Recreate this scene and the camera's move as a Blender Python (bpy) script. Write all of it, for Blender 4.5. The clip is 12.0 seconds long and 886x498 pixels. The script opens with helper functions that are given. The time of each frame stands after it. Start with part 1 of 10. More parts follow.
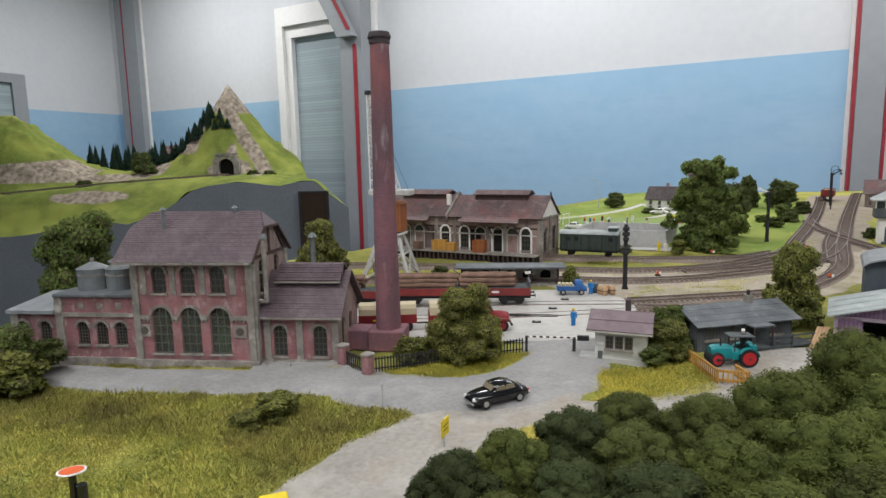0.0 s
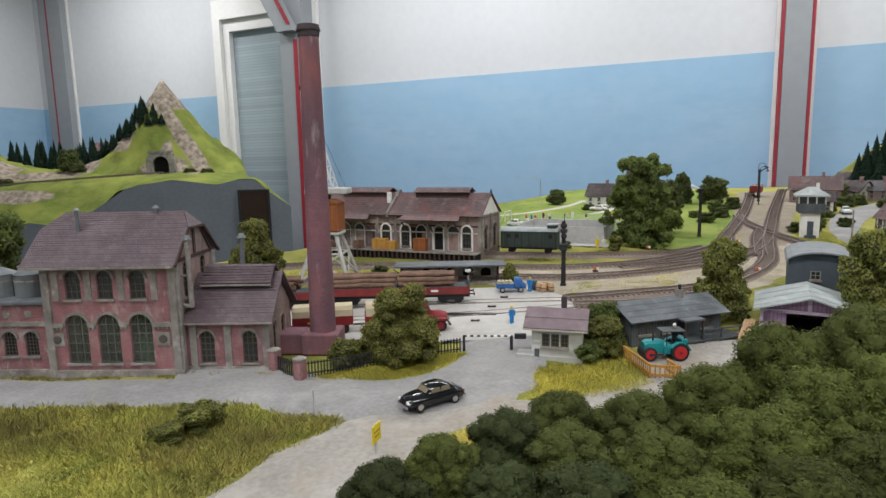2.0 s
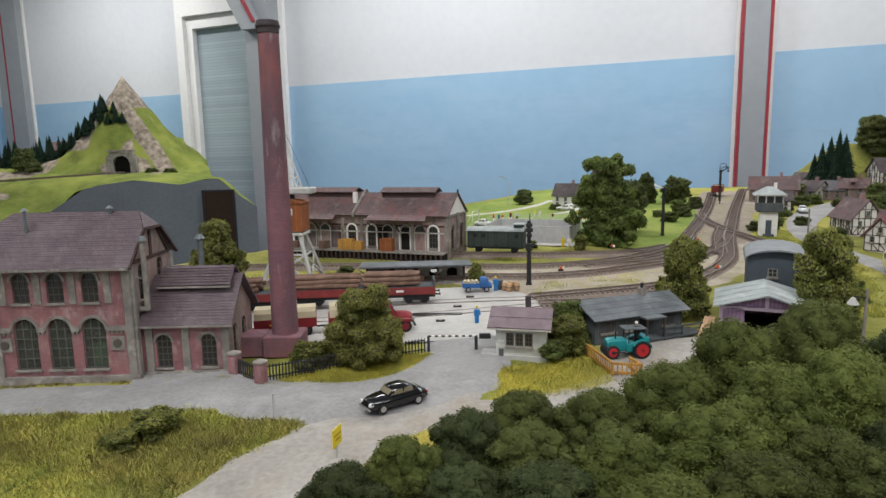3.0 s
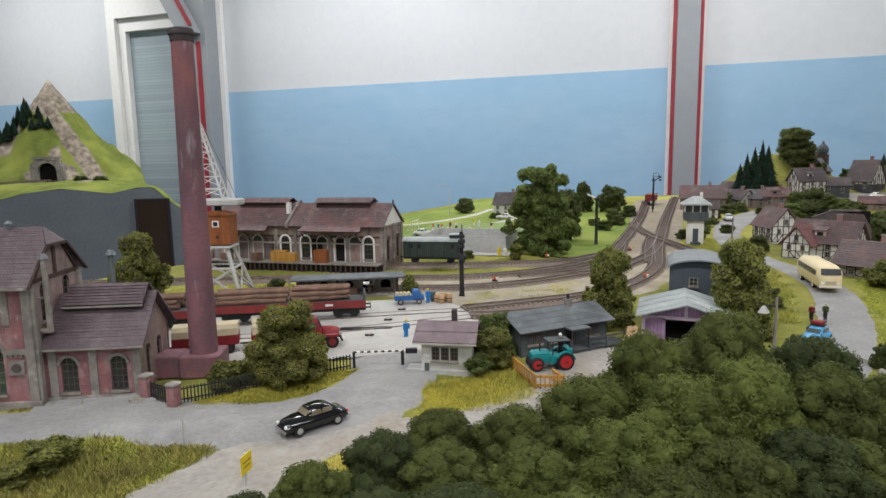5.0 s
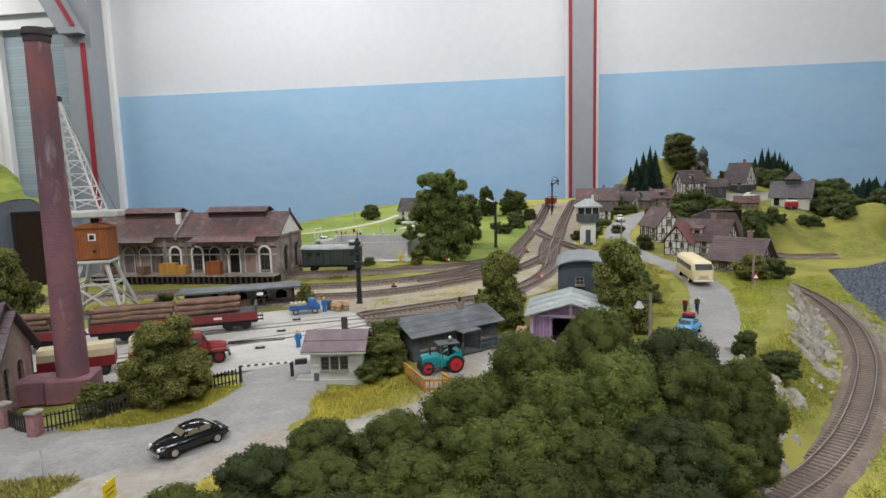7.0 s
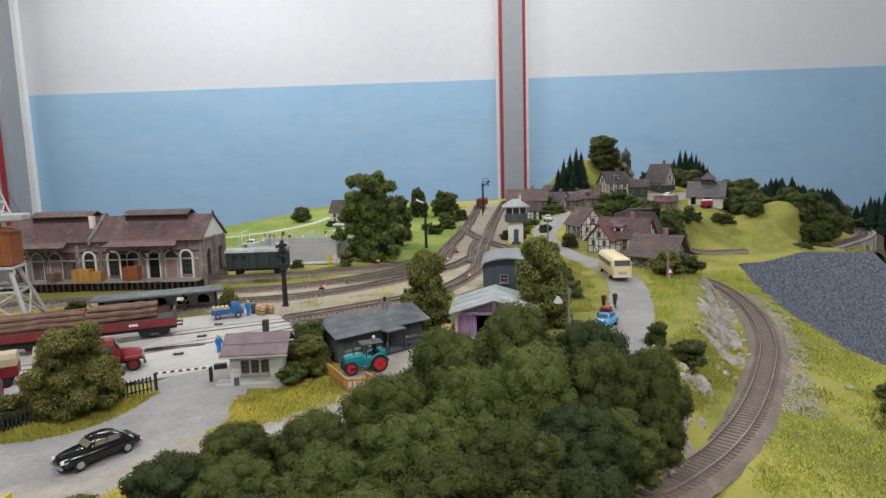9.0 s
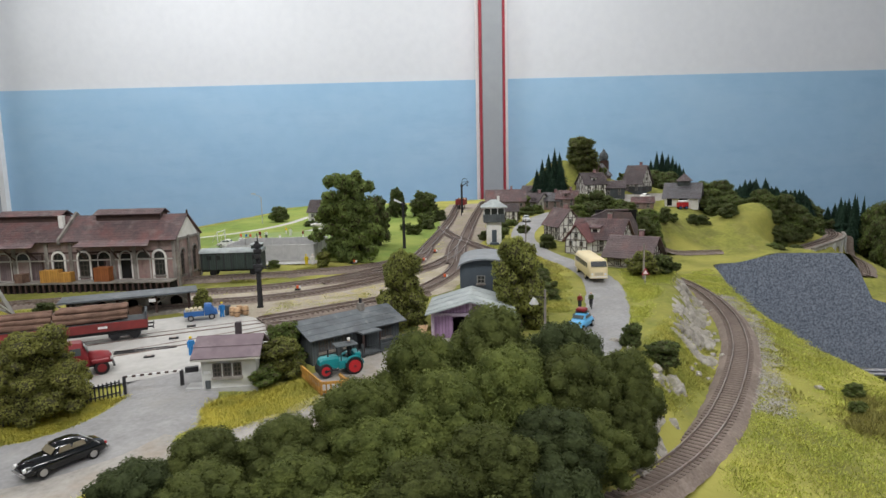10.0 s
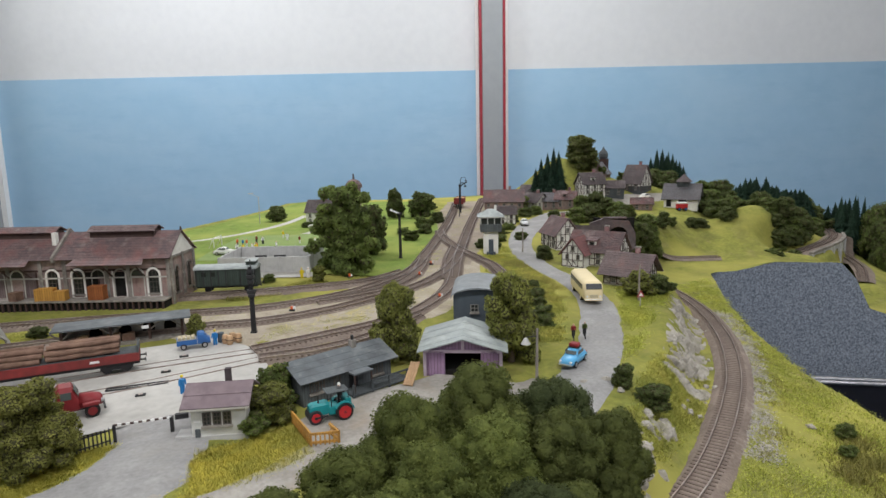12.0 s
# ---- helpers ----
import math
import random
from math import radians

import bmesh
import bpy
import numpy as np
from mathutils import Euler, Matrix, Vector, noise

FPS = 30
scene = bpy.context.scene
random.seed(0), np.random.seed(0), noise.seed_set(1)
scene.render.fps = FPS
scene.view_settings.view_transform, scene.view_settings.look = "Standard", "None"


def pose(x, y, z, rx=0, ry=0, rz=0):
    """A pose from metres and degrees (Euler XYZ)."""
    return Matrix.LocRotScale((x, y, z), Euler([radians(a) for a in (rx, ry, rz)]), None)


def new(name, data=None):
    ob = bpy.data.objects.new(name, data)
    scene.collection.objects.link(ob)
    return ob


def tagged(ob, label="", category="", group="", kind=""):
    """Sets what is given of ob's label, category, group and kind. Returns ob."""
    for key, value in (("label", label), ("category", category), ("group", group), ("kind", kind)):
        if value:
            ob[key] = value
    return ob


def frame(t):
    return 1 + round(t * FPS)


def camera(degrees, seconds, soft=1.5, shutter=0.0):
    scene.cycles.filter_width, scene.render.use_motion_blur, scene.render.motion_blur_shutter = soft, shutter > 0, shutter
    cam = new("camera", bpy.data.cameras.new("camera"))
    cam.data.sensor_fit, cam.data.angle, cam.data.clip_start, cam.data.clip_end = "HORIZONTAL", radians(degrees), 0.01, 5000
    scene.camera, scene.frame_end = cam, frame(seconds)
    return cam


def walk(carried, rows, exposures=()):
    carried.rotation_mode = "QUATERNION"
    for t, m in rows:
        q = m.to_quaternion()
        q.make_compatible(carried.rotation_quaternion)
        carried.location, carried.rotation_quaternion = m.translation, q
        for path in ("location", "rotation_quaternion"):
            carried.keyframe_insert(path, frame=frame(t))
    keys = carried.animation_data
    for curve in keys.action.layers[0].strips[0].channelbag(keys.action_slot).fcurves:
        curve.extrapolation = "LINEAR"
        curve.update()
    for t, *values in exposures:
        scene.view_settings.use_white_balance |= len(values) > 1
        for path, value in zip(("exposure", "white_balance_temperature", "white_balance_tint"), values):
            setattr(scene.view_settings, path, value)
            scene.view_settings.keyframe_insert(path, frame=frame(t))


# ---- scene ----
cam = camera(72.1, 12.0, soft=1.5)
METRES, EYE, TILT, LEAN, TURN = 0.1567, 0.2, 0.0, 0.0, 0.0
ROWS = [
    (0.0, 0.0, 0.0, 0.0, -0.16, -8.09, 1.14),
    (0.5, 0.0156, 0.0164, -0.0027, -1.19, -8.05, 1.13),
    (1.0, 0.0484, 0.0381, -0.0049, -2.54, -8.05, 1.19),
    (1.5, 0.0702, 0.0522, -0.0086, -3.85, -8.11, 1.19),
    (2.0, 0.0773, 0.073, -0.0037, -5.15, -8.41, 1.17),
    (2.5, 0.0957, 0.0971, -0.0112, -6.38, -8.54, 1.1),
    (3.0, 0.1165, 0.0937, -0.0108, -7.99, -8.44, 1.07),
    (5.0, 0.2634, 0.1135, 0.0203, -12.85, -7.86, 0.92),
    (5.5, 0.3316, 0.0958, 0.0299, -14.86, -7.66, 1.01),
    (6.0, 0.3578, 0.0945, 0.0216, -17.01, -7.56, 0.98),
    (6.5, 0.3774, 0.0863, 0.0193, -18.91, -7.54, 1.2),
    (7.0, 0.4123, 0.0669, 0.0171, -21.04, -7.47, 1.52),
    (7.5, 0.4361, 0.0513, 0.0208, -23.17, -7.44, 1.57),
    (9.5, 0.4943, 0.0017, -0.0042, -27.96, -7.42, 1.47),
    (10.0, 0.5129, 0.0106, 0.0057, -28.85, -7.49, 1.31),
    (10.5, 0.5481, 0.0195, 0.075, -29.24, -7.76, 1.49),
    (11.0, 0.5717, 0.0298, 0.1929, -29.24, -8.23, 1.44),
    (11.5, 0.5988, 0.0404, 0.303, -29.16, -9.03, 0.99),
    (12.0, 0.6108, 0.0493, 0.3669, -28.74, -9.21, 1.18),
]
walk(cam, [(t, pose(0, 0, EYE, TILT, LEAN, TURN) @ pose(METRES * x, METRES * y, METRES * z, 90 + pitch, roll, yaw)) for t, x, y, z, yaw, pitch, roll in ROWS])

# ---- light: neon tubes under the ceiling of the room ----
CM = 0.01
world = bpy.data.worlds.new("room_air")
scene.world = world
world.use_nodes = True
world.node_tree.nodes["Background"].inputs[0].default_value = (0.82, 0.92, 1.0, 1)
world.node_tree.nodes["Background"].inputs[1].default_value = 0.03
scene.view_settings.exposure = 0.0
LAMP_POWER = 30.5
LAMPS = [(-1.95, 4.1, 1.0), (0.1, 2.9, 1.15), (1.65, 2.0, 0.95), (3.1, 1.1, 0.36), (-1.0, 0.3, 0.76), (0.6, -0.7, 0.84), (2.1, -1.5, 0.35), (-0.5, -1.9, 0.8)]

# ---- helpers of this scene: all shapes are written in centimetres ----
MATS = {}


def mat(name, col, col2=None, rough=0.8, scale=80.0, big=9.0, bump=0.15, metal=0.0, spec=0.3, var=0.0, kind="", worn=()):
    """A surface with two scales of variation; col2 is the stain colour; kind adds bricks, tiles or boards;
    worn lists patches or streaks of dirt: colour, share, scale across, scale upwards, threshold."""
    if name in MATS:
        return MATS[name]
    m = bpy.data.materials.new(name)
    m.use_nodes = True
    nt = m.node_tree
    N, L = nt.nodes, nt.links
    b = N["Principled BSDF"]
    b.inputs["Roughness"].default_value = rough
    b.inputs["Metallic"].default_value = metal
    b.inputs["Specular IOR Level"].default_value = spec
    tc = N.new("ShaderNodeTexCoord")
    fine = N.new("ShaderNodeTexNoise")
    fine.inputs["Scale"].default_value = scale
    fine.inputs["Detail"].default_value = 5
    wide = N.new("ShaderNodeTexNoise")
    wide.inputs["Scale"].default_value = big
    wide.inputs["Detail"].default_value = 4
    L.new(tc.outputs["Object"], fine.inputs["Vector"])
    L.new(tc.outputs["Object"], wide.inputs["Vector"])
    add = N.new("ShaderNodeMath")
    add.operation = "ADD"
    L.new(fine.outputs["Fac"], add.inputs[0])
    L.new(wide.outputs["Fac"], add.inputs[1])
    half = N.new("ShaderNodeMapRange")
    half.inputs["From Min"].default_value, half.inputs["From Max"].default_value = 0.72, 1.28
    L.new(add.outputs[0], half.inputs["Value"])
    mix = N.new("ShaderNodeMix")
    mix.data_type = "RGBA"
    c2 = col2 or tuple(c * 0.72 for c in col)
    mix.inputs[6].default_value = (*col, 1)
    mix.inputs[7].default_value = (*c2, 1)
    L.new(half.outputs[0], mix.inputs[0])
    out, height = mix.outputs[2], fine.outputs["Fac"]
    if kind in ("brick", "tile", "board", "blind"):
        sep = N.new("ShaderNodeSeparateXYZ")
        L.new(tc.outputs["Object"], sep.inputs[0])
        xy = N.new("ShaderNodeMath")
        xy.operation = "ADD"
        L.new(sep.outputs[0], xy.inputs[0])
        L.new(sep.outputs[1], xy.inputs[1])
        com = N.new("ShaderNodeCombineXYZ")
        L.new(xy.outputs[0], com.inputs[0])
        L.new(sep.outputs[2], com.inputs[1])
        br = N.new("ShaderNodeTexBrick")
        br.inputs["Scale"].default_value = 1.0
        w, h, mo = {"brick": (0.0042, 0.0013, 0.00022), "tile": (0.0026, 0.0034, 0.0003), "board": (0.0035, 9.0, 0.0003), "blind": (9.0, 0.02, 0.001)}[kind]
        br.inputs["Brick Width"].default_value, br.inputs["Row Height"].default_value = w, h
        br.inputs["Mortar Size"].default_value = mo
        br.inputs["Mortar Smooth"].default_value = 0.4
        br.offset = 0.0 if kind == "tile" else 0.5
        L.new(com.outputs[0], br.inputs["Vector"])
        L.new(out, br.inputs["Color1"])
        dim = N.new("ShaderNodeMix")
        dim.data_type = "RGBA"
        dim.blend_type = "MULTIPLY"
        dim.inputs[0].default_value = 1.0
        dim.inputs[7].default_value = (0.80, 0.78, 0.80, 1)
        L.new(out, dim.inputs[6])
        L.new(dim.outputs[2], br.inputs["Color2"])
        mc = {"brick": tuple(c * 0.72 + 0.04 for c in col), "tile": (0.10, 0.07, 0.075), "board": tuple(c * 0.4 for c in col), "blind": tuple(c * 0.6 for c in col)}[kind]
        br.inputs["Mortar"].default_value = (*mc, 1)
        out = br.outputs["Color"]
        height = br.outputs["Fac"]
    for wc, share, across, up, cut in worn:
        mp = N.new("ShaderNodeMapping")
        mp.inputs["Scale"].default_value = (across, across, up)
        mp.inputs["Location"].default_value = (across * 0.37, wc[0] * 9.0, cut * 5.0)
        L.new(tc.outputs["Object"], mp.inputs["Vector"])
        wn = N.new("ShaderNodeTexNoise")
        wn.inputs["Scale"].default_value, wn.inputs["Detail"].default_value, wn.inputs["Roughness"].default_value = 1.0, 6, 0.65
        L.new(mp.outputs[0], wn.inputs["Vector"])
        wr = N.new("ShaderNodeMapRange")
        wr.inputs["From Min"].default_value, wr.inputs["From Max"].default_value, wr.inputs["To Max"].default_value = cut - 0.06, cut + 0.12, share
        L.new(wn.outputs["Fac"], wr.inputs["Value"])
        wm = N.new("ShaderNodeMix")
        wm.data_type = "RGBA"
        wm.inputs[7].default_value = (*wc, 1)
        L.new(wr.outputs[0], wm.inputs[0])
        L.new(out, wm.inputs[6])
        out = wm.outputs[2]
    if var:
        info = N.new("ShaderNodeObjectInfo")
        geo = N.new("ShaderNodeNewGeometry")
        sm = N.new("ShaderNodeMath")
        sm.operation = "ADD"
        L.new(info.outputs["Random"], sm.inputs[0])
        L.new(geo.outputs["Random Per Island"], sm.inputs[1])
        mr = N.new("ShaderNodeMapRange")
        mr.inputs["From Max"].default_value = 2.0
        mr.inputs["To Min"].default_value, mr.inputs["To Max"].default_value = 1 - var, 1 + var
        L.new(sm.outputs[0], mr.inputs["Value"])
        hs = N.new("ShaderNodeHueSaturation")
        L.new(mr.outputs[0], hs.inputs["Value"])
        L.new(out, hs.inputs["Color"])
        out = hs.outputs[0]
    L.new(out, b.inputs["Base Color"])
    if bump:
        bp = N.new("ShaderNodeBump")
        bp.inputs["Strength"].default_value = bump
        bp.inputs["Distance"].default_value = 0.0006
        bp.invert = kind in ("brick", "tile", "board", "blind")
        L.new(height, bp.inputs["Height"])
        L.new(bp.outputs[0], b.inputs["Normal"])
    MATS[name] = m
    return m


def part(name, bm, material, parent=None, label="", smooth=False):
    me = bpy.data.meshes.new(name)
    bm.transform(Matrix.Scale(CM, 4))
    bm.to_mesh(me)
    bm.free()
    me.materials.append(material)
    if smooth:
        me.polygons.foreach_set("use_smooth", [True] * len(me.polygons))
    ob = new(name, me)
    ob.parent = parent
    if label:
        tagged(ob, label)
    return ob


def again(ob, parent, dx=0, dy=0, dz=0, rz=0):
    """One more part on the same mesh."""
    o = new(ob.name.split(".")[0], ob.data)
    o.parent = parent
    o.matrix_basis = pose(dx * CM, dy * CM, dz * CM, 0, 0, rz)
    return o


def thing(name, x, y, z, rz, label, category, group=""):
    ob = new(name)
    ob.empty_display_size = 0.01
    ob.matrix_basis = pose(x * CM, y * CM, z * CM, 0, 0, rz)
    return tagged(ob, label, category, group)


def box(bm, x0, x1, y0, y1, z0, z1, m=None):
    vs = [bm.verts.new(v) for v in ((x0, y0, z0), (x1, y0, z0), (x1, y1, z0), (x0, y1, z0), (x0, y0, z1), (x1, y0, z1), (x1, y1, z1), (x0, y1, z1))]
    for f in ((0, 3, 2, 1), (4, 5, 6, 7), (0, 1, 5, 4), (1, 2, 6, 5), (2, 3, 7, 6), (3, 0, 4, 7)):
        bm.faces.new([vs[i] for i in f])
    if m is not None:
        for v in vs:
            v.co = m @ v.co
    return vs


def BOX(*a, m=None):
    bm = bmesh.new()
    box(bm, *a, m=m)
    return bm


def beam(bm, a, b, w, h=None):
    """A square bar from a to b."""
    a, b = Vector(a), Vector(b)
    d = b - a
    q = d.to_track_quat("Z", "Y").to_matrix().to_4x4()
    h = h or w
    box(bm, -w / 2, w / 2, -h / 2, h / 2, 0, d.length, Matrix.Translation(a) @ q)
    return bm


def cyl(bm, x, y, z0, z1, r0, r1=None, n=12, m=None, cap=True):
    r1 = r0 if r1 is None else r1
    lo = [bm.verts.new((x + r0 * math.cos(i * math.tau / n), y + r0 * math.sin(i * math.tau / n), z0)) for i in range(n)]
    hi = [bm.verts.new((x + r1 * math.cos(i * math.tau / n), y + r1 * math.sin(i * math.tau / n), z1)) for i in range(n)]
    for i in range(n):
        bm.faces.new((lo[i], lo[(i + 1) % n], hi[(i + 1) % n], hi[i]))
    if cap:
        bm.faces.new(lo[::-1])
        bm.faces.new(hi)
    if m is not None:
        for v in lo + hi:
            v.co = m @ v.co
    return bm


def CYL(*a, **k):
    return cyl(bmesh.new(), *a, **k)


def rod(bm, a, b, r, r1=None, n=8):
    a, b = Vector(a), Vector(b)
    d = b - a
    return cyl(bm, 0, 0, 0, d.length, r, r1, n, Matrix.Translation(a) @ d.to_track_quat("Z", "Y").to_matrix().to_4x4())


def prism(bm, pts, axis, a, b, m=None):
    """A closed outline pushed from a to b along axis (x, y or z)."""
    def at(p, k):
        return {"x": (k, p[0], p[1]), "y": (p[0], k, p[1]), "z": (p[0], p[1], k)}[axis]
    lo = [bm.verts.new(at(p, a)) for p in pts]
    hi = [bm.verts.new(at(p, b)) for p in pts]
    n = len(pts)
    fs = [bm.faces.new((lo[i], lo[(i + 1) % n], hi[(i + 1) % n], hi[i])) for i in range(n)]
    fs += [bm.faces.new(lo[::-1]), bm.faces.new(hi)]
    bmesh.ops.recalc_face_normals(bm, faces=fs)
    if m is not None:
        for v in lo + hi:
            v.co = m @ v.co
    return bm


def PRISM(*a, **k):
    return prism(bmesh.new(), *a, **k)


def arch(w, h, n=8, x=0.0, z=0.0):
    """Outline of a round-headed opening, w wide and h high, its foot at (x, z)."""
    r = w / 2
    return [(x - r, z), (x + r, z)] + [(x + r * math.cos(math.pi * i / n), z + h - r + r * math.sin(math.pi * i / n)) for i in range(n + 1)]


def bevel(bm, w, seg=2):
    bmesh.ops.bevel(bm, geom=bm.edges[:], offset=w, segments=seg, affect="EDGES", profile=0.6)
    return bm


def sstep(a, b, v):
    t = np.clip((v - a) / (b - a), 0, 1)
    return t * t * (3 - 2 * t)


def seg_dist(px, py, line):
    """Distance from points to a line of corners, positive on its right side."""
    best = np.full(np.shape(px), 1e9)
    sign = np.ones(np.shape(px))
    for (ax, ay), (bx, by) in zip(line, line[1:]):
        dx, dy = bx - ax, by - ay
        t = np.clip(((px - ax) * dx + (py - ay) * dy) / (dx * dx + dy * dy), 0, 1)
        qx, qy = px - ax - t * dx, py - ay - t * dy
        d = np.hypot(qx, qy)
        s = np.sign(dy * (px - ax) - dx * (py - ay))
        sign = np.where(d < best - 1e-6, s, sign)
        best = np.minimum(best, d)
    return best * sign


def smooth_line(pts, n=8):
    """A soft curve through the points."""
    out = []
    P = [Vector(p) for p in pts]
    for i in range(len(P) - 1):
        p0, p1, p2, p3 = P[max(i - 1, 0)], P[i], P[i + 1], P[min(i + 2, len(P) - 1)]
        for k in range(n):
            t = k / n
            out.append(0.5 * ((2 * p1) + (p2 - p0) * t + (2 * p0 - 5 * p1 + 4 * p2 - p3) * t * t + (3 * p1 - p0 - 3 * p2 + p3) * t ** 3))
    return out + [P[-1]]


# top edge of the rock bank; the valley with the curved track lies on its right
BANK = [(4, 24), (25, 27), (33, 29.5), (40, 33), (46, 36.5), (55.5, 43), (66.6, 51), (83, 65), (92, 73.5), (98, 84), (104, 95), (111, 103.5), (119, 107), (128, 112), (150, 120), (186, 140), (200, 165), (212, 205)]
FAR_TRACK = [(160, 96.6), (170, 97), (182, 99.8), (194, 102.8), (206, 107.4), (217, 114), (227, 122.5), (234, 130), (240, 139)]
LOW_TRACK = [(175, 82.4), (182, 86), (194, 93), (204, 101), (212, 108)]


def ground_z(x, y):
    """Height of the layout's ground, in cm, at a place in cm."""
    x, y = np.asarray(x, float), np.asarray(y, float)
    g = -0.1 + 0.02 * x + 0.025 * y - 1.5 * sstep(140, 182, y) * (1 - sstep(58, 84, x))
    g = g + 15.0 * np.exp(-0.5 * (((x - 148) / np.where(x < 148, 8.5, 12.0)) ** 2 + ((y - 168) / 12.0) ** 2))
    g = g + 5.0 * np.exp(-(((x - 172) ** 2 + (y - 150) ** 2) / (2 * 12 ** 2)))
    d = seg_dist(x, y, BANK)
    low = -2.35 - 1.3 * sstep(9, 20, d) * (1 - sstep(95, 120, x))
    low = low + 11.0 * np.exp(-(((x - 169) / 17) ** 2 + ((y - 110) / 12) ** 2))
    low = low + 5.5 * sstep(108, 138, y + 0.3 * (x - 200)) * sstep(170, 190, x)
    low = low + 2.6 * np.exp(-(seg_dist(x, y, [(137, 80), (147, 72)]) / 7.0) ** 2)
    d2 = seg_dist(x, y, [(130, 50), (148.0, 71.5), (157, 81.5), (164, 88), (172, 92.5), (190, 97), (210, 104), (226, 115)])
    low = low - 9.0 * sstep(-1.5, 4.5, d2) * sstep(138, 146, x)
    d3 = seg_dist(x, y, FAR_TRACK)  # flat bed, a steep drop on the viaduct's side
    low = np.where((d3 > 0) & (x > 158), np.minimum(low, -1.6 - 2.6 * sstep(158, 172, x)), low)
    k = (1 - np.where(d3 > 0, sstep(2.4, 3.4, d3), sstep(2.5, 8, -d3))) * sstep(155, 166, x)
    low = low * (1 - k) - 3.6 * k
    k = (1 - sstep(3, 8, np.abs(seg_dist(x, y, LOW_TRACK)))) * sstep(2.4, 3.4, d3)
    low = low * (1 - k) - 9.6 * k
    w = sstep(0.0, 5.5 + 8.0 * sstep(124, 140, x), d)
    return g * (1 - w) + low * w


def gz(x, y):
    return float(ground_z(x, y))


def put(name, x, y, rz, label, category, group="", dz=0.0):
    return thing(name, x, y, gz(x, y) + dz, rz, label, category, group)

# ---- materials ----
PLASTER = mat("wall_paint", (0.62, 0.64, 0.665), (0.58, 0.60, 0.63), rough=0.85, scale=25, big=1.5, bump=0.08)
BLUE = mat("blue_wall_paint", (0.315, 0.49, 0.66), (0.285, 0.46, 0.63), rough=0.8, scale=14, big=1.2, bump=0.08, worn=(((0.36, 0.52, 0.67), 0.45, 1.4, 4.0, 0.53), ((0.235, 0.40, 0.575), 0.4, 3.0, 11.0, 0.58)))
POST = mat("grey_post_paint", (0.30, 0.32, 0.34), (0.27, 0.29, 0.31), rough=0.55, scale=20, big=2, bump=0.05)
RED = mat("red_edge_paint", (0.33, 0.03, 0.045), rough=0.5, scale=30, big=3, bump=0.05)
WHITE = mat("white_paint", (0.78, 0.78, 0.77), (0.72, 0.72, 0.71), rough=0.6, scale=40, big=4, bump=0.05)
BLIND = mat("shutter_slats", (0.36, 0.44, 0.47), (0.33, 0.41, 0.44), rough=0.45, scale=8, big=2, bump=0.3, kind="blind")
FELT = mat("grey_felt", (0.31, 0.35, 0.41), (0.085, 0.10, 0.13), rough=0.95, scale=420, big=210, bump=0.6)
FELT2 = mat("grey_fascia", (0.195, 0.218, 0.24), (0.16, 0.18, 0.20), rough=0.9, scale=60, big=6, bump=0.2)
FLOOR = mat("dark_floor", (0.05, 0.06, 0.075), rough=0.7, scale=30, big=2)
CHROME = mat("chrome", (0.95, 0.93, 0.96), rough=0.28, metal=1.0, bump=0.0)
BLACKP = mat("black_panel", (0.012, 0.013, 0.02), rough=0.4, bump=0.05)
ROAD = mat("grey_road", (0.31, 0.308, 0.306), (0.22, 0.217, 0.215), rough=0.95, scale=260, big=14, bump=0.35, worn=(((0.42, 0.415, 0.41), 0.5, 26, 26, 0.57), ((0.29, 0.275, 0.25), 0.5, 20, 20, 0.6)))
ROADB = mat("sandy_track", (0.36, 0.34, 0.31), (0.25, 0.235, 0.21), rough=0.95, scale=240, big=22, bump=0.45, worn=(((0.46, 0.44, 0.41), 0.5, 24, 24, 0.56), ((0.30, 0.23, 0.16), 0.6, 16, 16, 0.59), ((0.16, 0.145, 0.125), 0.5, 110, 110, 0.64)))
YARD = mat("concrete_yard", (0.47, 0.46, 0.435), (0.37, 0.36, 0.34), rough=0.9, scale=120, big=12, bump=0.15, worn=(((0.30, 0.29, 0.27), 0.55, 22, 22, 0.59), ((0.60, 0.59, 0.56), 0.5, 12, 12, 0.55)))
BALLAST = mat("brown_ballast", (0.25, 0.20, 0.168), (0.135, 0.106, 0.088), rough=0.95, scale=420, big=25, bump=0.9, worn=(((0.36, 0.31, 0.26), 0.5, 60, 60, 0.60),))
SAND = mat("sandy_ballast", (0.44, 0.39, 0.31), (0.29, 0.25, 0.19), rough=0.95, scale=320, big=22, bump=0.7, worn=(((0.24, 0.22, 0.09), 0.7, 18, 18, 0.56), ((0.17, 0.13, 0.10), 0.6, 45, 45, 0.6)))
BEDFAR = mat("trodden_brown_bed", (0.30, 0.255, 0.205), (0.19, 0.155, 0.125), rough=0.95, scale=320, big=22, bump=0.7, worn=(((0.20, 0.20, 0.07), 0.7, 14, 14, 0.57), ((0.40, 0.36, 0.30), 0.5, 30, 30, 0.58)))
SLEEPER = mat("dark_sleeper", (0.178, 0.140, 0.119), (0.12, 0.092, 0.078), rough=0.9, scale=300, big=30)
RAIL = mat("worn_rail", (0.40, 0.35, 0.32), (0.24, 0.175, 0.145), rough=0.35, scale=200, big=40, metal=0.6, bump=0.1)
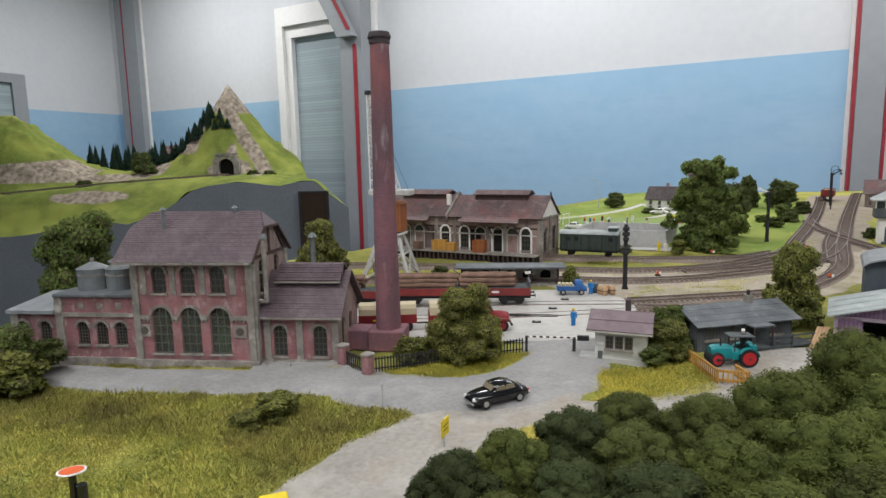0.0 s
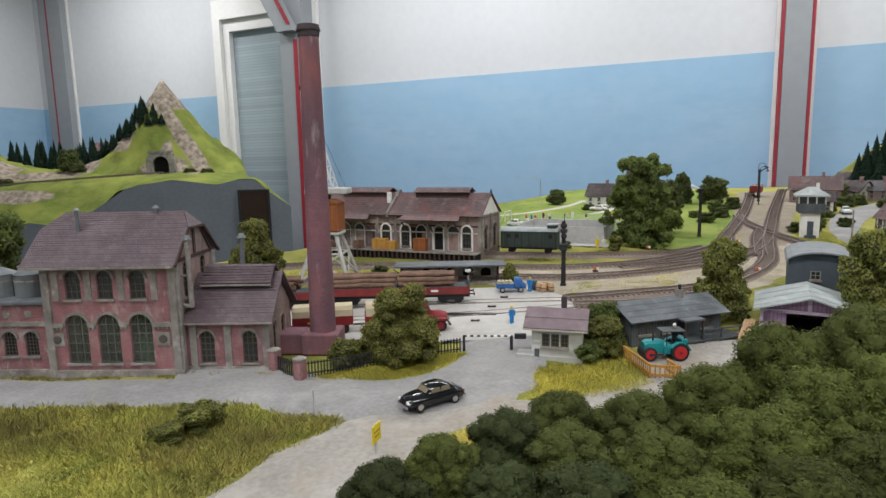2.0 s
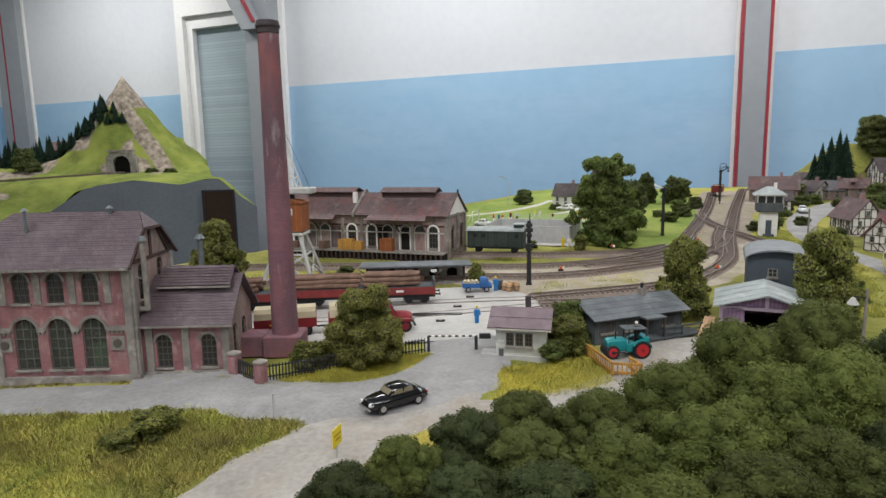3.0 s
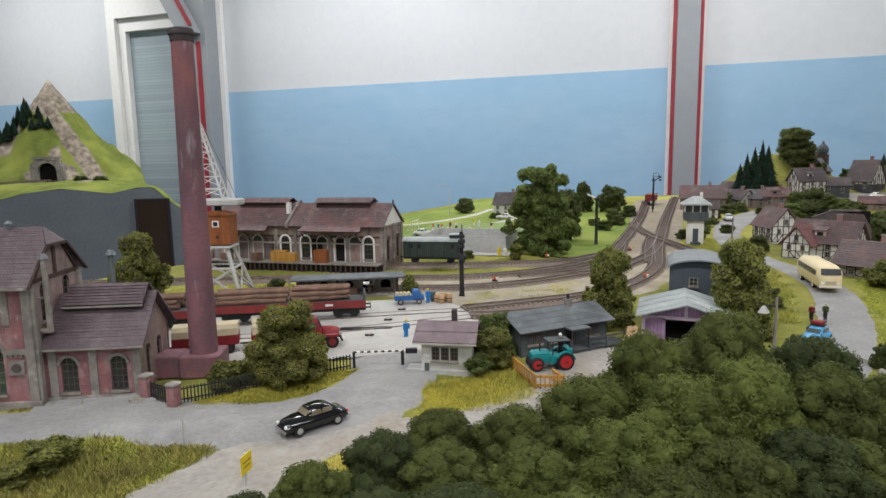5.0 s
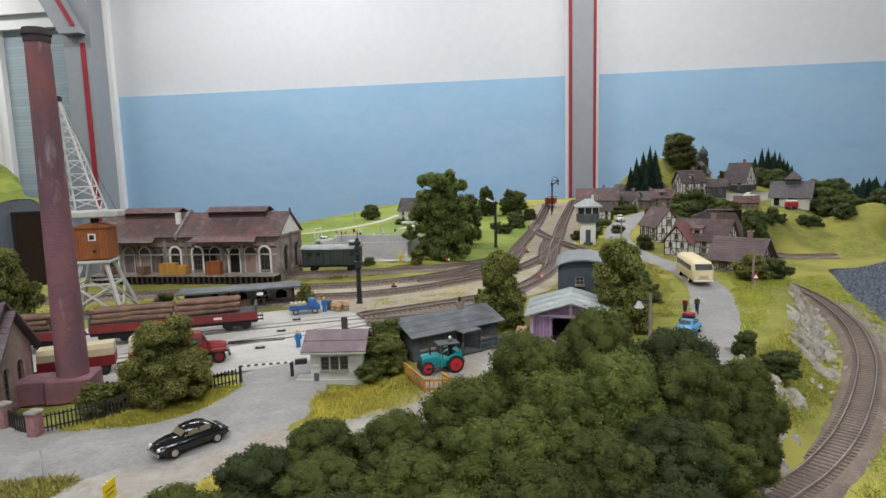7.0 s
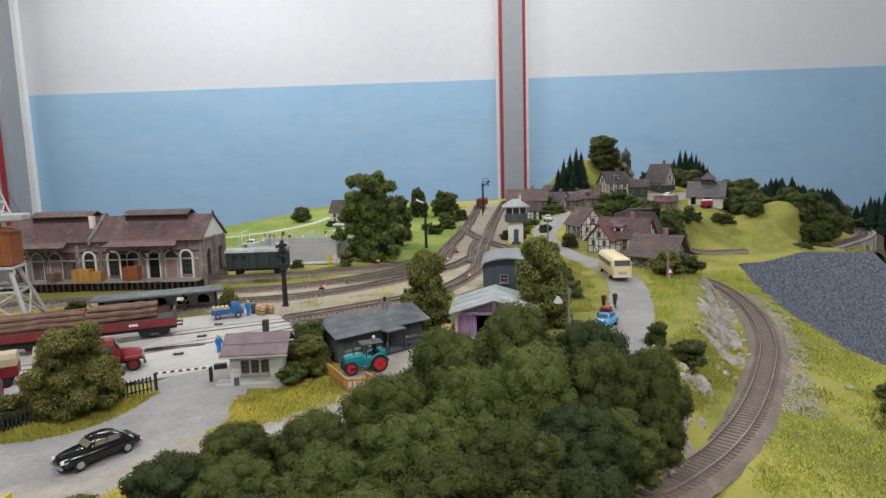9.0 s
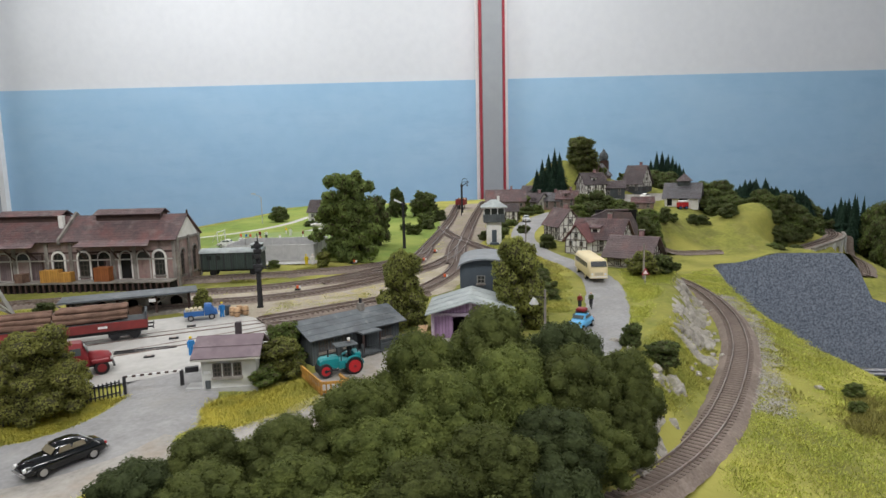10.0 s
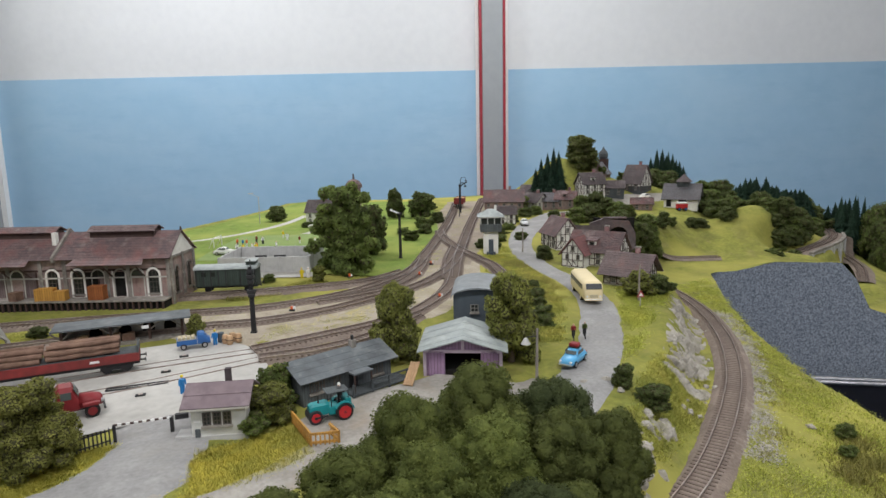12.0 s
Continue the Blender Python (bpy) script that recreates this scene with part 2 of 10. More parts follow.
BRICK = mat("pink_brick", (0.40, 0.175, 0.182), (0.17, 0.088, 0.094), rough=0.9, scale=60, big=11, bump=0.5, kind="brick", worn=(((0.46, 0.36, 0.34), 0.55, 45, 18, 0.56), ((0.09, 0.062, 0.06), 0.6, 30, 12, 0.58), ((0.62, 0.56, 0.52), 0.5, 130, 60, 0.63)))
BRICKD = mat("brown_brick", (0.38, 0.285, 0.255), (0.22, 0.165, 0.15), rough=0.9, scale=90, big=14, bump=0.5, kind="brick", worn=(((0.33, 0.17, 0.15), 0.55, 30, 26, 0.54), ((0.075, 0.06, 0.055), 0.6, 55, 14, 0.57), ((0.55, 0.49, 0.42), 0.5, 70, 30, 0.6)))
CHIM = mat("chimney_brick", (0.275, 0.13, 0.155), (0.165, 0.088, 0.112), rough=0.75, scale=70, big=11, bump=0.9, kind="brick", worn=(((0.36, 0.125, 0.115), 0.7, 14, 9, 0.52), ((0.11, 0.075, 0.09), 0.6, 26, 8, 0.55), ((0.60, 0.52, 0.54), 0.75, 60, 16, 0.66)))
CHIMTOP = mat("sooty_brick", (0.075, 0.06, 0.065), rough=0.85, scale=90, big=20, bump=0.3)
STONE = mat("grey_stone_trim", (0.32, 0.295, 0.265), (0.17, 0.155, 0.14), rough=0.9, scale=90, big=16, bump=0.4, worn=(((0.10, 0.088, 0.08), 0.65, 60, 25, 0.56), ((0.56, 0.53, 0.48), 0.6, 80, 80, 0.6)))
TILE = mat("violet_roof_tiles", (0.178, 0.139, 0.156), (0.110, 0.083, 0.095), rough=0.5, scale=110, big=14, bump=0.8, kind="tile", var=0.1, worn=(((0.27, 0.235, 0.24), 0.25, 40, 30, 0.57), ((0.075, 0.058, 0.062), 0.45, 22, 16, 0.57)))
TILER = mat("red_brown_roof", (0.24, 0.156, 0.15), (0.148, 0.112, 0.113), rough=0.75, scale=120, big=14, bump=0.8, kind="tile", var=0.12, worn=(((0.30, 0.105, 0.09), 0.45, 26, 26, 0.56), ((0.085, 0.068, 0.072), 0.65, 40, 14, 0.56), ((0.36, 0.31, 0.29), 0.5, 60, 30, 0.61)))
SLATE = mat("blue_grey_slate", (0.20, 0.205, 0.215), (0.13, 0.135, 0.145), rough=0.7, scale=120, big=14, bump=0.6, kind="tile", var=0.12)
TILEG = mat("grey_slate_roof", (0.15, 0.128, 0.13), (0.088, 0.075, 0.078), rough=0.75, scale=120, big=14, bump=0.8, kind="tile", var=0.15, worn=(((0.27, 0.24, 0.23), 0.3, 36, 26, 0.57), ((0.07, 0.058, 0.06), 0.6, 30, 16, 0.57), ((0.20, 0.115, 0.10), 0.5, 22, 22, 0.58)))
FELTROOF = mat("tar_paper_roof", (0.135, 0.152, 0.165), (0.088, 0.10, 0.108), rough=0.75, scale=60, big=18, bump=0.2, worn=(((0.26, 0.27, 0.275), 0.55, 30, 30, 0.57), ((0.06, 0.065, 0.07), 0.6, 40, 40, 0.57), ((0.42, 0.43, 0.42), 0.5, 150, 150, 0.66)))
ZINC = mat("weathered_sheet_roof", (0.38, 0.42, 0.42), (0.26, 0.29, 0.29), rough=0.6, scale=80, big=20, bump=0.2, worn=(((0.56, 0.60, 0.58), 0.6, 35, 35, 0.56), ((0.16, 0.17, 0.165), 0.55, 45, 45, 0.58)))
DULLSHEET = mat("dull_grey_sheet", (0.25, 0.27, 0.285), (0.18, 0.195, 0.205), rough=0.7, scale=70, big=16, bump=0.15, worn=(((0.36, 0.375, 0.385), 0.5, 30, 30, 0.57),))
TANK = mat("tank_zinc", (0.20, 0.22, 0.23), (0.11, 0.125, 0.13), rough=0.5, scale=90, big=20, bump=0.15, metal=0.3)
GLASS = mat("dark_window_glass", (0.035, 0.04, 0.035), (0.02, 0.022, 0.02), rough=0.15, scale=50, big=15, bump=0.02, spec=0.5)
BARS = mat("window_bars", (0.10, 0.085, 0.075), rough=0.7, bump=0.0)
BARSW = mat("pale_window_bars", (0.28, 0.27, 0.25), rough=0.7, bump=0.0)
BLACK = mat("black_lacquer", (0.008, 0.009, 0.011), rough=0.12, spec=0.6, bump=0.0)
DARK = mat("black_steel", (0.03, 0.03, 0.033), rough=0.6, scale=150, bump=0.1)
RUBBER = mat("black_rubber", (0.02, 0.02, 0.021), rough=0.8, bump=0.05)
SILVER = mat("silver_trim", (0.6, 0.6, 0.6), rough=0.3, metal=0.9, bump=0.0)
IVORY = mat("ivory_enamel", (0.80, 0.68, 0.42), (0.74, 0.62, 0.38), rough=0.4, scale=60, big=15, bump=0.03)
SKYBLUE = mat("sky_blue_enamel", (0.12, 0.42, 0.72), rough=0.3, bump=0.02)
MIDBLUE = mat("blue_enamel", (0.035, 0.13, 0.36), (0.03, 0.10, 0.28), rough=0.45, scale=80, bump=0.05)
TEAL = mat("teal_enamel", (0.012, 0.23, 0.245), (0.01, 0.17, 0.19), rough=0.4, scale=80, bump=0.05)
WHEELRED = mat("red_wheel", (0.50, 0.025, 0.03), rough=0.5, bump=0.05)
TRUCKRED = mat("dark_red_enamel", (0.24, 0.022, 0.028), (0.17, 0.018, 0.02), rough=0.5, scale=90, bump=0.1)
WAGRED = mat("wagon_red", (0.26, 0.04, 0.038), (0.15, 0.032, 0.03), rough=0.75, scale=120, big=25, bump=0.2, kind="")
CANVAS = mat("cream_canvas", (0.56, 0.49, 0.33), (0.45, 0.39, 0.27), rough=0.9, scale=120, big=25, bump=0.2)
WAGGREEN = mat("dark_green_boards", (0.055, 0.075, 0.065), (0.035, 0.05, 0.045), rough=0.75, scale=120, big=25, bump=0.4, kind="board")
WOOD = mat("pale_boards", (0.50, 0.33, 0.19), (0.36, 0.23, 0.13), rough=0.8, scale=150, big=25, bump=0.3, var=0.12)
ORANGEW = mat("orange_brown_boards", (0.36, 0.125, 0.04), (0.25, 0.085, 0.03), rough=0.7, scale=120, big=20, bump=0.4, kind="board")
YELLOWC = mat("yellow_crate_wood", (0.62, 0.33, 0.07), (0.45, 0.24, 0.06), rough=0.8, scale=150, big=25, bump=0.4, kind="board")
LOG = mat("log_bark", (0.24, 0.15, 0.11), (0.13, 0.08, 0.06), rough=0.95, scale=160, big=30, bump=0.6, var=0.15)
GREYWOOD = mat("grey_boards", (0.115, 0.13, 0.135), (0.07, 0.08, 0.085), rough=0.85, scale=120, big=20, bump=0.4, kind="board")
GREYBLUE = mat("blue_grey_wall", (0.085, 0.105, 0.125), (0.06, 0.075, 0.09), rough=0.85, scale=90, big=18, bump=0.2)
PURPLE = mat("faded_violet_boards", (0.34, 0.22, 0.34), (0.25, 0.16, 0.26), rough=0.85, scale=120, big=22, bump=0.4, kind="board")
PALEWALL = mat("pale_plaster", (0.55, 0.53, 0.48), (0.38, 0.37, 0.33), rough=0.9, scale=110, big=28, bump=0.2)
CREAMWALL = mat("cream_plaster", (0.80, 0.79, 0.75), (0.66, 0.645, 0.60), rough=0.9, scale=110, big=25, bump=0.15)
CONCRETE = mat("grey_concrete_panels", (0.50, 0.50, 0.49), (0.38, 0.38, 0.375), rough=0.9, scale=120, big=18, bump=0.2)
TIMBER = mat("brown_timber", (0.085, 0.052, 0.044), (0.05, 0.032, 0.03), rough=0.85, scale=150, big=25, bump=0.3)
PALESTEEL = mat("pale_grey_steel", (0.55, 0.55, 0.53), (0.40, 0.40, 0.38), rough=0.6, scale=120, big=20, bump=0.1)
ORANGE = mat("orange_paint", (0.75, 0.13, 0.03), rough=0.6, bump=0.03)
YELLOW = mat("yellow_sign_paint", (0.80, 0.62, 0.02), rough=0.5, bump=0.03)
SKIN = mat("pale_figure_paint", (0.60, 0.40, 0.28), rough=0.7, bump=0.0)
BLUEFIG = mat("blue_overall_paint", (0.03, 0.22, 0.55), rough=0.7, bump=0.05)
# Near-black sheet colour, painted in for the shade inside openings and under decks.
SHADE_FILL = mat("dark_opening", (0.012, 0.011, 0.010), rough=0.95, bump=0.1)
BARK = mat("tree_bark", (0.11, 0.08, 0.055), rough=0.95, scale=200, bump=0.5)
ROCK = mat("pale_rock", (0.42, 0.395, 0.35), (0.26, 0.24, 0.205), rough=0.95, scale=110, big=30, bump=0.8, worn=(((0.12, 0.105, 0.085), 0.7, 60, 60, 0.6), ((0.22, 0.23, 0.08), 0.6, 30, 30, 0.63)))


def leaf_mat(name, a, b, var, worn=()):
    """Leaf flakes and grass blades: light passes through them as well."""
    m = mat(name, a, b, rough=0.85, scale=70, big=12, bump=0.0, spec=0.12, var=var, worn=worn)
    nt = m.node_tree
    bs = nt.nodes["Principled BSDF"]
    glow = nt.nodes.new("ShaderNodeBsdfTranslucent")
    both = nt.nodes.new("ShaderNodeAddShader")
    nt.links.new(bs.inputs["Base Color"].links[0].from_socket, glow.inputs["Color"])
    nt.links.new(bs.outputs[0], both.inputs[0])
    nt.links.new(glow.outputs[0], both.inputs[1])
    nt.links.new(both.outputs[0], nt.nodes["Material Output"].inputs["Surface"])
    return m


# Dark twig core: shade in the crown's gaps is put into its colour.
TWIG_SHADE = mat("brown_twig_fibre", (0.085, 0.078, 0.034), (0.045, 0.045, 0.02), rough=0.95, scale=160, big=30, bump=0.6)
# Hedge greens in three brightness steps; the lightest goes on trees taken as sunny.
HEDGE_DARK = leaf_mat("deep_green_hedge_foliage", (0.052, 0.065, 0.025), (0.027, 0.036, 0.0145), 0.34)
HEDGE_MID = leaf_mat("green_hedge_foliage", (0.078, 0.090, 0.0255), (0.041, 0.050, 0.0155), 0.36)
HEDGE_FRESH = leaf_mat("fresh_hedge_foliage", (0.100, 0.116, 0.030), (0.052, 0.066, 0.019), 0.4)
LEAF_DARK = leaf_mat("dark_foliage", (0.084, 0.106, 0.034), (0.038, 0.052, 0.019), 0.42)
LEAF_MID = leaf_mat("olive_foliage", (0.165, 0.172, 0.044), (0.080, 0.090, 0.026), 0.42)
LEAF_PALE = leaf_mat("pale_feathery_foliage", (0.21, 0.21, 0.055), (0.11, 0.118, 0.034), 0.45)
LEAF_BRIGHT = leaf_mat("green_foliage", (0.100, 0.130, 0.034), (0.048, 0.068, 0.020), 0.4)
LEAF_GREAT = leaf_mat("dense_green_foliage", (0.118, 0.150, 0.042), (0.050, 0.070, 0.021), 0.45)
LEAF_FIR = leaf_mat("fir_needles", (0.017, 0.036, 0.022), (0.009, 0.020, 0.013), 0.3)
GRASS_TUFT = leaf_mat("static_grass", (0.335, 0.325, 0.08), (0.235, 0.245, 0.06), 0.22, (((0.15, 0.145, 0.045), 0.75, 13, 13, 0.53), ((0.42, 0.355, 0.10), 0.6, 24, 24, 0.57), ((0.16, 0.20, 0.05), 0.6, 30, 30, 0.58)))
GRASS_BROWN = leaf_mat("brown_weeds", (0.25, 0.225, 0.068), (0.15, 0.145, 0.042), 0.3, (((0.12, 0.105, 0.04), 0.7, 20, 20, 0.54),))
GRASS_GOLD = leaf_mat("golden_green_grass", (0.41, 0.365, 0.075), (0.30, 0.285, 0.06), 0.2, (((0.22, 0.23, 0.055), 0.6, 28, 28, 0.56),))
GRASS_SLOPE = leaf_mat("fresh_slope_grass", (0.315, 0.325, 0.07), (0.245, 0.27, 0.058), 0.2, (((0.38, 0.35, 0.09), 0.5, 16, 16, 0.56), ((0.17, 0.205, 0.05), 0.5, 22, 22, 0.6)))
GRASS_STRAW = leaf_mat("straw_grass", (0.44, 0.39, 0.12), (0.34, 0.31, 0.09), 0.22)


def meadow(name, a, b, c, rock=None, worn=()):
    """Grass flock in three tones; with rock, steep faces show stone."""
    m = mat(name, a, b, rough=0.95, scale=130, big=26, bump=1.0, spec=0.1, worn=worn)
    nt = m.node_tree
    N, L = nt.nodes, nt.links
    bs = N["Principled BSDF"]
    was = bs.inputs["Base Color"].links[0].from_socket
    tc = N.new("ShaderNodeTexCoord")
    nz = N.new("ShaderNodeTexNoise")
    nz.inputs["Scale"].default_value, nz.inputs["Detail"].default_value = 5.0, 6
    L.new(tc.outputs["Object"], nz.inputs["Vector"])
    mr = N.new("ShaderNodeMapRange")
    mr.inputs["From Min"].default_value, mr.inputs["From Max"].default_value = 0.45, 0.62
    L.new(nz.outputs["Fac"], mr.inputs["Value"])
    mx = N.new("ShaderNodeMix")
    mx.data_type = "RGBA"
    L.new(mr.outputs[0], mx.inputs[0])
    L.new(was, mx.inputs[6])
    mx.inputs[7].default_value = (*c, 1)
    out = mx.outputs[2]
    if rock:
        turf = N.new("ShaderNodeAttribute")
        turf.attribute_name = "turf"
        n2 = N.new("ShaderNodeTexNoise")
        n2.inputs["Scale"].default_value, n2.inputs["Detail"].default_value = rock[1], 5
        L.new(tc.outputs["Object"], n2.inputs["Vector"])
        ad = N.new("ShaderNodeMath")
        ad.operation = "MULTIPLY_ADD"
        ad.inputs[1].default_value = rock[2]
        L.new(n2.outputs["Fac"], ad.inputs[0])
        L.new(turf.outputs["Fac"], ad.inputs[2])
        r = N.new("ShaderNodeMapRange")
        r.inputs["From Min"].default_value, r.inputs["From Max"].default_value = rock[0] - 0.04, rock[0] + 0.04
        L.new(ad.outputs[0], r.inputs["Value"])
        n3 = N.new("ShaderNodeTexNoise")
        n3.inputs["Scale"].default_value, n3.inputs["Detail"].default_value = rock[3], 6
        L.new(tc.outputs["Object"], n3.inputs["Vector"])
        st = N.new("ShaderNodeMix")
        st.data_type = "RGBA"
        st.inputs[6].default_value = (0.12, 0.098, 0.075, 1)
        st.inputs[7].default_value = (0.43, 0.37, 0.30, 1)
        r3 = N.new("ShaderNodeMapRange")
        r3.inputs["From Min"].default_value, r3.inputs["From Max"].default_value = 0.28, 0.74
        L.new(n3.outputs["Fac"], r3.inputs["Value"])
        L.new(r3.outputs[0], st.inputs[0])
        m2 = N.new("ShaderNodeMix")
        m2.data_type = "RGBA"
        L.new(r.outputs[0], m2.inputs[0])
        L.new(st.outputs[2], m2.inputs[6])
        L.new(out, m2.inputs[7])
        out = m2.outputs[2]
    L.new(out, bs.inputs["Base Color"])
    return m


MEADOW = meadow("meadow_flock", (0.275, 0.275, 0.065), (0.15, 0.165, 0.04), (0.335, 0.315, 0.08), worn=(((0.14, 0.135, 0.045), 0.7, 13, 13, 0.54), ((0.30, 0.25, 0.12), 0.5, 35, 35, 0.6)))
LAWN = meadow("bright_lawn_flock", (0.20, 0.275, 0.06), (0.13, 0.19, 0.042), (0.265, 0.305, 0.075), worn=(((0.12, 0.15, 0.035), 0.6, 12, 12, 0.55), ((0.30, 0.27, 0.11), 0.5, 30, 30, 0.6)))
ALPINE = meadow("mountain_flock", (0.18, 0.225, 0.05), (0.11, 0.15, 0.032), (0.235, 0.265, 0.06), rock=(0.70, 14.0, 0.45, 38.0), worn=(((0.10, 0.115, 0.03), 0.7, 7, 7, 0.54), ((0.25, 0.22, 0.08), 0.5, 16, 16, 0.58)))

# ---- the room ----
WM = Matrix.Translation((192, 297, 0)) @ Matrix.Rotation(radians(-29.2), 4, "Z")  # x along the long wall, y behind it
FLOOR_Z, CEIL_Z, BLUE_Z = -92.0, 195.0, 69.0


def struct(name, bm, material, label, category="structure"):
    ob = part(name, bm, material)
    return tagged(ob, label, category, kind="structure")


def wbox(*a):
    return BOX(*a, m=WM)


struct("floor", BOX(-700, 600, -350, 750, FLOOR_Z - 10, FLOOR_Z), FLOOR, "dark smooth floor of the exhibition hall", "floor")
struct("ceiling", BOX(-700, 600, -350, 750, CEIL_Z, CEIL_Z + 10), WHITE, "plain white ceiling above the layout", "ceiling")
struct("wall_north", wbox(-556, 420, 0, 12, BLUE_Z, CEIL_Z), PLASTER, "white painted upper part of the long wall", "wall")
struct("wall_north_base", wbox(-556, 420, -0.4, 12, FLOOR_Z, BLUE_Z), BLUE, "sky blue painted lower part of the long wall", "wall")
struct("wall_west", wbox(-568, -556, -560, 12, BLUE_Z, CEIL_Z), PLASTER, "white painted side wall", "wall")
struct("wall_west_base", wbox(-568, -555.6, -560, 12, FLOOR_Z, BLUE_Z), BLUE, "sky blue painted lower side wall", "wall")
struct("wall_east", wbox(420, 432, -560, 12, FLOOR_Z, CEIL_Z), PLASTER, "plain white end wall", "wall")
struct("wall_south", wbox(-568, 432, -572, -560, FLOOR_Z, CEIL_Z), PLASTER, "plain white wall behind the visitors' side", "wall")


def wall_post(s, label, reds, half=5.6, edges=(-8.0, 8.0)):
    ob = tagged(new("wall_post"), label, "post", "steel posts on the wall")
    ob.matrix_basis = Matrix.Translation(Vector(WM.translation) * CM) @ Matrix.Rotation(radians(-29.2), 4, "Z") @ Matrix.Translation((s * CM, 0, 0))
    part("core", bevel(BOX(-half, half, -7.0, -0.4, FLOOR_Z, CEIL_Z), 0.15, 1), POST, ob)
    for k in reds:
        part("red_edge", BOX(k - 0.65, k + 0.65, -7.3, -0.5, FLOOR_Z, CEIL_Z), RED, ob, "red painted edge")
    for k in edges:
        part("white_edge", BOX(k - 0.9, k + 0.9, -2.0, -0.5, FLOOR_Z, CEIL_Z), WHITE, ob, "white painted edge strip")
    return ob


wall_post(10.2, "grey wall post with two dark red edges on the blue wall", (-6.35, 6.35))
wall_post(-525.8, "broad grey corner post with a red line beside the mountain", (-3.6,), 13.6, (-14.6, 14.6))

# shuttered window with its frame, and the portal post beside it
win = tagged(new("window_1"), "tall white framed window with closed grey-blue shutter slats", "window", kind="structure")
win.matrix_basis = Matrix.Translation(Vector(WM.translation) * CM) @ Matrix.Rotation(radians(-29.2), 4, "Z")
bm = bmesh.new()
for a in ((-350, -343.5, -10, -0.5, FLOOR_Z, 132), (-343.5, -287, -10, -0.5, 119, 132)):
    box(bm, *a)
part("window_frame", bm, WHITE, win)
bm = bmesh.new()
for a in ((-343.4, -338, -7, -0.6, FLOOR_Z, 118.9), (-338, -287, -7, -0.6, 111, 118.9)):
    box(bm, *a)
part("inner_frame", bm, WHITE, win)
part("shutter", BOX(-337.9, -286, -3, -0.7, FLOOR_Z, 110.9), BLIND, win, "closed grey-blue shutter slats")
portal = tagged(new("portal_post"), "broad grey portal post with a red line and slanting brace", "post", "steel posts on the wall")
portal.matrix_basis = win.matrix_basis.copy()
part("post", BOX(-287, -269.5, -16, -0.5, FLOOR_Z, CEIL_Z), POST, portal)
part("red_edge", BOX(-276.2, -273.4, -16.6, -15.8, FLOOR_Z, 98.5), RED, portal, "dark red line")
bm = bmesh.new()
prism(bm, [(-284.6, 103), (-272, 103), (-321, 195), (-336, 195)], "y", -22, -10)
part("brace", bm, POST, portal, "slanting grey brace")
bm = bmesh.new()
prism(bm, [(-276.4, 107), (-273.6, 107), (-322.5, 194), (-325.5, 194)], "y", -22.6, -21.8)
part("brace_edge", bm, RED, portal, "red line on the brace")
part("white_edge", BOX(-269.4, -266.4, -4, -0.5, FLOOR_Z, CEIL_Z), WHITE, portal)

win2 = tagged(new("window_2"), "grey framed window in the side wall", "window", kind="structure")
win2.matrix_basis = win.matrix_basis.copy()
bm = bmesh.new()
for a in ((-555.4, -550, -190, -80, 88, 95), (-555.4, -550, -90, -80, -40, 88), (-555.4, -550, -190, -180, -40, 88)):
    box(bm, *a)
part("window_frame", bm, POST, win2)
part("pane", BOX(-555.3, -553, -180, -90, -40, 88), BLIND, win2)

for lx, ly, share in LAMPS:
    lamp = thing("ceiling_light", lx * 100, ly * 100, CEIL_Z, -29.2, "long white neon ceiling light", "light", "ceiling lights")
    part("housing", BOX(-65, 65, -16, 16, -6, -0.2), WHITE, lamp)
    ld = bpy.data.lights.new("neon_tubes", "AREA")
    ld.shape, ld.size, ld.size_y = "RECTANGLE", 1.25, 0.28
    ld.energy, ld.color = LAMP_POWER * share, (1.0, 0.985, 0.985)
    lo = new("neon_tubes", ld)
    lo.parent = lamp
    lo.matrix_basis = pose(0, 0, -0.065)

# ---- the layout's ground, one sheet with a cut edge and a grey fascia ----
OUTLINE = [(-50, 4), (74, 4), (79.4, 31.7), (83, 37.5), (86.1, 44.7), (95.6, 58.4), (106, 70.2), (126, 89.8), (146, 72.5), (170, 53), (262, -20), (272, 120), (240, 165), (200, 190), (115, 212), (70, 240), (42, 212), (8, 180), (-6, 142), (-15, 126), (-28, 116), (-46, 104), (-50, 70)]


def inside(px, py, poly):
    odd = np.zeros(px.shape, bool)
    for (ax, ay), (bx, by) in zip(poly, poly[1:] + poly[:1]):
        hit = ((ay > py) != (by > py)) & (px < (bx - ax) * (py - ay) / (by - ay + 1e-12) + ax)
        odd ^= hit
    return odd


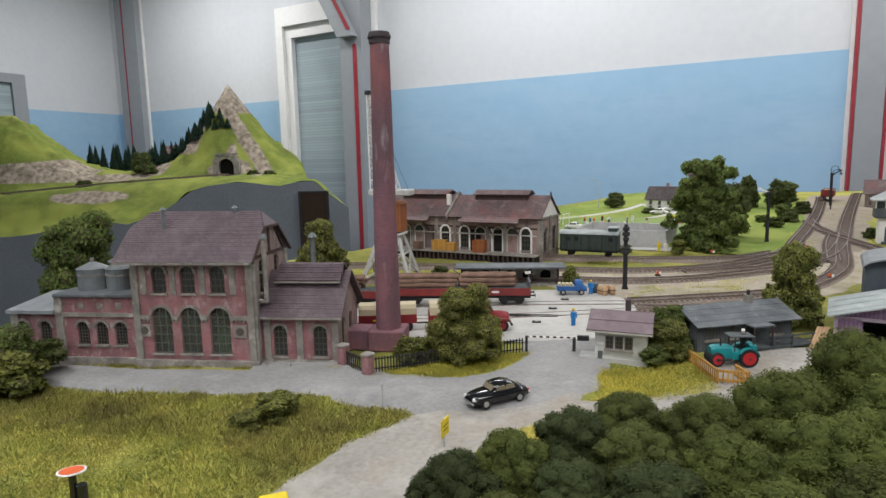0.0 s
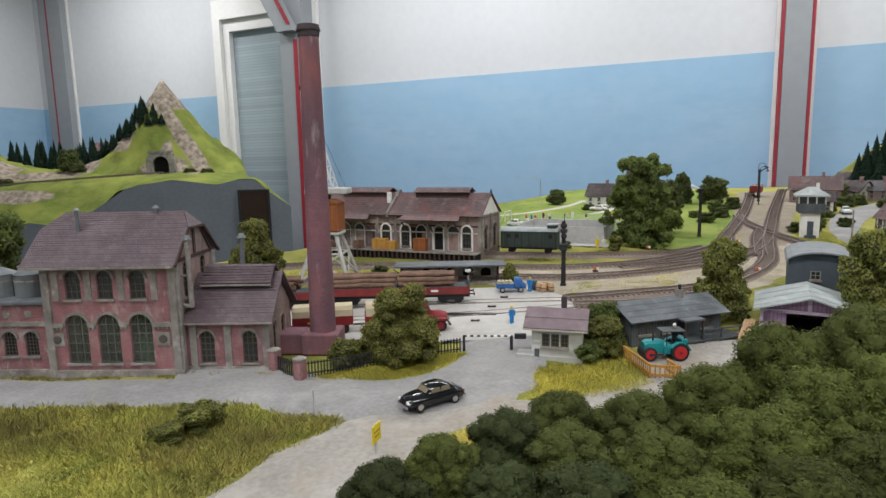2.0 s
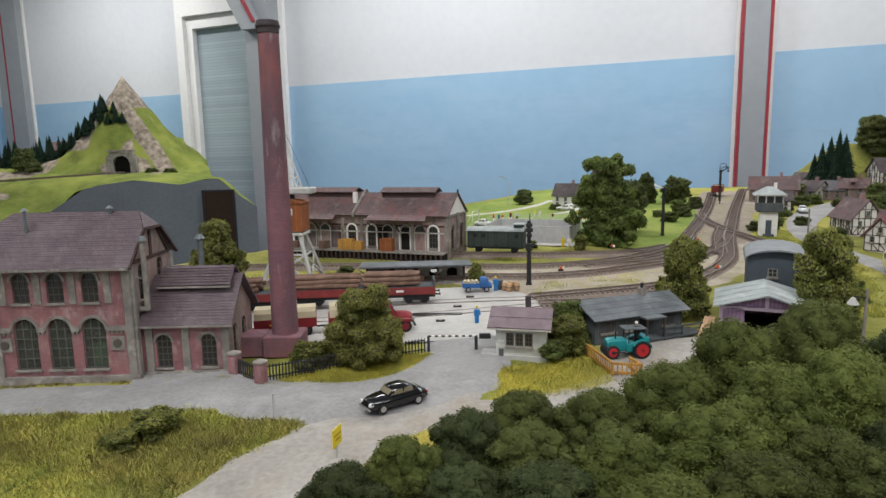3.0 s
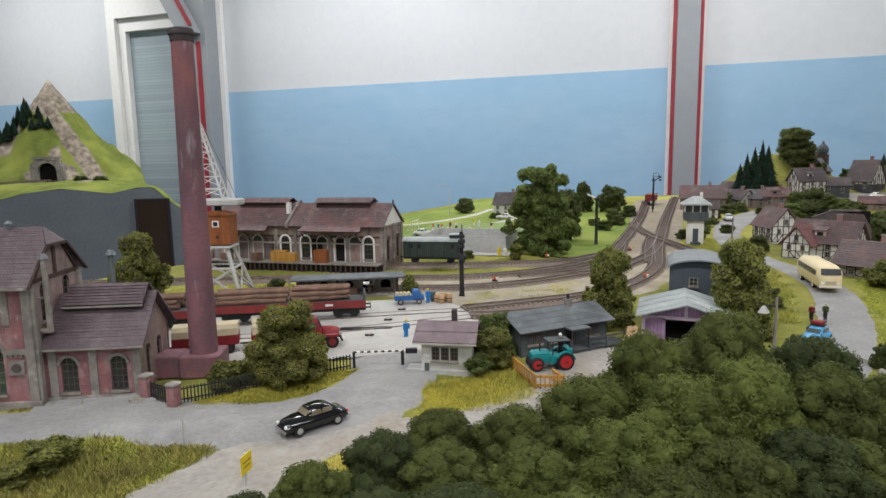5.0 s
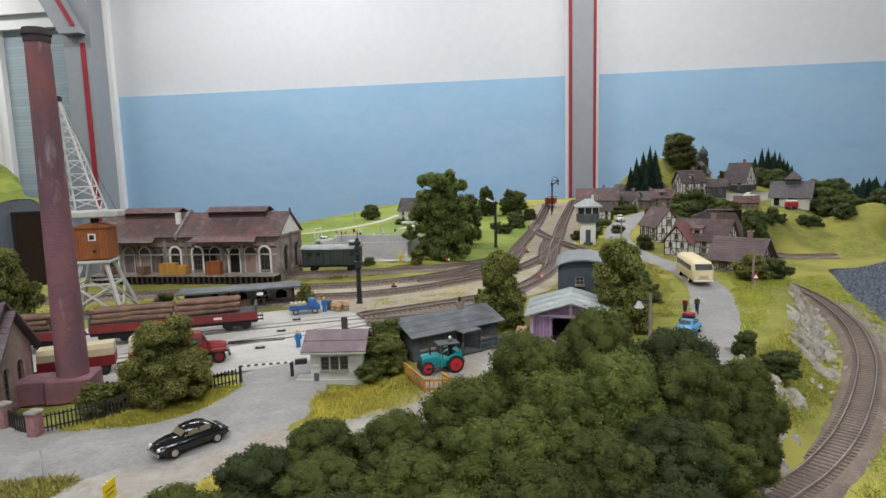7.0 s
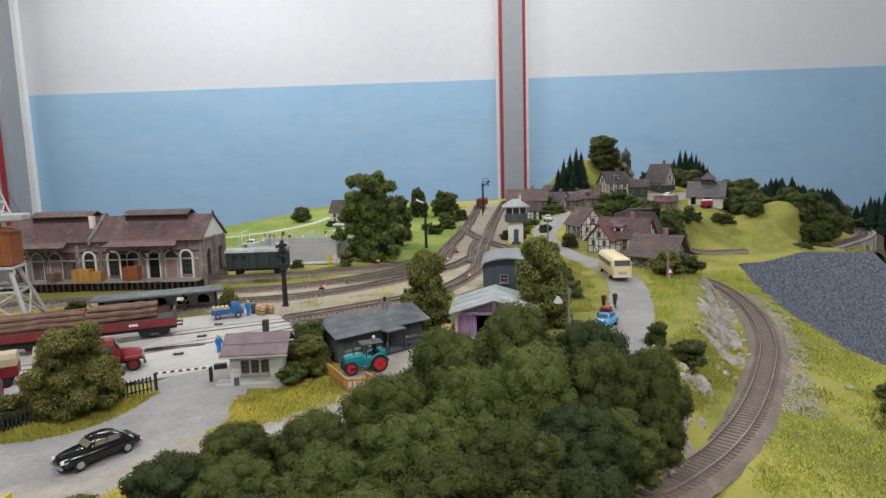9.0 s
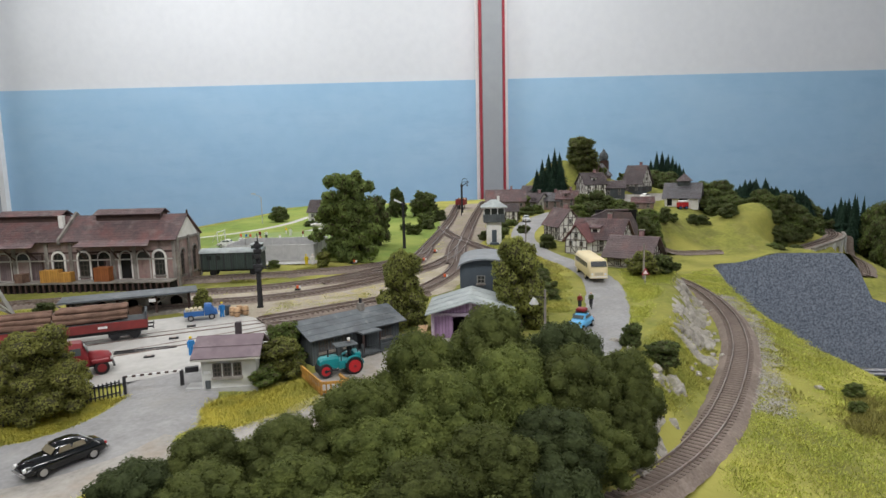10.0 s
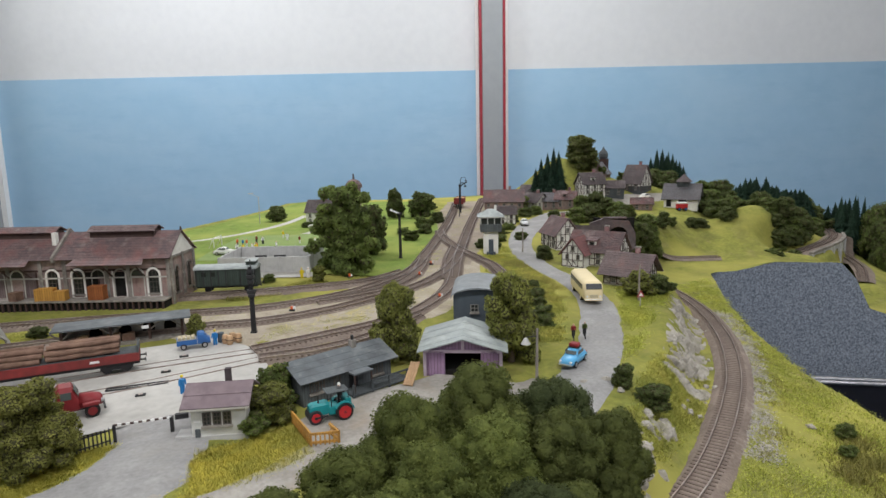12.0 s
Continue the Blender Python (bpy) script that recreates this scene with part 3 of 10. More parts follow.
def sheet(poly, step, zfun):
    """A sheet of small squares inside poly; the rim is drawn onto poly's edge."""
    xs = np.arange(min(p[0] for p in poly), max(p[0] for p in poly) + step, step)
    ys = np.arange(min(p[1] for p in poly), max(p[1] for p in poly) + step, step)
    X, Y = np.meshgrid(xs, ys, indexing="ij")
    IN = inside(X, Y, poly)
    cells = IN[:-1, :-1] | IN[1:, :-1] | IN[:-1, 1:] | IN[1:, 1:]
    used = np.zeros(X.shape, bool)
    for a in (slice(None, -1), slice(1, None)):
        for b in (slice(None, -1), slice(1, None)):
            used[a, b] |= cells
    out = used & ~IN
    px, py = X[out], Y[out]
    best, qx, qy = np.full(px.shape, 1e9), px.copy(), py.copy()
    for (ax, ay), (bx, by) in zip(poly, poly[1:] + poly[:1]):
        dx, dy = bx - ax, by - ay
        t = np.clip(((px - ax) * dx + (py - ay) * dy) / (dx * dx + dy * dy), 0, 1)
        cx, cy = ax + t * dx, ay + t * dy
        d = np.hypot(px - cx, py - cy)
        near = d < best
        best, qx, qy = np.where(near, d, best), np.where(near, cx, qx), np.where(near, cy, qy)
    X[out], Y[out] = qx, qy
    Z = zfun(X, Y)
    idx = -np.ones(X.shape, int)
    idx[used] = np.arange(used.sum())
    verts = np.stack([X[used], Y[used], Z[used]], 1) * CM
    ii, jj = np.nonzero(cells)
    faces = np.stack([idx[ii, jj], idx[ii + 1, jj], idx[ii + 1, jj + 1], idx[ii, jj + 1]], 1)
    return verts.tolist(), faces.tolist()


def mesh_of(name, verts, faces, material, smooth=True):
    me = bpy.data.meshes.new(name)
    me.from_pydata(verts, [], faces)
    me.materials.append(material)
    me.polygons.foreach_set("use_smooth", [smooth] * len(me.polygons))
    return new(name, me)


def rough_noise(x, y, size, seed=0.0):
    return np.array([noise.noise((a / size, b / size, seed)) for a, b in zip(np.ravel(x), np.ravel(y))]).reshape(np.shape(x))


def ground_rough(x, y):
    return ground_z(x, y) + 0.16 * rough_noise(x, y, 4.0) + 0.10 * rough_noise(x, y, 1.7, 3.0) - 0.13


ground = mesh_of("ground", *sheet(OUTLINE, 1.3, ground_rough), MEADOW)
tagged(ground, "yellow-green flocked meadow ground of the model layout", "ground", kind="structure")


def fascia(name, poly, zfun, material, label, closed=True, n=10):
    bm = bmesh.new()
    ring = poly + poly[:1] if closed else poly
    top = []
    for (ax, ay), (bx, by) in zip(ring, ring[1:]):
        top += [(ax + (bx - ax) * k / n, ay + (by - ay) * k / n) for k in range(n)]
    top.append(ring[-1])
    zs = zfun(np.array([p[0] for p in top]), np.array([p[1] for p in top]))
    hi = [bm.verts.new((p[0], p[1], z - 0.02)) for p, z in zip(top, zs)]
    lo = [bm.verts.new((p[0], p[1], FLOOR_Z)) for p in top]
    for i in range(len(top) - 1):
        bm.faces.new((hi[i], hi[i + 1], lo[i + 1], lo[i]))
    return struct(name, bm, material, label, "fascia")


fascia("fascia", OUTLINE, ground_rough, FELT, "speckled grey felt on the side of the layout table")


def ribbon(name, pts, widths, material, label, dz, category, n=8, cross=6, crown=0.0, edge=0.0):
    """A strip on the ground along a soft line; widths at each point."""
    line = smooth_line([(p[0], p[1], 0) for p in pts], n)
    ws = [v.x for v in smooth_line([(w, 0, 0) for w in widths], n)]
    verts, faces = [], []
    for i, p in enumerate(line):
        d = (line[min(i + 1, len(line) - 1)] - line[max(i - 1, 0)]).normalized()
        s = Vector((d.y, -d.x, 0))
        for k in range(cross + 1):
            f = 2 * k / cross - 1
            wob = 1 + edge * noise.noise((i * 0.45, 7.0 * (f > 0), widths[0])) if abs(f) == 1 else 1
            q = p + s * (f * ws[i] / 2 * wob)
            verts.append((q.x, q.y, dz + crown * (1 - f * f) - (0.22 if abs(f) == 1 else 0)))
    z0 = ground_z(np.array([v[0] for v in verts]), np.array([v[1] for v in verts]))
    verts = [(v[0] * CM, v[1] * CM, (v[2] + z) * CM) for v, z in zip(verts, z0)]
    for i in range(len(line) - 1):
        for k in range(cross):
            a = i * (cross + 1) + k
            faces.append((a, a + cross + 1, a + cross + 2, a + 1))
    return tagged(mesh_of(name, verts, faces, material), label, category, kind="structure")


def slab(name, pts, material, label, dz, category, step=1.2):
    v, f = sheet(pts, step, lambda x, y: ground_z(x, y) + dz)
    return tagged(mesh_of(name, v, f, material), label, category, kind="structure")


ribbon("road", [(-40, 57.6), (-36, 56.3), (-31, 54.6), (-25, 53.8), (-18.4, 52.7), (-9.5, 51.8), (-5, 49.6), (2, 47.8), (8, 50), (12, 57), (12, 64)], [4, 5.2, 6, 6, 6.2, 7.2, 8.2, 9, 9.5, 9, 9], ROAD, "smooth grey factory road", 0.10, "road", edge=0.10)
ribbon("road", [(-16, 16), (-10, 27), (-4.5, 37), (2, 43.5), (9, 49)], [8, 8.5, 8.5, 8, 8], ROADB, "pale sandy country road", 0.05, "road", edge=0.2)
ribbon("road", [(5, 44), (14, 44), (22, 46), (30, 48), (40, 47), (47, 46.5)], [6, 4, 6, 9, 9, 6], ROADB, "sandy yard track behind the hedge", 0.04, "road", edge=0.3)
slab("yard_ground", [(22.6, 53.0), (22.6, 47.6), (24.8, 44.5), (32, 43), (40, 45), (46, 47), (43, 51), (38.5, 55.8), (35.4, 55.4), (28, 55.4)], ROADB, "trodden grey yard before the long hut", 0.11, "ground")
slab("pavement", [(-12, 60), (16, 60.5), (20, 62), (23.5, 68), (22.8, 76), (20, 81.5), (0, 84), (-30, 88), (-34, 66)], YARD, "pale concrete loading yard", 0.12, "pavement")
ribbon("road", [(42, 41), (50, 46), (59, 53.1), (64, 58.3), (69.6, 64.8), (74.3, 72.5), (77.3, 80.9), (79.2, 89.2), (83.5, 101), (90, 112), (98, 122), (108, 132), (122, 143), (129, 147)], [6, 6, 5.4, 5.4, 5.2, 4.6, 4.2, 4.2, 4.8, 5.2, 6, 7, 6, 5], ROAD, "winding grey village road", 0.14, "road", edge=0.1)
ribbon("road", [(128, 145), (138, 141), (150, 142), (158, 141.5), (168, 137)], [5, 4, 6, 7, 6], ROADB, "sandy village square on the hill", 0.12, "road", edge=0.2)
ribbon("road", [(52, 58), (57, 65), (61, 71.5), (65, 77), (70, 84)], [2.0, 2.6, 3.0, 2.6, 2.2], ROADB, "sandy footpath behind the garage", 0.06, "road", edge=0.3)
slab("lawn", [(20, 118), (28, 122), (42, 110), (52, 100), (60, 104), (70, 116), (84, 140), (100, 172), (112, 200), (72, 234), (44, 208), (12, 176)], LAWN, "bright green lawn beside the sports field", 0.12, "ground", step=2.0)

# ---- the mountain module in the corner of the room ----
MX = [-300, -211, -166, -155, -135, -125.5, -115, -100, -91.7, -80, -68.3, -62.3, -56.3, -46]
MZ = [-14, -12.2, -5.7, -7.4, -0.6, 8.0, 10.8, 12.7, 11.7, 10.1, 12.6, 12.5, 6.6, -1.1]
MOUNT = [(-300, 300), (-46, 300), (-60, 312), (-72, 334), (-84, 376), (-105, 430), (-150, 450), (-300, 450)]


def mount_z(x, y):
    """Height of the mountain module's ground."""
    front = np.interp(x, MX, MZ)
    shelf_y = np.interp(x, [-300, -238, -129, -40], [325, 330, 346, 352])
    shelf = np.interp(x, [-300, -238, -182, -129, -100, -66, -56, -44], [5.0, 7.2, 11.6, 14.6, 15.5, 12, 4, -9])
    t = sstep(0, 1, (y - 300) / np.maximum(shelf_y - 5 - 300, 1))
    z = front * (1 - t) + shelf * t
    back = sstep(6, 34, y - shelf_y)
    z = z + back * np.interp(x, [-300, -230, -185, -140, -60], [12, 8, 6, 7, 2])
    ridge = 0.16 * rough_noise(x, y, 14.0, 1.0) + 0.09 * rough_noise(x, y, 5.0, 2.0)
    fold = 0.10 * np.abs(rough_noise(x, y, 9.0, 7.0)) + 0.06 * np.abs(rough_noise(x, y, 3.5, 8.0))
    r = np.hypot((x + 132) / np.where(x < -132, 1.0, 1.13), (y - 390) * 0.92) * (1 + ridge + fold)
    cone = 50 * np.clip(1 - r / 50, 0, 1) ** 1.75
    z = z + cone * sstep(4, 26, y - shelf_y)
    hill = 36 * np.exp(-(((x + 262) / 36) ** 2 + ((y - 372) / 30) ** 2)) * (1 + 0.5 * ridge)
    z = z + hill * sstep(5, 22, y - shelf_y)
    crag = 2.2 * np.abs(rough_noise(x, y, 7.0, 11.0)) + 1.1 * np.abs(rough_noise(x, y, 3.0, 12.0))
    return z + 0.8 * rough_noise(x, y, 6.0, 5.0) * sstep(0, 12, y - 300) + crag * sstep(4, 14, y - shelf_y)


mv, mf = sheet(MOUNT, 1.4, mount_z)
mountain = mesh_of("mountain", mv, mf, ALPINE)
VX, VY, VZ = [np.array([v[k] for v in mv]) * 100 for k in range(3)]


def blob(cx, cz, rx, rz):
    return np.exp(-(((VX - cx) / rx) ** 2 + ((VZ - cz) / rz) ** 2))


ridge_x = -132 + (57 - VZ) * 0.72
bare = np.maximum.reduce([
    sstep(51, 54, VZ), np.exp(-((VX - ridge_x) / 5.5) ** 2) * sstep(12, 17, VZ), sstep(1, 6, -135 - (57 - VZ) * 0.22 - VX) * sstep(24, 32, VZ) * (VX > -185),
    blob(-172, 21, 13, 8) * (VY > 345), blob(-123, 19, 15, 7) * (VY > 349), blob(-124, 27, 4, 8) * (VY > 350), blob(-186, 5.5, 26, 4.0) * (VY < 334),
    sstep(2, 6, VZ - 9) * (1 - sstep(22, 27, VZ - 0.10 * (VX + 240))) * sstep(-196, -206, VX) * (VY < 368) * (VY > 336), blob(-192, 15, 22, 2.6) * (VY > 338)])
ta = mountain.data.attributes.new("turf", "FLOAT", "POINT")
ta.data.foreach_set("value", 1.0 - np.clip(bare, 0, 1))
tagged(mountain, "steep rocky model mountain with bright green slopes", "mountain", kind="structure")
fascia("mountain_fascia", MOUNT, mount_z, FELT2, "smooth dark grey front of the mountain table", n=30)
hatch = tagged(new("fascia_hatch"), "open hatch in the grey front below the mountain", "hatch", kind="structure")
# Dark brown sheet on the fascia stands in for the hatch's shaded depth.
part("dark_inside", BOX(-69.4, -56.6, 299.2, 299.7, -30, 6.6), mat("hatch_brown", (0.045, 0.026, 0.016), rough=0.9), hatch)
bm = bmesh.new()
for a in ((-70.4, -69.4, 298.9, 299.8, -30, 7.4), (-56.6, -55.6, 298.9, 299.8, -30, 7.4), (-69.4, -56.6, 298.9, 299.8, 6.6, 7.4)):
    box(bm, *a)
part("hatch_edge", bm, DARK, hatch)

tun = thing("tunnel_portal", -123, 352.5, 14.6, 6, "rough grey stone tunnel portal in the mountain", "tunnel portal")
bm = bmesh.new()


def plate(bm, outline, holes, y0, y1):
    """A wall in the x-z plane from y0 to y1 with openings right through it."""
    loops = []
    for pts in [outline] + holes:
        a = [bm.verts.new((p[0], y0, p[1])) for p in pts]
        b = [bm.verts.new((p[0], y1, p[1])) for p in pts]
        loops.append((a, b))
        n = len(pts)
        for i in range(n):
            bm.faces.new((a[i], a[(i + 1) % n], b[(i + 1) % n], b[i]))
    for k in (0, 1):
        es = []
        for lp in loops:
            vs = lp[k]
            for i in range(len(vs)):
                e = bm.edges.get((vs[i], vs[(i + 1) % len(vs)]))
                es.append(e)
        bmesh.ops.triangle_fill(bm, use_beauty=True, use_dissolve=False, edges=es)
    bmesh.ops.recalc_face_normals(bm, faces=bm.faces[:])
    return bm


plate(bm, [(-7.6, -3), (7.8, -3), (7.2, 8.5), (5, 11.6), (-4.6, 12.0), (-7.2, 9.0)], [arch(8.4, 11.0, z=-1)], -2, 2)
box(bm, -6.4, 6.2, -2.6, 2.2, 12.0, 13.0)
part("stone_front", bm, STONE, tun)
# Black sheet closes the arch; the tunnel's shade is its colour.
part("dark_inside", BOX(-6, 6, 2.1, 3, -2, 11), SHADE_FILL, tun)
ribbon_pts = [(-300, 325), (-238, 330), (-182, 338), (-129, 346), (-123, 352)]
bm = bmesh.new()
line = smooth_line([(p[0], p[1], 0) for p in ribbon_pts], 8)
for a, b in zip(line, line[1:]):
    za, zb = [float(np.interp(v.x, [-300, -238, -182, -129, -100], [5.0, 7.2, 11.6, 14.6, 15.5])) + 0.9 for v in (a, b)]
    beam(bm, (a.x, a.y, za), (b.x, b.y, zb), 2.6, 1.0)
tagged(part("mountain_track", bm, SLEEPER), "brown single track leading to the tunnel", "track", kind="structure")

# ---- tracks: ballast, sleepers and rails ----
GAUGE = 1.65


def track(pts, label, width=4.1, lift=0.05, material=None, bed=True, sleepers=True, pitch=0.68, gauge=GAUGE):
    line = smooth_line([(p[0], p[1], 0) for p in pts], 14)
    ob = tagged(new("track"), label, "track", "railway tracks", kind="structure")
    zs = ground_z(np.array([p.x for p in line]), np.array([p.y for p in line]))
    dirs = [(line[min(i + 1, len(line) - 1)] - line[max(i - 1, 0)]).normalized() for i in range(len(line))]
    top = lift + (0.30 if bed else 0.02)
    if bed:
        bm = bmesh.new()
        rows = []
        for i, (p, z, d) in enumerate(zip(line, zs, dirs)):
            s = Vector((d.y, -d.x, 0))
            row = []
            for f, h in ((-1, -0.25), (-0.62, 0.26), (0, 0.28), (0.62, 0.26), (1, -0.25)):
                w = width / 2 * (1 + 0.07 * noise.noise((i * 0.7, f * 3, p.x)))
                q = p + s * (f * w)
                row.append(bm.verts.new((q.x, q.y, z + lift + h)))
            rows.append(row)
        for a, b in zip(rows, rows[1:]):
            for k in range(4):
                bm.faces.new((a[k], b[k], b[k + 1], a[k + 1]))
        bmesh.ops.recalc_face_normals(bm, faces=bm.faces[:])
        part("ballast", bm, material or BALLAST, ob, smooth=True)
    if sleepers:
        bm = bmesh.new()
        run, want = 0.0, 0.0
        for i in range(len(line) - 1):
            seg = (line[i + 1] - line[i]).length
            while want <= run + seg:
                t = (want - run) / seg
                p = line[i].lerp(line[i + 1], t)
                z = zs[i] + (zs[i + 1] - zs[i]) * t
                a = math.atan2(dirs[i].y, dirs[i].x) + random.uniform(-0.02, 0.02)
                box(bm, -0.13, 0.13, -1.36, 1.36, top - 0.1, top + 0.025, Matrix.Translation((p.x, p.y, z)) @ Matrix.Rotation(a, 4, "Z"))
                want += pitch
            run += seg
        tagged(part("sleepers", bm, SLEEPER, ob), kind="stuff")
    for side in (-1, 1):
        bm = bmesh.new()
        rows = []
        for p, z, d in zip(line, zs, dirs):
            s = Vector((d.y, -d.x, 0))
            row = []
            for k, h in ((-0.055, 0), (-0.055, 0.20), (0.055, 0.20), (0.055, 0)):
                q = p + s * (side * gauge / 2 + k)
                row.append(bm.verts.new((q.x, q.y, z + top + 0.04 + h)))
            rows.append(row)
        for a, b in zip(rows, rows[1:]):
            for k in range(3):
                bm.faces.new((a[k], b[k], b[k + 1], a[k + 1]))
        bmesh.ops.recalc_face_normals(bm, faces=bm.faces[:])
        part("rail", bm, RAIL, ob)
    return ob


ribbon("trackbed", [(14, 94), (28, 84.5), (44, 85), (56, 94), (66, 106)], [8, 20, 22, 20, 17], SAND, "sandy weedy ground between the tracks", 0.10, "ground", cross=10, edge=0.15)
ribbon("trackbed", [(64, 103), (70, 112), (80, 127), (104, 161), (124, 190)], [16, 15, 16, 17, 16], BEDFAR, "trodden brown ground between the far tracks", 0.115, "ground", cross=10, edge=0.12)
track([(23, 73.9), (31, 74.3), (39, 75), (45.9, 77.1), (52.6, 81.9), (58, 87.5), (62.5, 94), (68.5, 103.5), (74.7, 112.6), (84, 126)], "single track curving out of the loading yard")
track([(-45, 98), (2, 91), (17, 87.9), (25.4, 85.3), (34.2, 84.9), (41.8, 86.4), (53.5, 90.5), (63.1, 97.9), (69.5, 105.5), (74.7, 112.6), (94.7, 141.5), (122.6, 180.7), (131, 192)], "main track with brown ballast")
track([(-42, 112), (-5, 103), (18, 95.2), (26.9, 92.2), (36.3, 91.7), (44.6, 93.5), (52.6, 97.8), (59.3, 103.5), (67.3, 114.2), (75, 124.8), (89.6, 145.6), (107.1, 172.2), (117, 188)], "platform track in front of the goods shed")
track([(12, 109.5), (20, 105.6), (30.8, 101.6), (39.1, 99.6), (48, 98.6), (56, 101.6)], "siding with the green van")
track([(83.5, 138), (79.5, 129.5), (76.4, 119.5), (74.6, 111.5), (73.4, 103.5), (72.2, 96.5), (69.7, 89.5)], "short siding curving behind the grey shed", lift=0.07, width=3.6)
track([(36, 90.4), (46, 90.8), (54, 95.5), (59.5, 102), (64, 109)], "connecting track between the points", lift=0.06)
track([(60, 92), (65, 100.5), (70, 108.5), (76, 117)], "double track at the points", lift=0.08)
track([(-34, 80.5), (-10, 77), (11, 75.3), (23, 73.8)], "track sunk into the concrete yard", bed=False, sleepers=False, lift=-0.06)
track([(-8, 71.5), (8, 70), (23, 70.6)], "second track sunk into the yard", bed=False, sleepers=False, lift=-0.06)
track([(23, 70.6), (30, 69.5), (38, 71), (46, 76)], "narrow siding behind the long shed", width=3.6)
track([(31, 26.0), (37.8, 27.6), (48.6, 31.3), (56.5, 35.0), (66.1, 40.6), (75.3, 46.9), (86, 56.3), (96.3, 68.4), (103.0, 79.8), (107.6, 91), (110, 98.6)], "curved single track below the rock bank", width=4.5, lift=0.1)
track([(120, 108.5), (124, 108.6), (127.4, 107.6), (133.4, 102.8), (140.5, 98.3)], "track in the grassy valley", lift=0.15)
track(FAR_TRACK, "far curved track above the viaduct", width=6)

# ---- factory with boiler house, engine hall and annex ----


def courses(bm, left, right, n, rows, t=0.16, lip=0.07):
    """A tiled slope in stepped courses, as one closed skin; left and right give its edges at 0 to 1."""
    rings = [[], []]
    for k, edge in enumerate((left, right)):
        for i in range(rows):
            rings[k].append(edge(i / rows) + n * (t + lip))
            rings[k].append(edge((i + 1) / rows) + n * t)
        rings[k].append(edge(1.0))
        rings[k].append(edge(0.55))
        rings[k].append(edge(0.0))
    va, vb = [[bm.verts.new(p) for p in r] for r in rings]
    m = len(va)
    fs = [bm.faces.new((va[i], vb[i], vb[(i + 1) % m], va[(i + 1) % m])) for i in range(m)]
    fs += [bm.faces.new(va), bm.faces.new(vb[::-1])]
    bmesh.ops.recalc_face_normals(bm, faces=fs)
    return bm


def roof_plane(bm, a, b, c, d, rows, t=0.16, lip=0.07):
    """A tiled slope from the eave a-b up to the ridge d-c."""
    a, b, c, d = [Vector(v) for v in (a, b, c, d)]
    n = (b - a).cross(d - a).normalized()
    return courses(bm, lambda f: a.lerp(d, f), lambda f: b.lerp(c, f), n, rows, t, lip)


def window_set(parent, x, y, z, w, h, nx, nz, arched=True, bars=BARS, glass=GLASS, m=None, sill=True, trim=True, depth=0.25):
    """A window in a wall whose outer face is at y and looks towards -y; m turns it to other walls."""
    m = m or Matrix.Identity(4)
    ob = new("window")
    ob.parent = parent
    part("pane", PRISM(arch(w, h, x=x, z=z) if arched else [(x - w / 2, z), (x + w / 2, z), (x + w / 2, z + h), (x - w / 2, z + h)], "y", y + depth, y + depth + 0.06, m=m), glass, ob)
    for i in range(1, nx):
        k = x - w / 2 + w * i / nx
        top = z + h if not arched else z + h - w / 2 + math.sqrt(max((w / 2) ** 2 - (k - x) ** 2, 0))
        part("glazing_bar", BOX(k - 0.035, k + 0.035, y + depth - 0.05, y + depth + 0.02, z, top, m=m), bars, ob)
    for i in range(nz + 1):
        k = z + 0.04 + (h - (w / 2 if arched else 0.06)) * i / nz
        part("glazing_bar", BOX(x - w / 2, x + w / 2, y + depth - 0.05, y + depth + 0.02, k - 0.035, k + 0.035, m=m), bars, ob)
    for sx in (-1, 1):
        part("glazing_bar", BOX(x + sx * w / 2 - 0.06, x + sx * w / 2 + 0.06, y + depth - 0.06, y + depth + 0.02, z, z + h - (w / 2 if arched else 0), m=m), bars, ob)
    if sill:
        part("sill", BOX(x - w / 2 - 0.15, x + w / 2 + 0.15, y - 0.2, y + depth, z - 0.22, z, m=m), STONE, ob)
    if trim and arched:
        n = 17
        for i in range(n):
            a0, a1 = math.pi * i / n, math.pi * (i + 0.86) / n
            pts = [(x + r * math.cos(a), z + h - w / 2 + r * math.sin(a)) for r, a in ((w / 2 + 0.02, a0), (w / 2 + 0.27, a0), (w / 2 + 0.27, a1), (w / 2 + 0.02, a1))]
            part("arch_stone", PRISM(pts, "y", y - 0.14, y + 0.1, m=m), STONE, ob)
    return ob


FACT_M = pose(-18.1 * CM, 56.7 * CM, 0, 0, 0, -6.9)


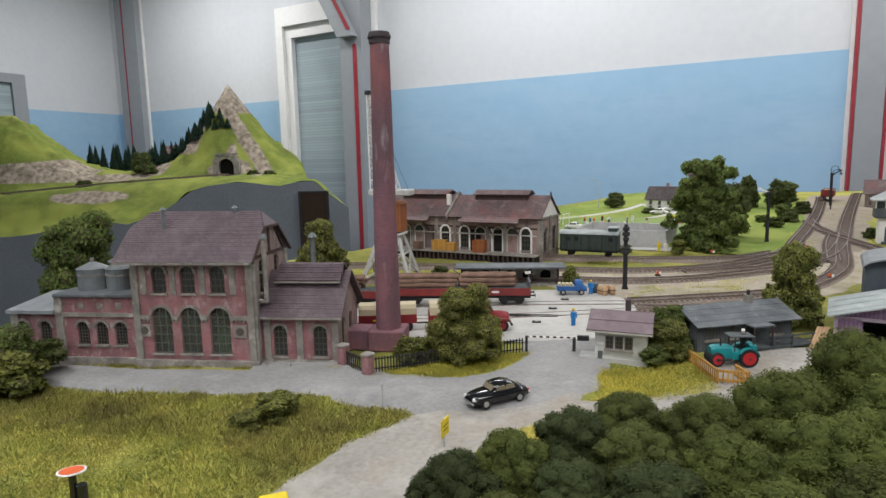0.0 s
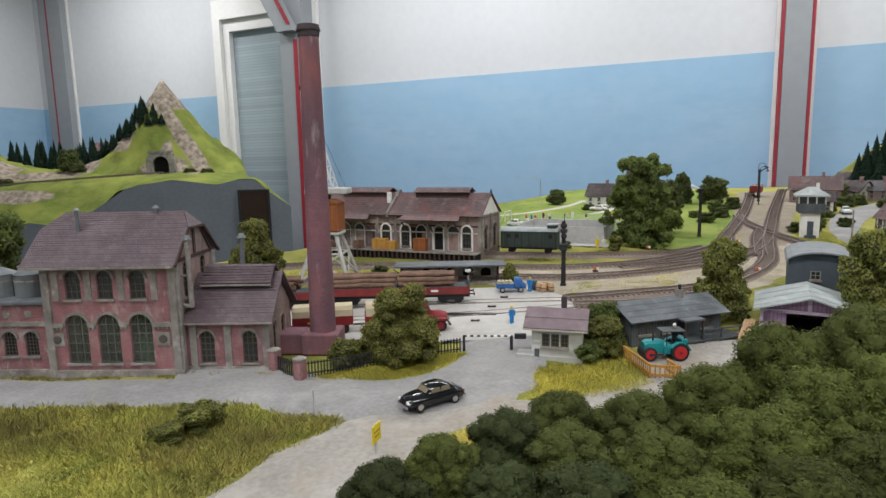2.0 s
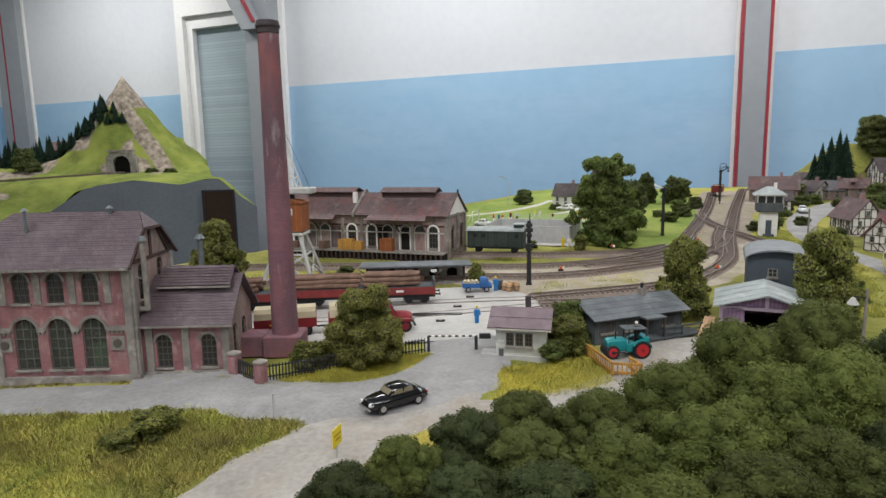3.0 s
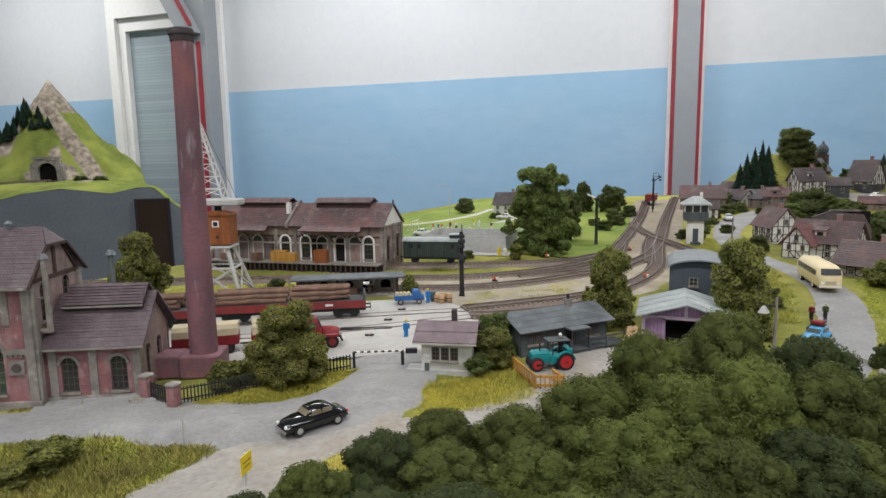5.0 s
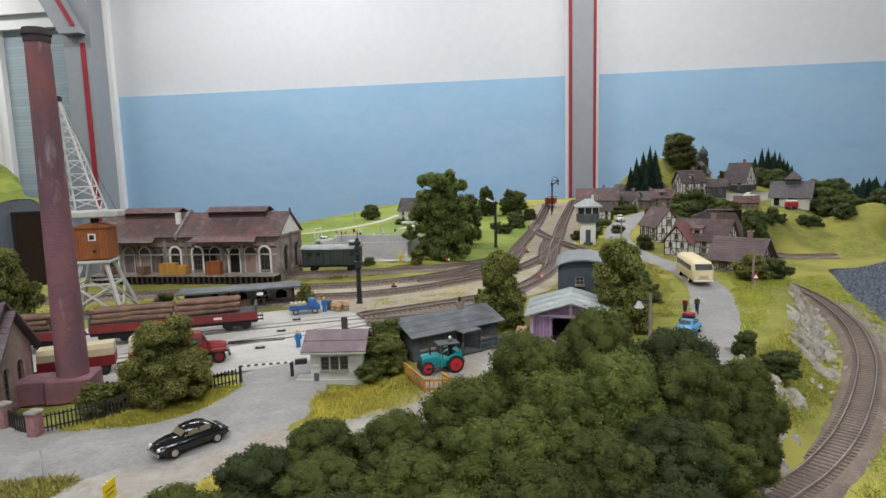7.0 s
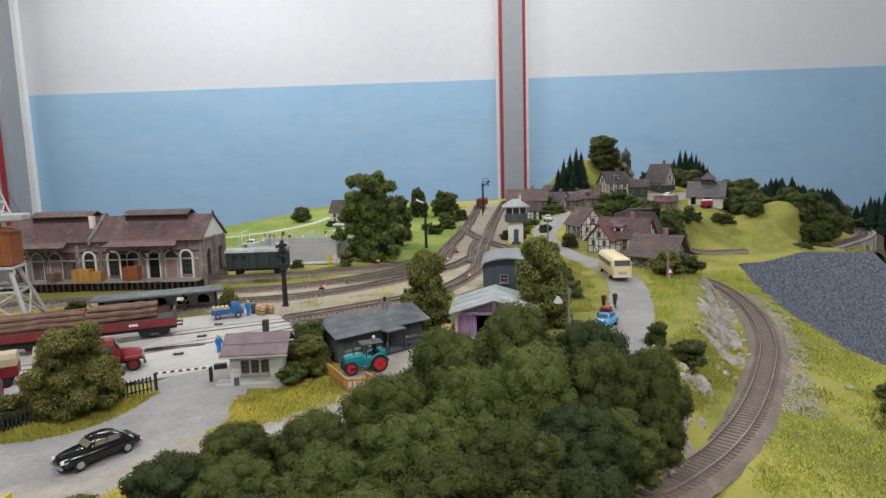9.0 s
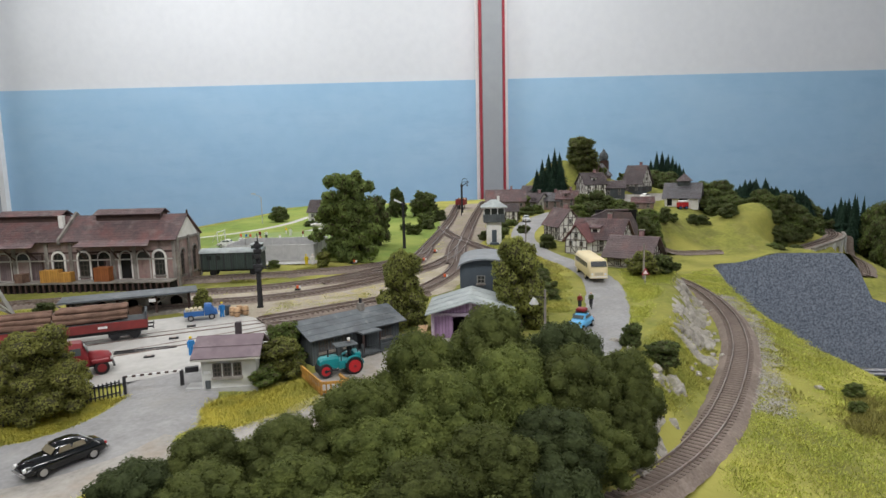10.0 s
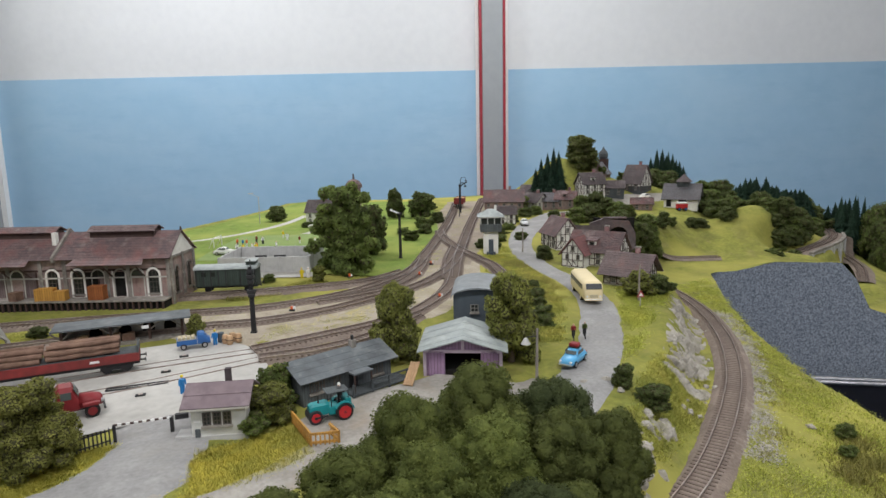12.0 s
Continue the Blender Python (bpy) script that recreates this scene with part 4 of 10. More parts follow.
def factory():
    ob = tagged(new("factory"), "pink brick factory with arched windows and violet tiled roofs", "factory")
    ob.matrix_basis = Matrix.Translation((0, 0, 0.009)) @ FACT_M
    # engine hall
    W, D, H = 12.15, 8.4, 10.5
    xs = (-9.5, -6.55, -3.55)
    holes = [arch(2.05, 4.55, x=k, z=1.15) for k in xs] + [arch(1.45, 2.6, x=k, z=7.15) for k in xs]
    part("front_wall", plate(bmesh.new(), [(-W, 0), (0, 0), (0, H), (-W, H)], holes, 0, 0.5), BRICK, ob)
    part("rear_wall", BOX(-W, 0, D - 0.5, D, 0, H), BRICK, ob)
    part("side_wall", BOX(-W, -W + 0.5, 0.5, D - 0.5, 0, H), BRICK, ob)
    gable = [(0.5, 0), (D - 0.5, 0), (D - 0.5, H), (D / 2 + 1.6, 13.0), (D / 2 - 1.6, 13.0), (0.5, H)]
    ghole = [arch(1.2, 3.2, x=k, z=6.9) for k in (2.2, 5.9)]
    bm = plate(bmesh.new(), gable, ghole, 0, 0.5)
    for v in bm.verts:
        v.co = Vector((-v.co.y, v.co.x, v.co.z))
    part("gable_wall", bm, BRICKD, ob, "brown timbered gable wall")
    # Black sheet and floor put the hall's inner shade into their colour.
    part("dark_room", BOX(-W + 0.6, -0.6, 3.5, 3.7, 0.1, H), SHADE_FILL, ob)
    part("floor_slab", BOX(-W + 0.5, -0.5, 0.5, D - 0.5, 0.02, 0.3), SHADE_FILL, ob)
    part("machine", BOX(-4.6, -2.9, 1.4, 2.6, 0.3, 3.1), mat("green_machine", (0.03, 0.20, 0.05), rough=0.5), ob, "green machine behind the window")
    for k in xs:
        window_set(ob, k, 0, 1.15, 2.05, 4.55, 3, 4, bars=mat("grey_bars", (0.13, 0.135, 0.12), rough=0.7), glass=CLEAR)
        window_set(ob, k, 0, 7.15, 1.45, 2.6, 3, 3)
    for k in (2.2, 5.9):
        window_set(ob, k, 0, 6.9, 1.2, 3.2, 2, 4, m=Matrix(((0, -1, 0, 0), (1, 0, 0, 0), (0, 0, 1, 0), (0, 0, 0, 1))), trim=False)
    for k in (-W + 0.2, -0.3):
        part("corner_pier", bevel(BOX(k - 0.36, k + 0.36, -0.25, 0.35, 0, H - 0.2), 0.05, 1), STONE, ob)
    for k in (0.2, D - 0.35):
        part("corner_pier", bevel(BOX(-0.3, 0.28, k - 0.25, k + 0.35, 0, H - 0.2), 0.05, 1), STONE, ob)
    for k in (-11.1, -8.05, -5.05, -2.0):
        part("pilaster_strip", BOX(k - 0.3, k + 0.3, -0.1, 0.05, 7.0, 9.8), STONE, ob)
    part("plinth", BOX(-W - 0.25, 0.3, -0.35, 0.1, -0.5, 0.5), STONE, ob)
    for a, b in ((-W, -10.65), (-8.4, -7.7), (-5.4, -4.7), (-2.4, 0)):
        bm = bmesh.new()
        box(bm, a, b, -0.22, 0.02, 4.55, 4.95)
        n = max(2, int((b - a) / 0.35))
        for i in range(n):
            box(bm, a + (b - a) * i / n + 0.03, a + (b - a) * (i + 0.6) / n, -0.16, 0.02, 4.3, 4.55)
        part("stone_band", bm, STONE, ob)
    for k in (-11.3, -1.5):
        part("round_vent_panel", BOX(k - 0.6, k + 0.6, -0.16, 0.05, 2.8, 4.0), STONE, ob)
        bm = bmesh.new()
        rod(bm, (k, -0.24, 3.4), (k, 0, 3.4), 0.38, n=14)
        part("round_vent", bm, BARS, ob)
    # gable timbers
    bm = bmesh.new()
    box(bm, 0.0, 0.12, 0.3, D - 0.3, 10.3, 10.6)
    box(bm, 0.0, 0.12, D / 2 - 0.2, D / 2 + 0.2, 10.6, 13.0)
    beam(bm, (0.06, 0.8, 10.6), (0.06, 2.7, 12.9), 0.25, 0.12)
    beam(bm, (0.06, D - 0.8, 10.6), (0.06, D - 2.7, 12.9), 0.25, 0.12)
    part("gable_timber", bm, TIMBER, ob)
    # half-hipped tiled roof
    e, zr, zh = 0.75, 14.6, 13.15
    x0, x1, yf, yb, ym = -W - 1.5, 0.35, -e, D + e, D / 2
    hy = 1.62
    bm = bmesh.new()
    a, b = Vector((x0, yf, H - 0.35)), Vector((x1, yf, H - 0.35))
    r0, r1 = Vector((x0 + 1.6, ym, zr)), Vector((x1 - 0.95, ym, zr))
    g0, g1 = Vector((x0, ym - hy, zh)), Vector((x1, ym - hy, zh))
    rows = 15
    nn = (b - a).cross(r0 - a).normalized()
    kk = (zh - a.z) / (zr - a.z)

    def hip(base, gg, rr):
        return lambda t: base.lerp(gg, t / kk) if t <= kk else gg.lerp(rr, (t - kk) / (1 - kk))
    courses(bm, hip(a, g0, r0), hip(b, g1, r1), nn, rows + 9, 0.15, 0.035)
    part("roof", bm, TILE, ob)
    bm = bmesh.new()
    gb0, gb1 = Vector((x0, ym + hy, zh)), Vector((x1, ym + hy, zh))
    vs = [bm.verts.new(v + Vector((0, 0, 0.12))) for v in (Vector((x1, yb, H - 0.35)), Vector((x0, yb, H - 0.35)), gb0, r0, r1, gb1)]
    bm.faces.new(vs)
    vs = [bm.verts.new(v + Vector((0, 0, 0.14))) for v in (g1, gb1, r1)]
    bm.faces.new(vs)
    vs = [bm.verts.new(v + Vector((0, 0, 0.14))) for v in (gb0, g0, r0)]
    bm.faces.new(vs)
    part("roof_rear", bm, TILE, ob)
    bm = bmesh.new()
    beam(bm, a + Vector((0, -0.1, -0.02)), b + Vector((0, -0.1, -0.02)), 0.22)
    part("gutter", bm, STONE, ob)
    bm = bmesh.new()
    beam(bm, b + Vector((0, 0, 0.0)), g1, 0.3, 0.2)
    beam(bm, g1, gb1, 0.3, 0.2)
    beam(bm, gb1, Vector((x1, yb, H - 0.3)), 0.3, 0.2)
    part("barge_board", bm, TIMBER, ob)
    for k, kk, hh in ((-9.9, 2.3, 2.3), (-3.2, 3.9, 1.2)):
        st = part("vent_pipe", CYL(k, kk, H + 2.2 if kk < 3 else 13.8, H + 2.2 + hh if kk < 3 else 13.8 + hh, 0.16), TANK, ob)
        part("cap", CYL(k, kk, (H + 2.2 + hh if kk < 3 else 13.8 + hh), (H + 2.45 + hh if kk < 3 else 14.05 + hh), 0.34, 0.12), TANK, st)
    # tall flue pipes
    fp = part("flue_pipe", CYL(0.9, 0.9, 6.1, 12.3, 0.24), STONE, ob)
    part("cap", CYL(0.9, 0.9, 12.3, 12.7, 0.42, 0.2), TANK, fp)
    bm = bmesh.new()
    rod(bm, (0.0, 0.9, 6.2), (0.9, 0.9, 6.2), 0.22)
    rod(bm, (0.0, 0.9, 9.0), (0.9, 0.9, 9.0), 0.1)
    part("pipe_elbow", bm, STONE, ob)
    fp = part("flue_pipe", CYL(3.7, 6.8, 5.0, 11.7, 0.25), TANK, ob)
    part("cap", CYL(3.7, 6.8, 11.7, 12.1, 0.5, 0.25), TANK, fp)
    # right annex
    A0, A1, AY, AD, AH = 0.02, 7.8, 1.0, 7.2, 4.9
    holes = [arch(1.35, 3.0, x=k, z=0.75) for k in (2.0, 6.0)]
    part("annex_front", plate(bmesh.new(), [(A0, 0), (A1, 0), (A1, AH), (A0, AH)], holes, AY, AY + 0.4), BRICK, ob)
    for k in (2.0, 6.0):
        window_set(ob, k, AY, 0.75, 1.35, 3.0, 3, 4, depth=0.2)
    for k in (4.0, A1 - 0.25, A0 + 0.75):
        part("annex_pier", BOX(k - 0.32, k + 0.32, AY - 0.18, AY + 0.2, 0, AH), STONE, ob)
    part("annex_plinth", BOX(A0, A1 + 0.2, AY - 0.25, AY + 0.1, -0.5, 0.4), STONE, ob)
    bm = plate(bmesh.new(), [(AY + 0.4, 0), (AY + AD, 0), (AY + AD, AH), (AY + AD / 2, 8.3), (AY + 0.4, AH)], [arch(1.2, 3.2, x=k, z=1.0) for k in (3.0, 5.6)], 0, 0.4)
    for v in bm.verts:
        v.co = Vector((A1 - v.co.y, v.co.x, v.co.z))
    part("annex_gable", bm, BRICKD, ob)
    for k in (3.0, 5.6):
        window_set(ob, k, -A1, 1.0, 1.2, 3.2, 2, 4, m=Matrix(((0, -1, 0, 0), (1, 0, 0, 0), (0, 0, 1, 0), (0, 0, 0, 1))), trim=False)
    part("annex_rear", BOX(A0, A1, AY + AD - 0.4, AY + AD, 0, AH), BRICK, ob)
    bm = bmesh.new()
    ym = AY + AD / 2
    roof_plane(bm, (A0 + 0.08, AY - 0.6, AH - 0.25), (A1 + 0.6, AY - 0.6, AH - 0.25), (A1 + 0.6, ym, 8.5), (A0 + 0.08, ym, 8.5), 18, lip=0.035)
    roof_plane(bm, (A1 + 0.6, AY + AD + 0.6, AH - 0.25), (A0 + 0.08, AY + AD + 0.6, AH - 0.25), (A0 + 0.08, ym, 8.5), (A1 + 0.6, ym, 8.5), 6)
    part("annex_roof", bm, TILE, ob)
    bm = bmesh.new()
    roof_plane(bm, (A0 + 1.0, ym - 1.8, 7.75), (A1 - 0.1, ym - 1.8, 7.75), (A1 - 0.1, ym, 9.25), (A0 + 1.0, ym, 9.25), 7)
    roof_plane(bm, (A1 - 0.1, ym + 1.8, 7.75), (A0 + 1.0, ym + 1.8, 7.75), (A0 + 1.0, ym, 9.25), (A1 - 0.1, ym, 9.25), 5)
    part("monitor_roof", bm, TILE, ob)
    bm = PRISM([(ym - 1.4, 6.8), (ym + 1.4, 6.8), (ym + 1.4, 7.95), (ym, 9.1), (ym - 1.4, 7.95)], "x", A0 + 1.3, A1 - 0.4)
    part("monitor_wall", bm, TIMBER, ob)
    bm = bmesh.new()
    beam(bm, (A0 + 0.08, AY - 0.7, AH - 0.25), (A1 + 0.6, AY - 0.7, AH - 0.25), 0.18)
    beam(bm, (A0 + 1.0, ym - 1.9, 7.7), (A1 - 0.1, ym - 1.9, 7.7), 0.16)
    part("gutter", bm, STONE, ob)
    # left boiler house with two steps
    B0, B1 = -W - 8.5, -W
    holes = [arch(1.25, 2.3, x=k, z=1.75) for k in (-18.25, -16.25, -14.2)]
    part("boiler_front", plate(bmesh.new(), [(B0, 0), (B1, 0), (B1, 6.6), (B0, 6.6)], holes, 0.45, 0.85), BRICK, ob)
    for k in (-18.25, -16.25, -14.2):
        window_set(ob, k, 0.45, 1.75, 1.25, 2.3, 4, 5, depth=0.2)
        part("vent_tile", BOX(k - 0.3, k + 0.3, 0.36, 0.5, 5.4, 6.0), STONE, ob)
    part("boiler_body", BOX(B0, B1, 1.6, 7.0, 0, 6.6), BRICK, ob)
    part("boiler_roof", bevel(BOX(B0 - 0.4, B1, 0.1, 7.4, 6.6, 6.95), 0.06, 1), FELTROOF, ob)
    part("cornice", BOX(B0 - 0.3, B1, 0.25, 0.5, 4.6, 5.0), STONE, ob)
    part("boiler_plinth", BOX(B0 - 5.4, B1, 0.2, 0.5, -0.5, 0.45), STONE, ob)
    part("boiler_pier", BOX(B0 - 0.4, B0 + 0.4, 0.25, 0.6, 0, 6.6), STONE, ob)
    C0 = B0 - 5.2
    holes = [arch(1.25, 2.3, x=k, z=1.75) for k in (-22.4, -24.9)]
    part("lean_to_front", plate(bmesh.new(), [(C0, 0), (B0, 0), (B0, 4.9), (C0, 4.9)], holes, 0.5, 0.9), BRICK, ob)
    for k in (-22.4, -24.9):
        window_set(ob, k, 0.5, 1.75, 1.25, 2.3, 4, 5, depth=0.2)
    part("lean_to_body", BOX(C0, B0, 1.7, 7.0, 0, 4.9), BRICK, ob)
    part("lean_to_pier", BOX(C0 - 0.2, C0 + 0.6, 0.3, 0.6, 0, 4.9), STONE, ob)
    bm = PRISM([(0.0, 4.9), (7.4, 5.7), (7.4, 6.0), (0.0, 5.25)], "x", C0 - 0.4, B0 - 0.42)
    part("lean_to_roof", bm, DULLSHEET, ob)
    for k, r in ((-18.5, 1.5), (-15.5, 1.35)):
        tk = part("tank", CYL(k, 3.0, 6.95, 9.1, r, n=24), TANK, ob, "round grey zinc tank", smooth=False)
        part("tank_lid", CYL(k, 3.0, 9.1, 9.7, r * 1.05, 0.3, n=24), TANK, tk)
        part("valve", CYL(k, 3.0, 9.7, 10.1, 0.2), STONE, tk)
        part("hoop", CYL(k, 3.0, 8.4, 8.55, r + 0.06, n=24), STONE, tk)
    tk = part("tank", CYL(-17.0, 5.6, 6.95, 9.4, 1.3, n=24), TANK, ob)
    part("tank_lid", CYL(-17.0, 5.6, 9.4, 10.1, 1.38, 0.3, n=24), TANK, tk)
    return ob


CLEAR = mat("thin_window_glass", (0.16, 0.17, 0.14), (0.10, 0.11, 0.09), rough=0.2, bump=0.0, spec=0.5)
CLEAR.node_tree.nodes["Principled BSDF"].inputs["Alpha"].default_value = 0.32
factory()


def chimney():
    ob = thing("factory_chimney", -5.75, 61.0, gz(-5.75, 61) - 0.1, -8, "tall dark red brick factory chimney on a stepped plinth", "chimney")
    part("plinth", bevel(BOX(-1.8, 1.8, -1.8, 1.8, 0, 2.1), 0.12, 1), CHIM, ob)
    part("side_block", bevel(BOX(-4.7, -1.85, -1.4, 1.4, 0, 2.05), 0.1, 1), CHIM, ob)
    bm = bmesh.new()
    hs = [2.1, 7, 12, 17, 22, 27, 30.2]
    rs = [1.27, 1.22, 1.16, 1.10, 1.03, 0.97, 0.93]
    rings = [[bm.verts.new((r * math.cos(math.tau * i / 28), r * math.sin(math.tau * i / 28), h)) for i in range(28)] for h, r in zip(hs, rs)]
    for lo, hi in zip(rings, rings[1:]):
        for i in range(28):
            bm.faces.new((lo[i], lo[(i + 1) % 28], hi[(i + 1) % 28], hi[i]))
    part("shaft", bm, CHIM, ob, smooth=True)
    bm = bmesh.new()
    cyl(bm, 0, 0, 30.2, 30.75, 0.99, 1.03, 28)
    cyl(bm, 0, 0, 30.75, 30.95, 1.12, 1.12, 28)
    cyl(bm, 0, 0, 30.95, 31.3, 1.06, 1.0, 28)
    part("crown", bm, CHIMTOP, ob, "soot-black chimney crown")
    return ob


chimney()

# ---- goods shed with loading platform ----


def goods_shed():
    ob = thing("goods_shed", 15.4, 100.9, 2.6, -29.2, "weathered brick goods shed with red-brown roof and raised platform", "goods shed")
    L, PZ = 33.0, 1.45
    deck = part("platform", BOX(-L, 0, 0, 2.8, PZ - 0.22, PZ), STONE, ob, "grey platform deck")
    # Block under the deck is black, its shade put into the colour.
    part("platform_base", BOX(-L, -0.2, 0.5, 2.8, -0.4, PZ - 0.22), SHADE_FILL, ob)
    post = part("platform_post", BOX(-0.12, 0.12, 0.1, 0.45, -0.4, PZ - 0.22), TIMBER, ob)
    post.matrix_basis = pose(-0.4 * CM, 0, 0)
    for i in range(1, 36):
        again(post, ob, -0.4 - i * 0.92)
    # wall with doors and arched windows
    wins = (-2.7, -14.6, -18.6, -30.2)
    lows = (-5.2, -11.4, -24.2)
    doors = (-8.1, -12.4, -22.2, -27.2)
    H = 7.8
    y0 = 2.8
    holes = [arch(1.7, 4.3, x=k, z=PZ + 0.5) for k in wins] + [[(k - 0.95, PZ + 0.05), (k + 0.95, PZ + 0.05), (k + 0.95, PZ + 4.0), (k - 0.95, PZ + 4.0)] for k in doors[:1] + doors[2:]]
    part("front_wall", plate(bmesh.new(), [(-L, -0.3), (0, -0.3), (0, H), (-L, H)], holes, y0, y0 + 0.4), BRICKD, ob)
    for k in wins:
        w = window_set(ob, k, y0, PZ + 0.5, 1.7, 4.3, 3, 4, depth=0.2, trim=False)
        bm = bmesh.new()
        o, i = arch(2.3, 4.65, x=k, z=PZ), arch(1.7, 4.3, x=k, z=PZ + 0.02)
        plate(bm, o, [i], y0 - 0.14, y0 + 0.02)
        part("arch_frame", bm, CREAMWALL, w, "pale plaster window surround")
    for k in lows:
        bm = bmesh.new()
        n = 8
        pts = [(k + 1.0 * math.cos(math.pi * i / n), PZ + 3.3 + 1.0 * math.sin(math.pi * i / n)) for i in range(n + 1)]
        prism(bm, pts, "y", y0 - 0.1, y0 + 0.02)
        part("blind_arch", bm, GLASS, ob)
    for k in lows + (-7.9, -27.2):
        bm = bmesh.new()
        plate(bm, arch(2.2, 4.55, x=k, z=PZ), [arch(1.85, 4.3, x=k, z=PZ + 0.02)], y0 - 0.12, y0 + 0.02)
        part("arch_frame", bm, PALEWALL, ob, "pale plaster door surround")
    part("lintel", BOX(-L + 0.4, -0.6, y0 - 0.16, y0 - 0.12, PZ + 3.0, PZ + 3.22), PALEWALL, ob)
    for k in doors:
        # Doors at -8.1 and -12.4 are black, open doorway shade as colour.
        d = part("door", BOX(k - 0.95, k + 0.95, y0 + (0.2 if k != -12.4 else -0.12), y0 + (0.3 if k != -12.4 else -0.02), PZ, PZ + 4.0), SHADE_FILL if k in (-8.1, -12.4) else mat("mauve_door_boards", (0.22, 0.17, 0.165), (0.13, 0.10, 0.10), kind="board", scale=120, big=20, bump=0.4), ob)
        bm = bmesh.new()
        for sx in (-1.05, 1.05):
            box(bm, k + sx - 0.12, k + sx + 0.12, y0 - 0.1, y0 + 0.02, PZ, PZ + 4.1)
        part("door_frame", bm, CREAMWALL if k == -8.1 else TIMBER, d)
    for k in (-0.3, -6.6, -10.0, -16.6, -20.4, -25.6, -28.6, -32.6):
        part("wall_pier", BOX(k - 0.28, k + 0.28, y0 - 0.18, y0 + 0.02, PZ, H - 0.2), STONE, ob)
    part("wall_band", BOX(-L, 0, y0 - 0.1, y0 + 0.01, PZ + 3.9 + 0.25, PZ + 4.35 + 0.1), TIMBER, ob)
    # gable towards the tracks
    D, R = 11.8, 11.2
    ym = y0 + (D - y0) / 2
    bm = plate(bmesh.new(), [(y0 + 0.4, -0.3), (D, -0.3), (D, H), (ym, R), (y0 + 0.4, H)], [arch(1.5, 4.2, x=k, z=1.6) for k in (5.0, 9.6)], 0, 0.4)
    for v in bm.verts:
        v.co = Vector((-v.co.y, v.co.x, v.co.z))
    part("gable_wall", bm, BRICKD, ob)
    bm = PRISM([(y0 + 0.6, H - 0.2), (D - 0.3, H - 0.2), (ym, R - 0.15)], "x", 0.0, 0.08)
    part("gable_panel", bm, CREAMWALL, ob, "pale plastered gable triangle")
    mg = Matrix(((0, -1, 0, 0), (1, 0, 0, 0), (0, 0, 1, 0), (0, 0, 0, 1)))
    for k in (5.0, 9.6):
        window_set(ob, k, 0, 1.6, 1.5, 4.2, 3, 4, m=mg, depth=0.2)
    for k in (3.2, 7.3, D - 0.3):
        part("gable_pier", BOX(-0.1, 0.22, k - 0.3, k + 0.3, -0.3, H), STONE, ob)
    part("gable_band", BOX(-0.05, 0.2, y0, D, H - 0.45, H - 0.1), STONE, ob)
    part("end_wall", BOX(-L, -L + 0.4, y0 + 0.4, D, -0.3, H), BRICKD, ob)
    part("rear_wall", BOX(-L, 0, D - 0.4, D, -0.3, H), BRICKD, ob)
    # two roofs with a fire wall between
    for a, b in ((-L - 0.3, -18.1), (-17.7, 0.35)):
        bm = bmesh.new()
        roof_plane(bm, (a, y0 - 0.7, H - 0.35), (b, y0 - 0.7, H - 0.35), (b, ym, R), (a, ym, R), 7, t=0.14, lip=0.015)
        roof_plane(bm, (b, D + 0.7, H - 0.35), (a, D + 0.7, H - 0.35), (a, ym, R), (b, ym, R), 6, t=0.14, lip=0.015)
        part("roof", bm, TILER, ob)
    for a, b in ((-29.6, -21.2), (-15.0, -3.3)):
        bm = bmesh.new()
        roof_plane(bm, (a, 0.5, H - 1.0), (b, 0.5, H - 1.0), (b - 0.5, y0 - 0.4, H - 0.2), (a + 0.5, y0 - 0.4, H - 0.2), 3, t=0.12, lip=0.015)
        part("canopy", bm, TILER, ob)
        for k in (a + 0.8, (a + b) / 2, b - 0.8):
            bm = bmesh.new()
            beam(bm, (k, y0, PZ + 3.2), (k, 0.5, H - 1.3), 0.16)
            part("canopy_brace", bm, TIMBER, ob)
    for a, b in ((-29.6, -19.6), (-13.9, -3.6)):
        part("monitor", BOX(a, b, ym - 1.3, ym + 1.3, R - 1.4, R + 0.35), TIMBER, ob)
        bm = bmesh.new()
        roof_plane(bm, (a - 0.3, ym - 1.7, R + 0.15), (b + 0.3, ym - 1.7, R + 0.15), (b + 0.3, ym, R + 0.95), (a - 0.3, ym, R + 0.95), 3, t=0.12, lip=0.04)
        roof_plane(bm, (b + 0.3, ym + 1.7, R + 0.15), (a - 0.3, ym + 1.7, R + 0.15), (a - 0.3, ym, R + 0.95), (b + 0.3, ym, R + 0.95), 3, t=0.12, lip=0.04)
        part("monitor_roof", bm, TILER, ob)
    bm = PRISM([(y0 - 0.9, H - 0.6), (y0 - 0.9, H + 0.2), (ym, R + 0.75), (D + 0.6, H + 0.2), (D + 0.6, H - 0.6)], "x", -18.1, -17.7)
    part("fire_wall", bm, STONE, ob)
    part("roof_chimney", BOX(-19.3, -18.6, ym - 2.6, ym - 1.9, R - 1.9, R + 0.3), CREAMWALL, ob)
    part("vent_pipe", CYL(-31.2, y0 + 1.5, H + 0.3, H + 2.0, 0.2), DARK, ob)
    bm = bmesh.new()
    for k in (-L, 0.2):
        cyl(bm, k, ym, R + 0.1, R + 0.7, 0.2, 0.12, 8)
    part("ridge_finial", bm, TIMBER, ob)
    return ob


goods_shed()
DEPOT_M = pose(15.4 * CM, 100.9 * CM, 2.6 * CM, 0, 0, -29.2)


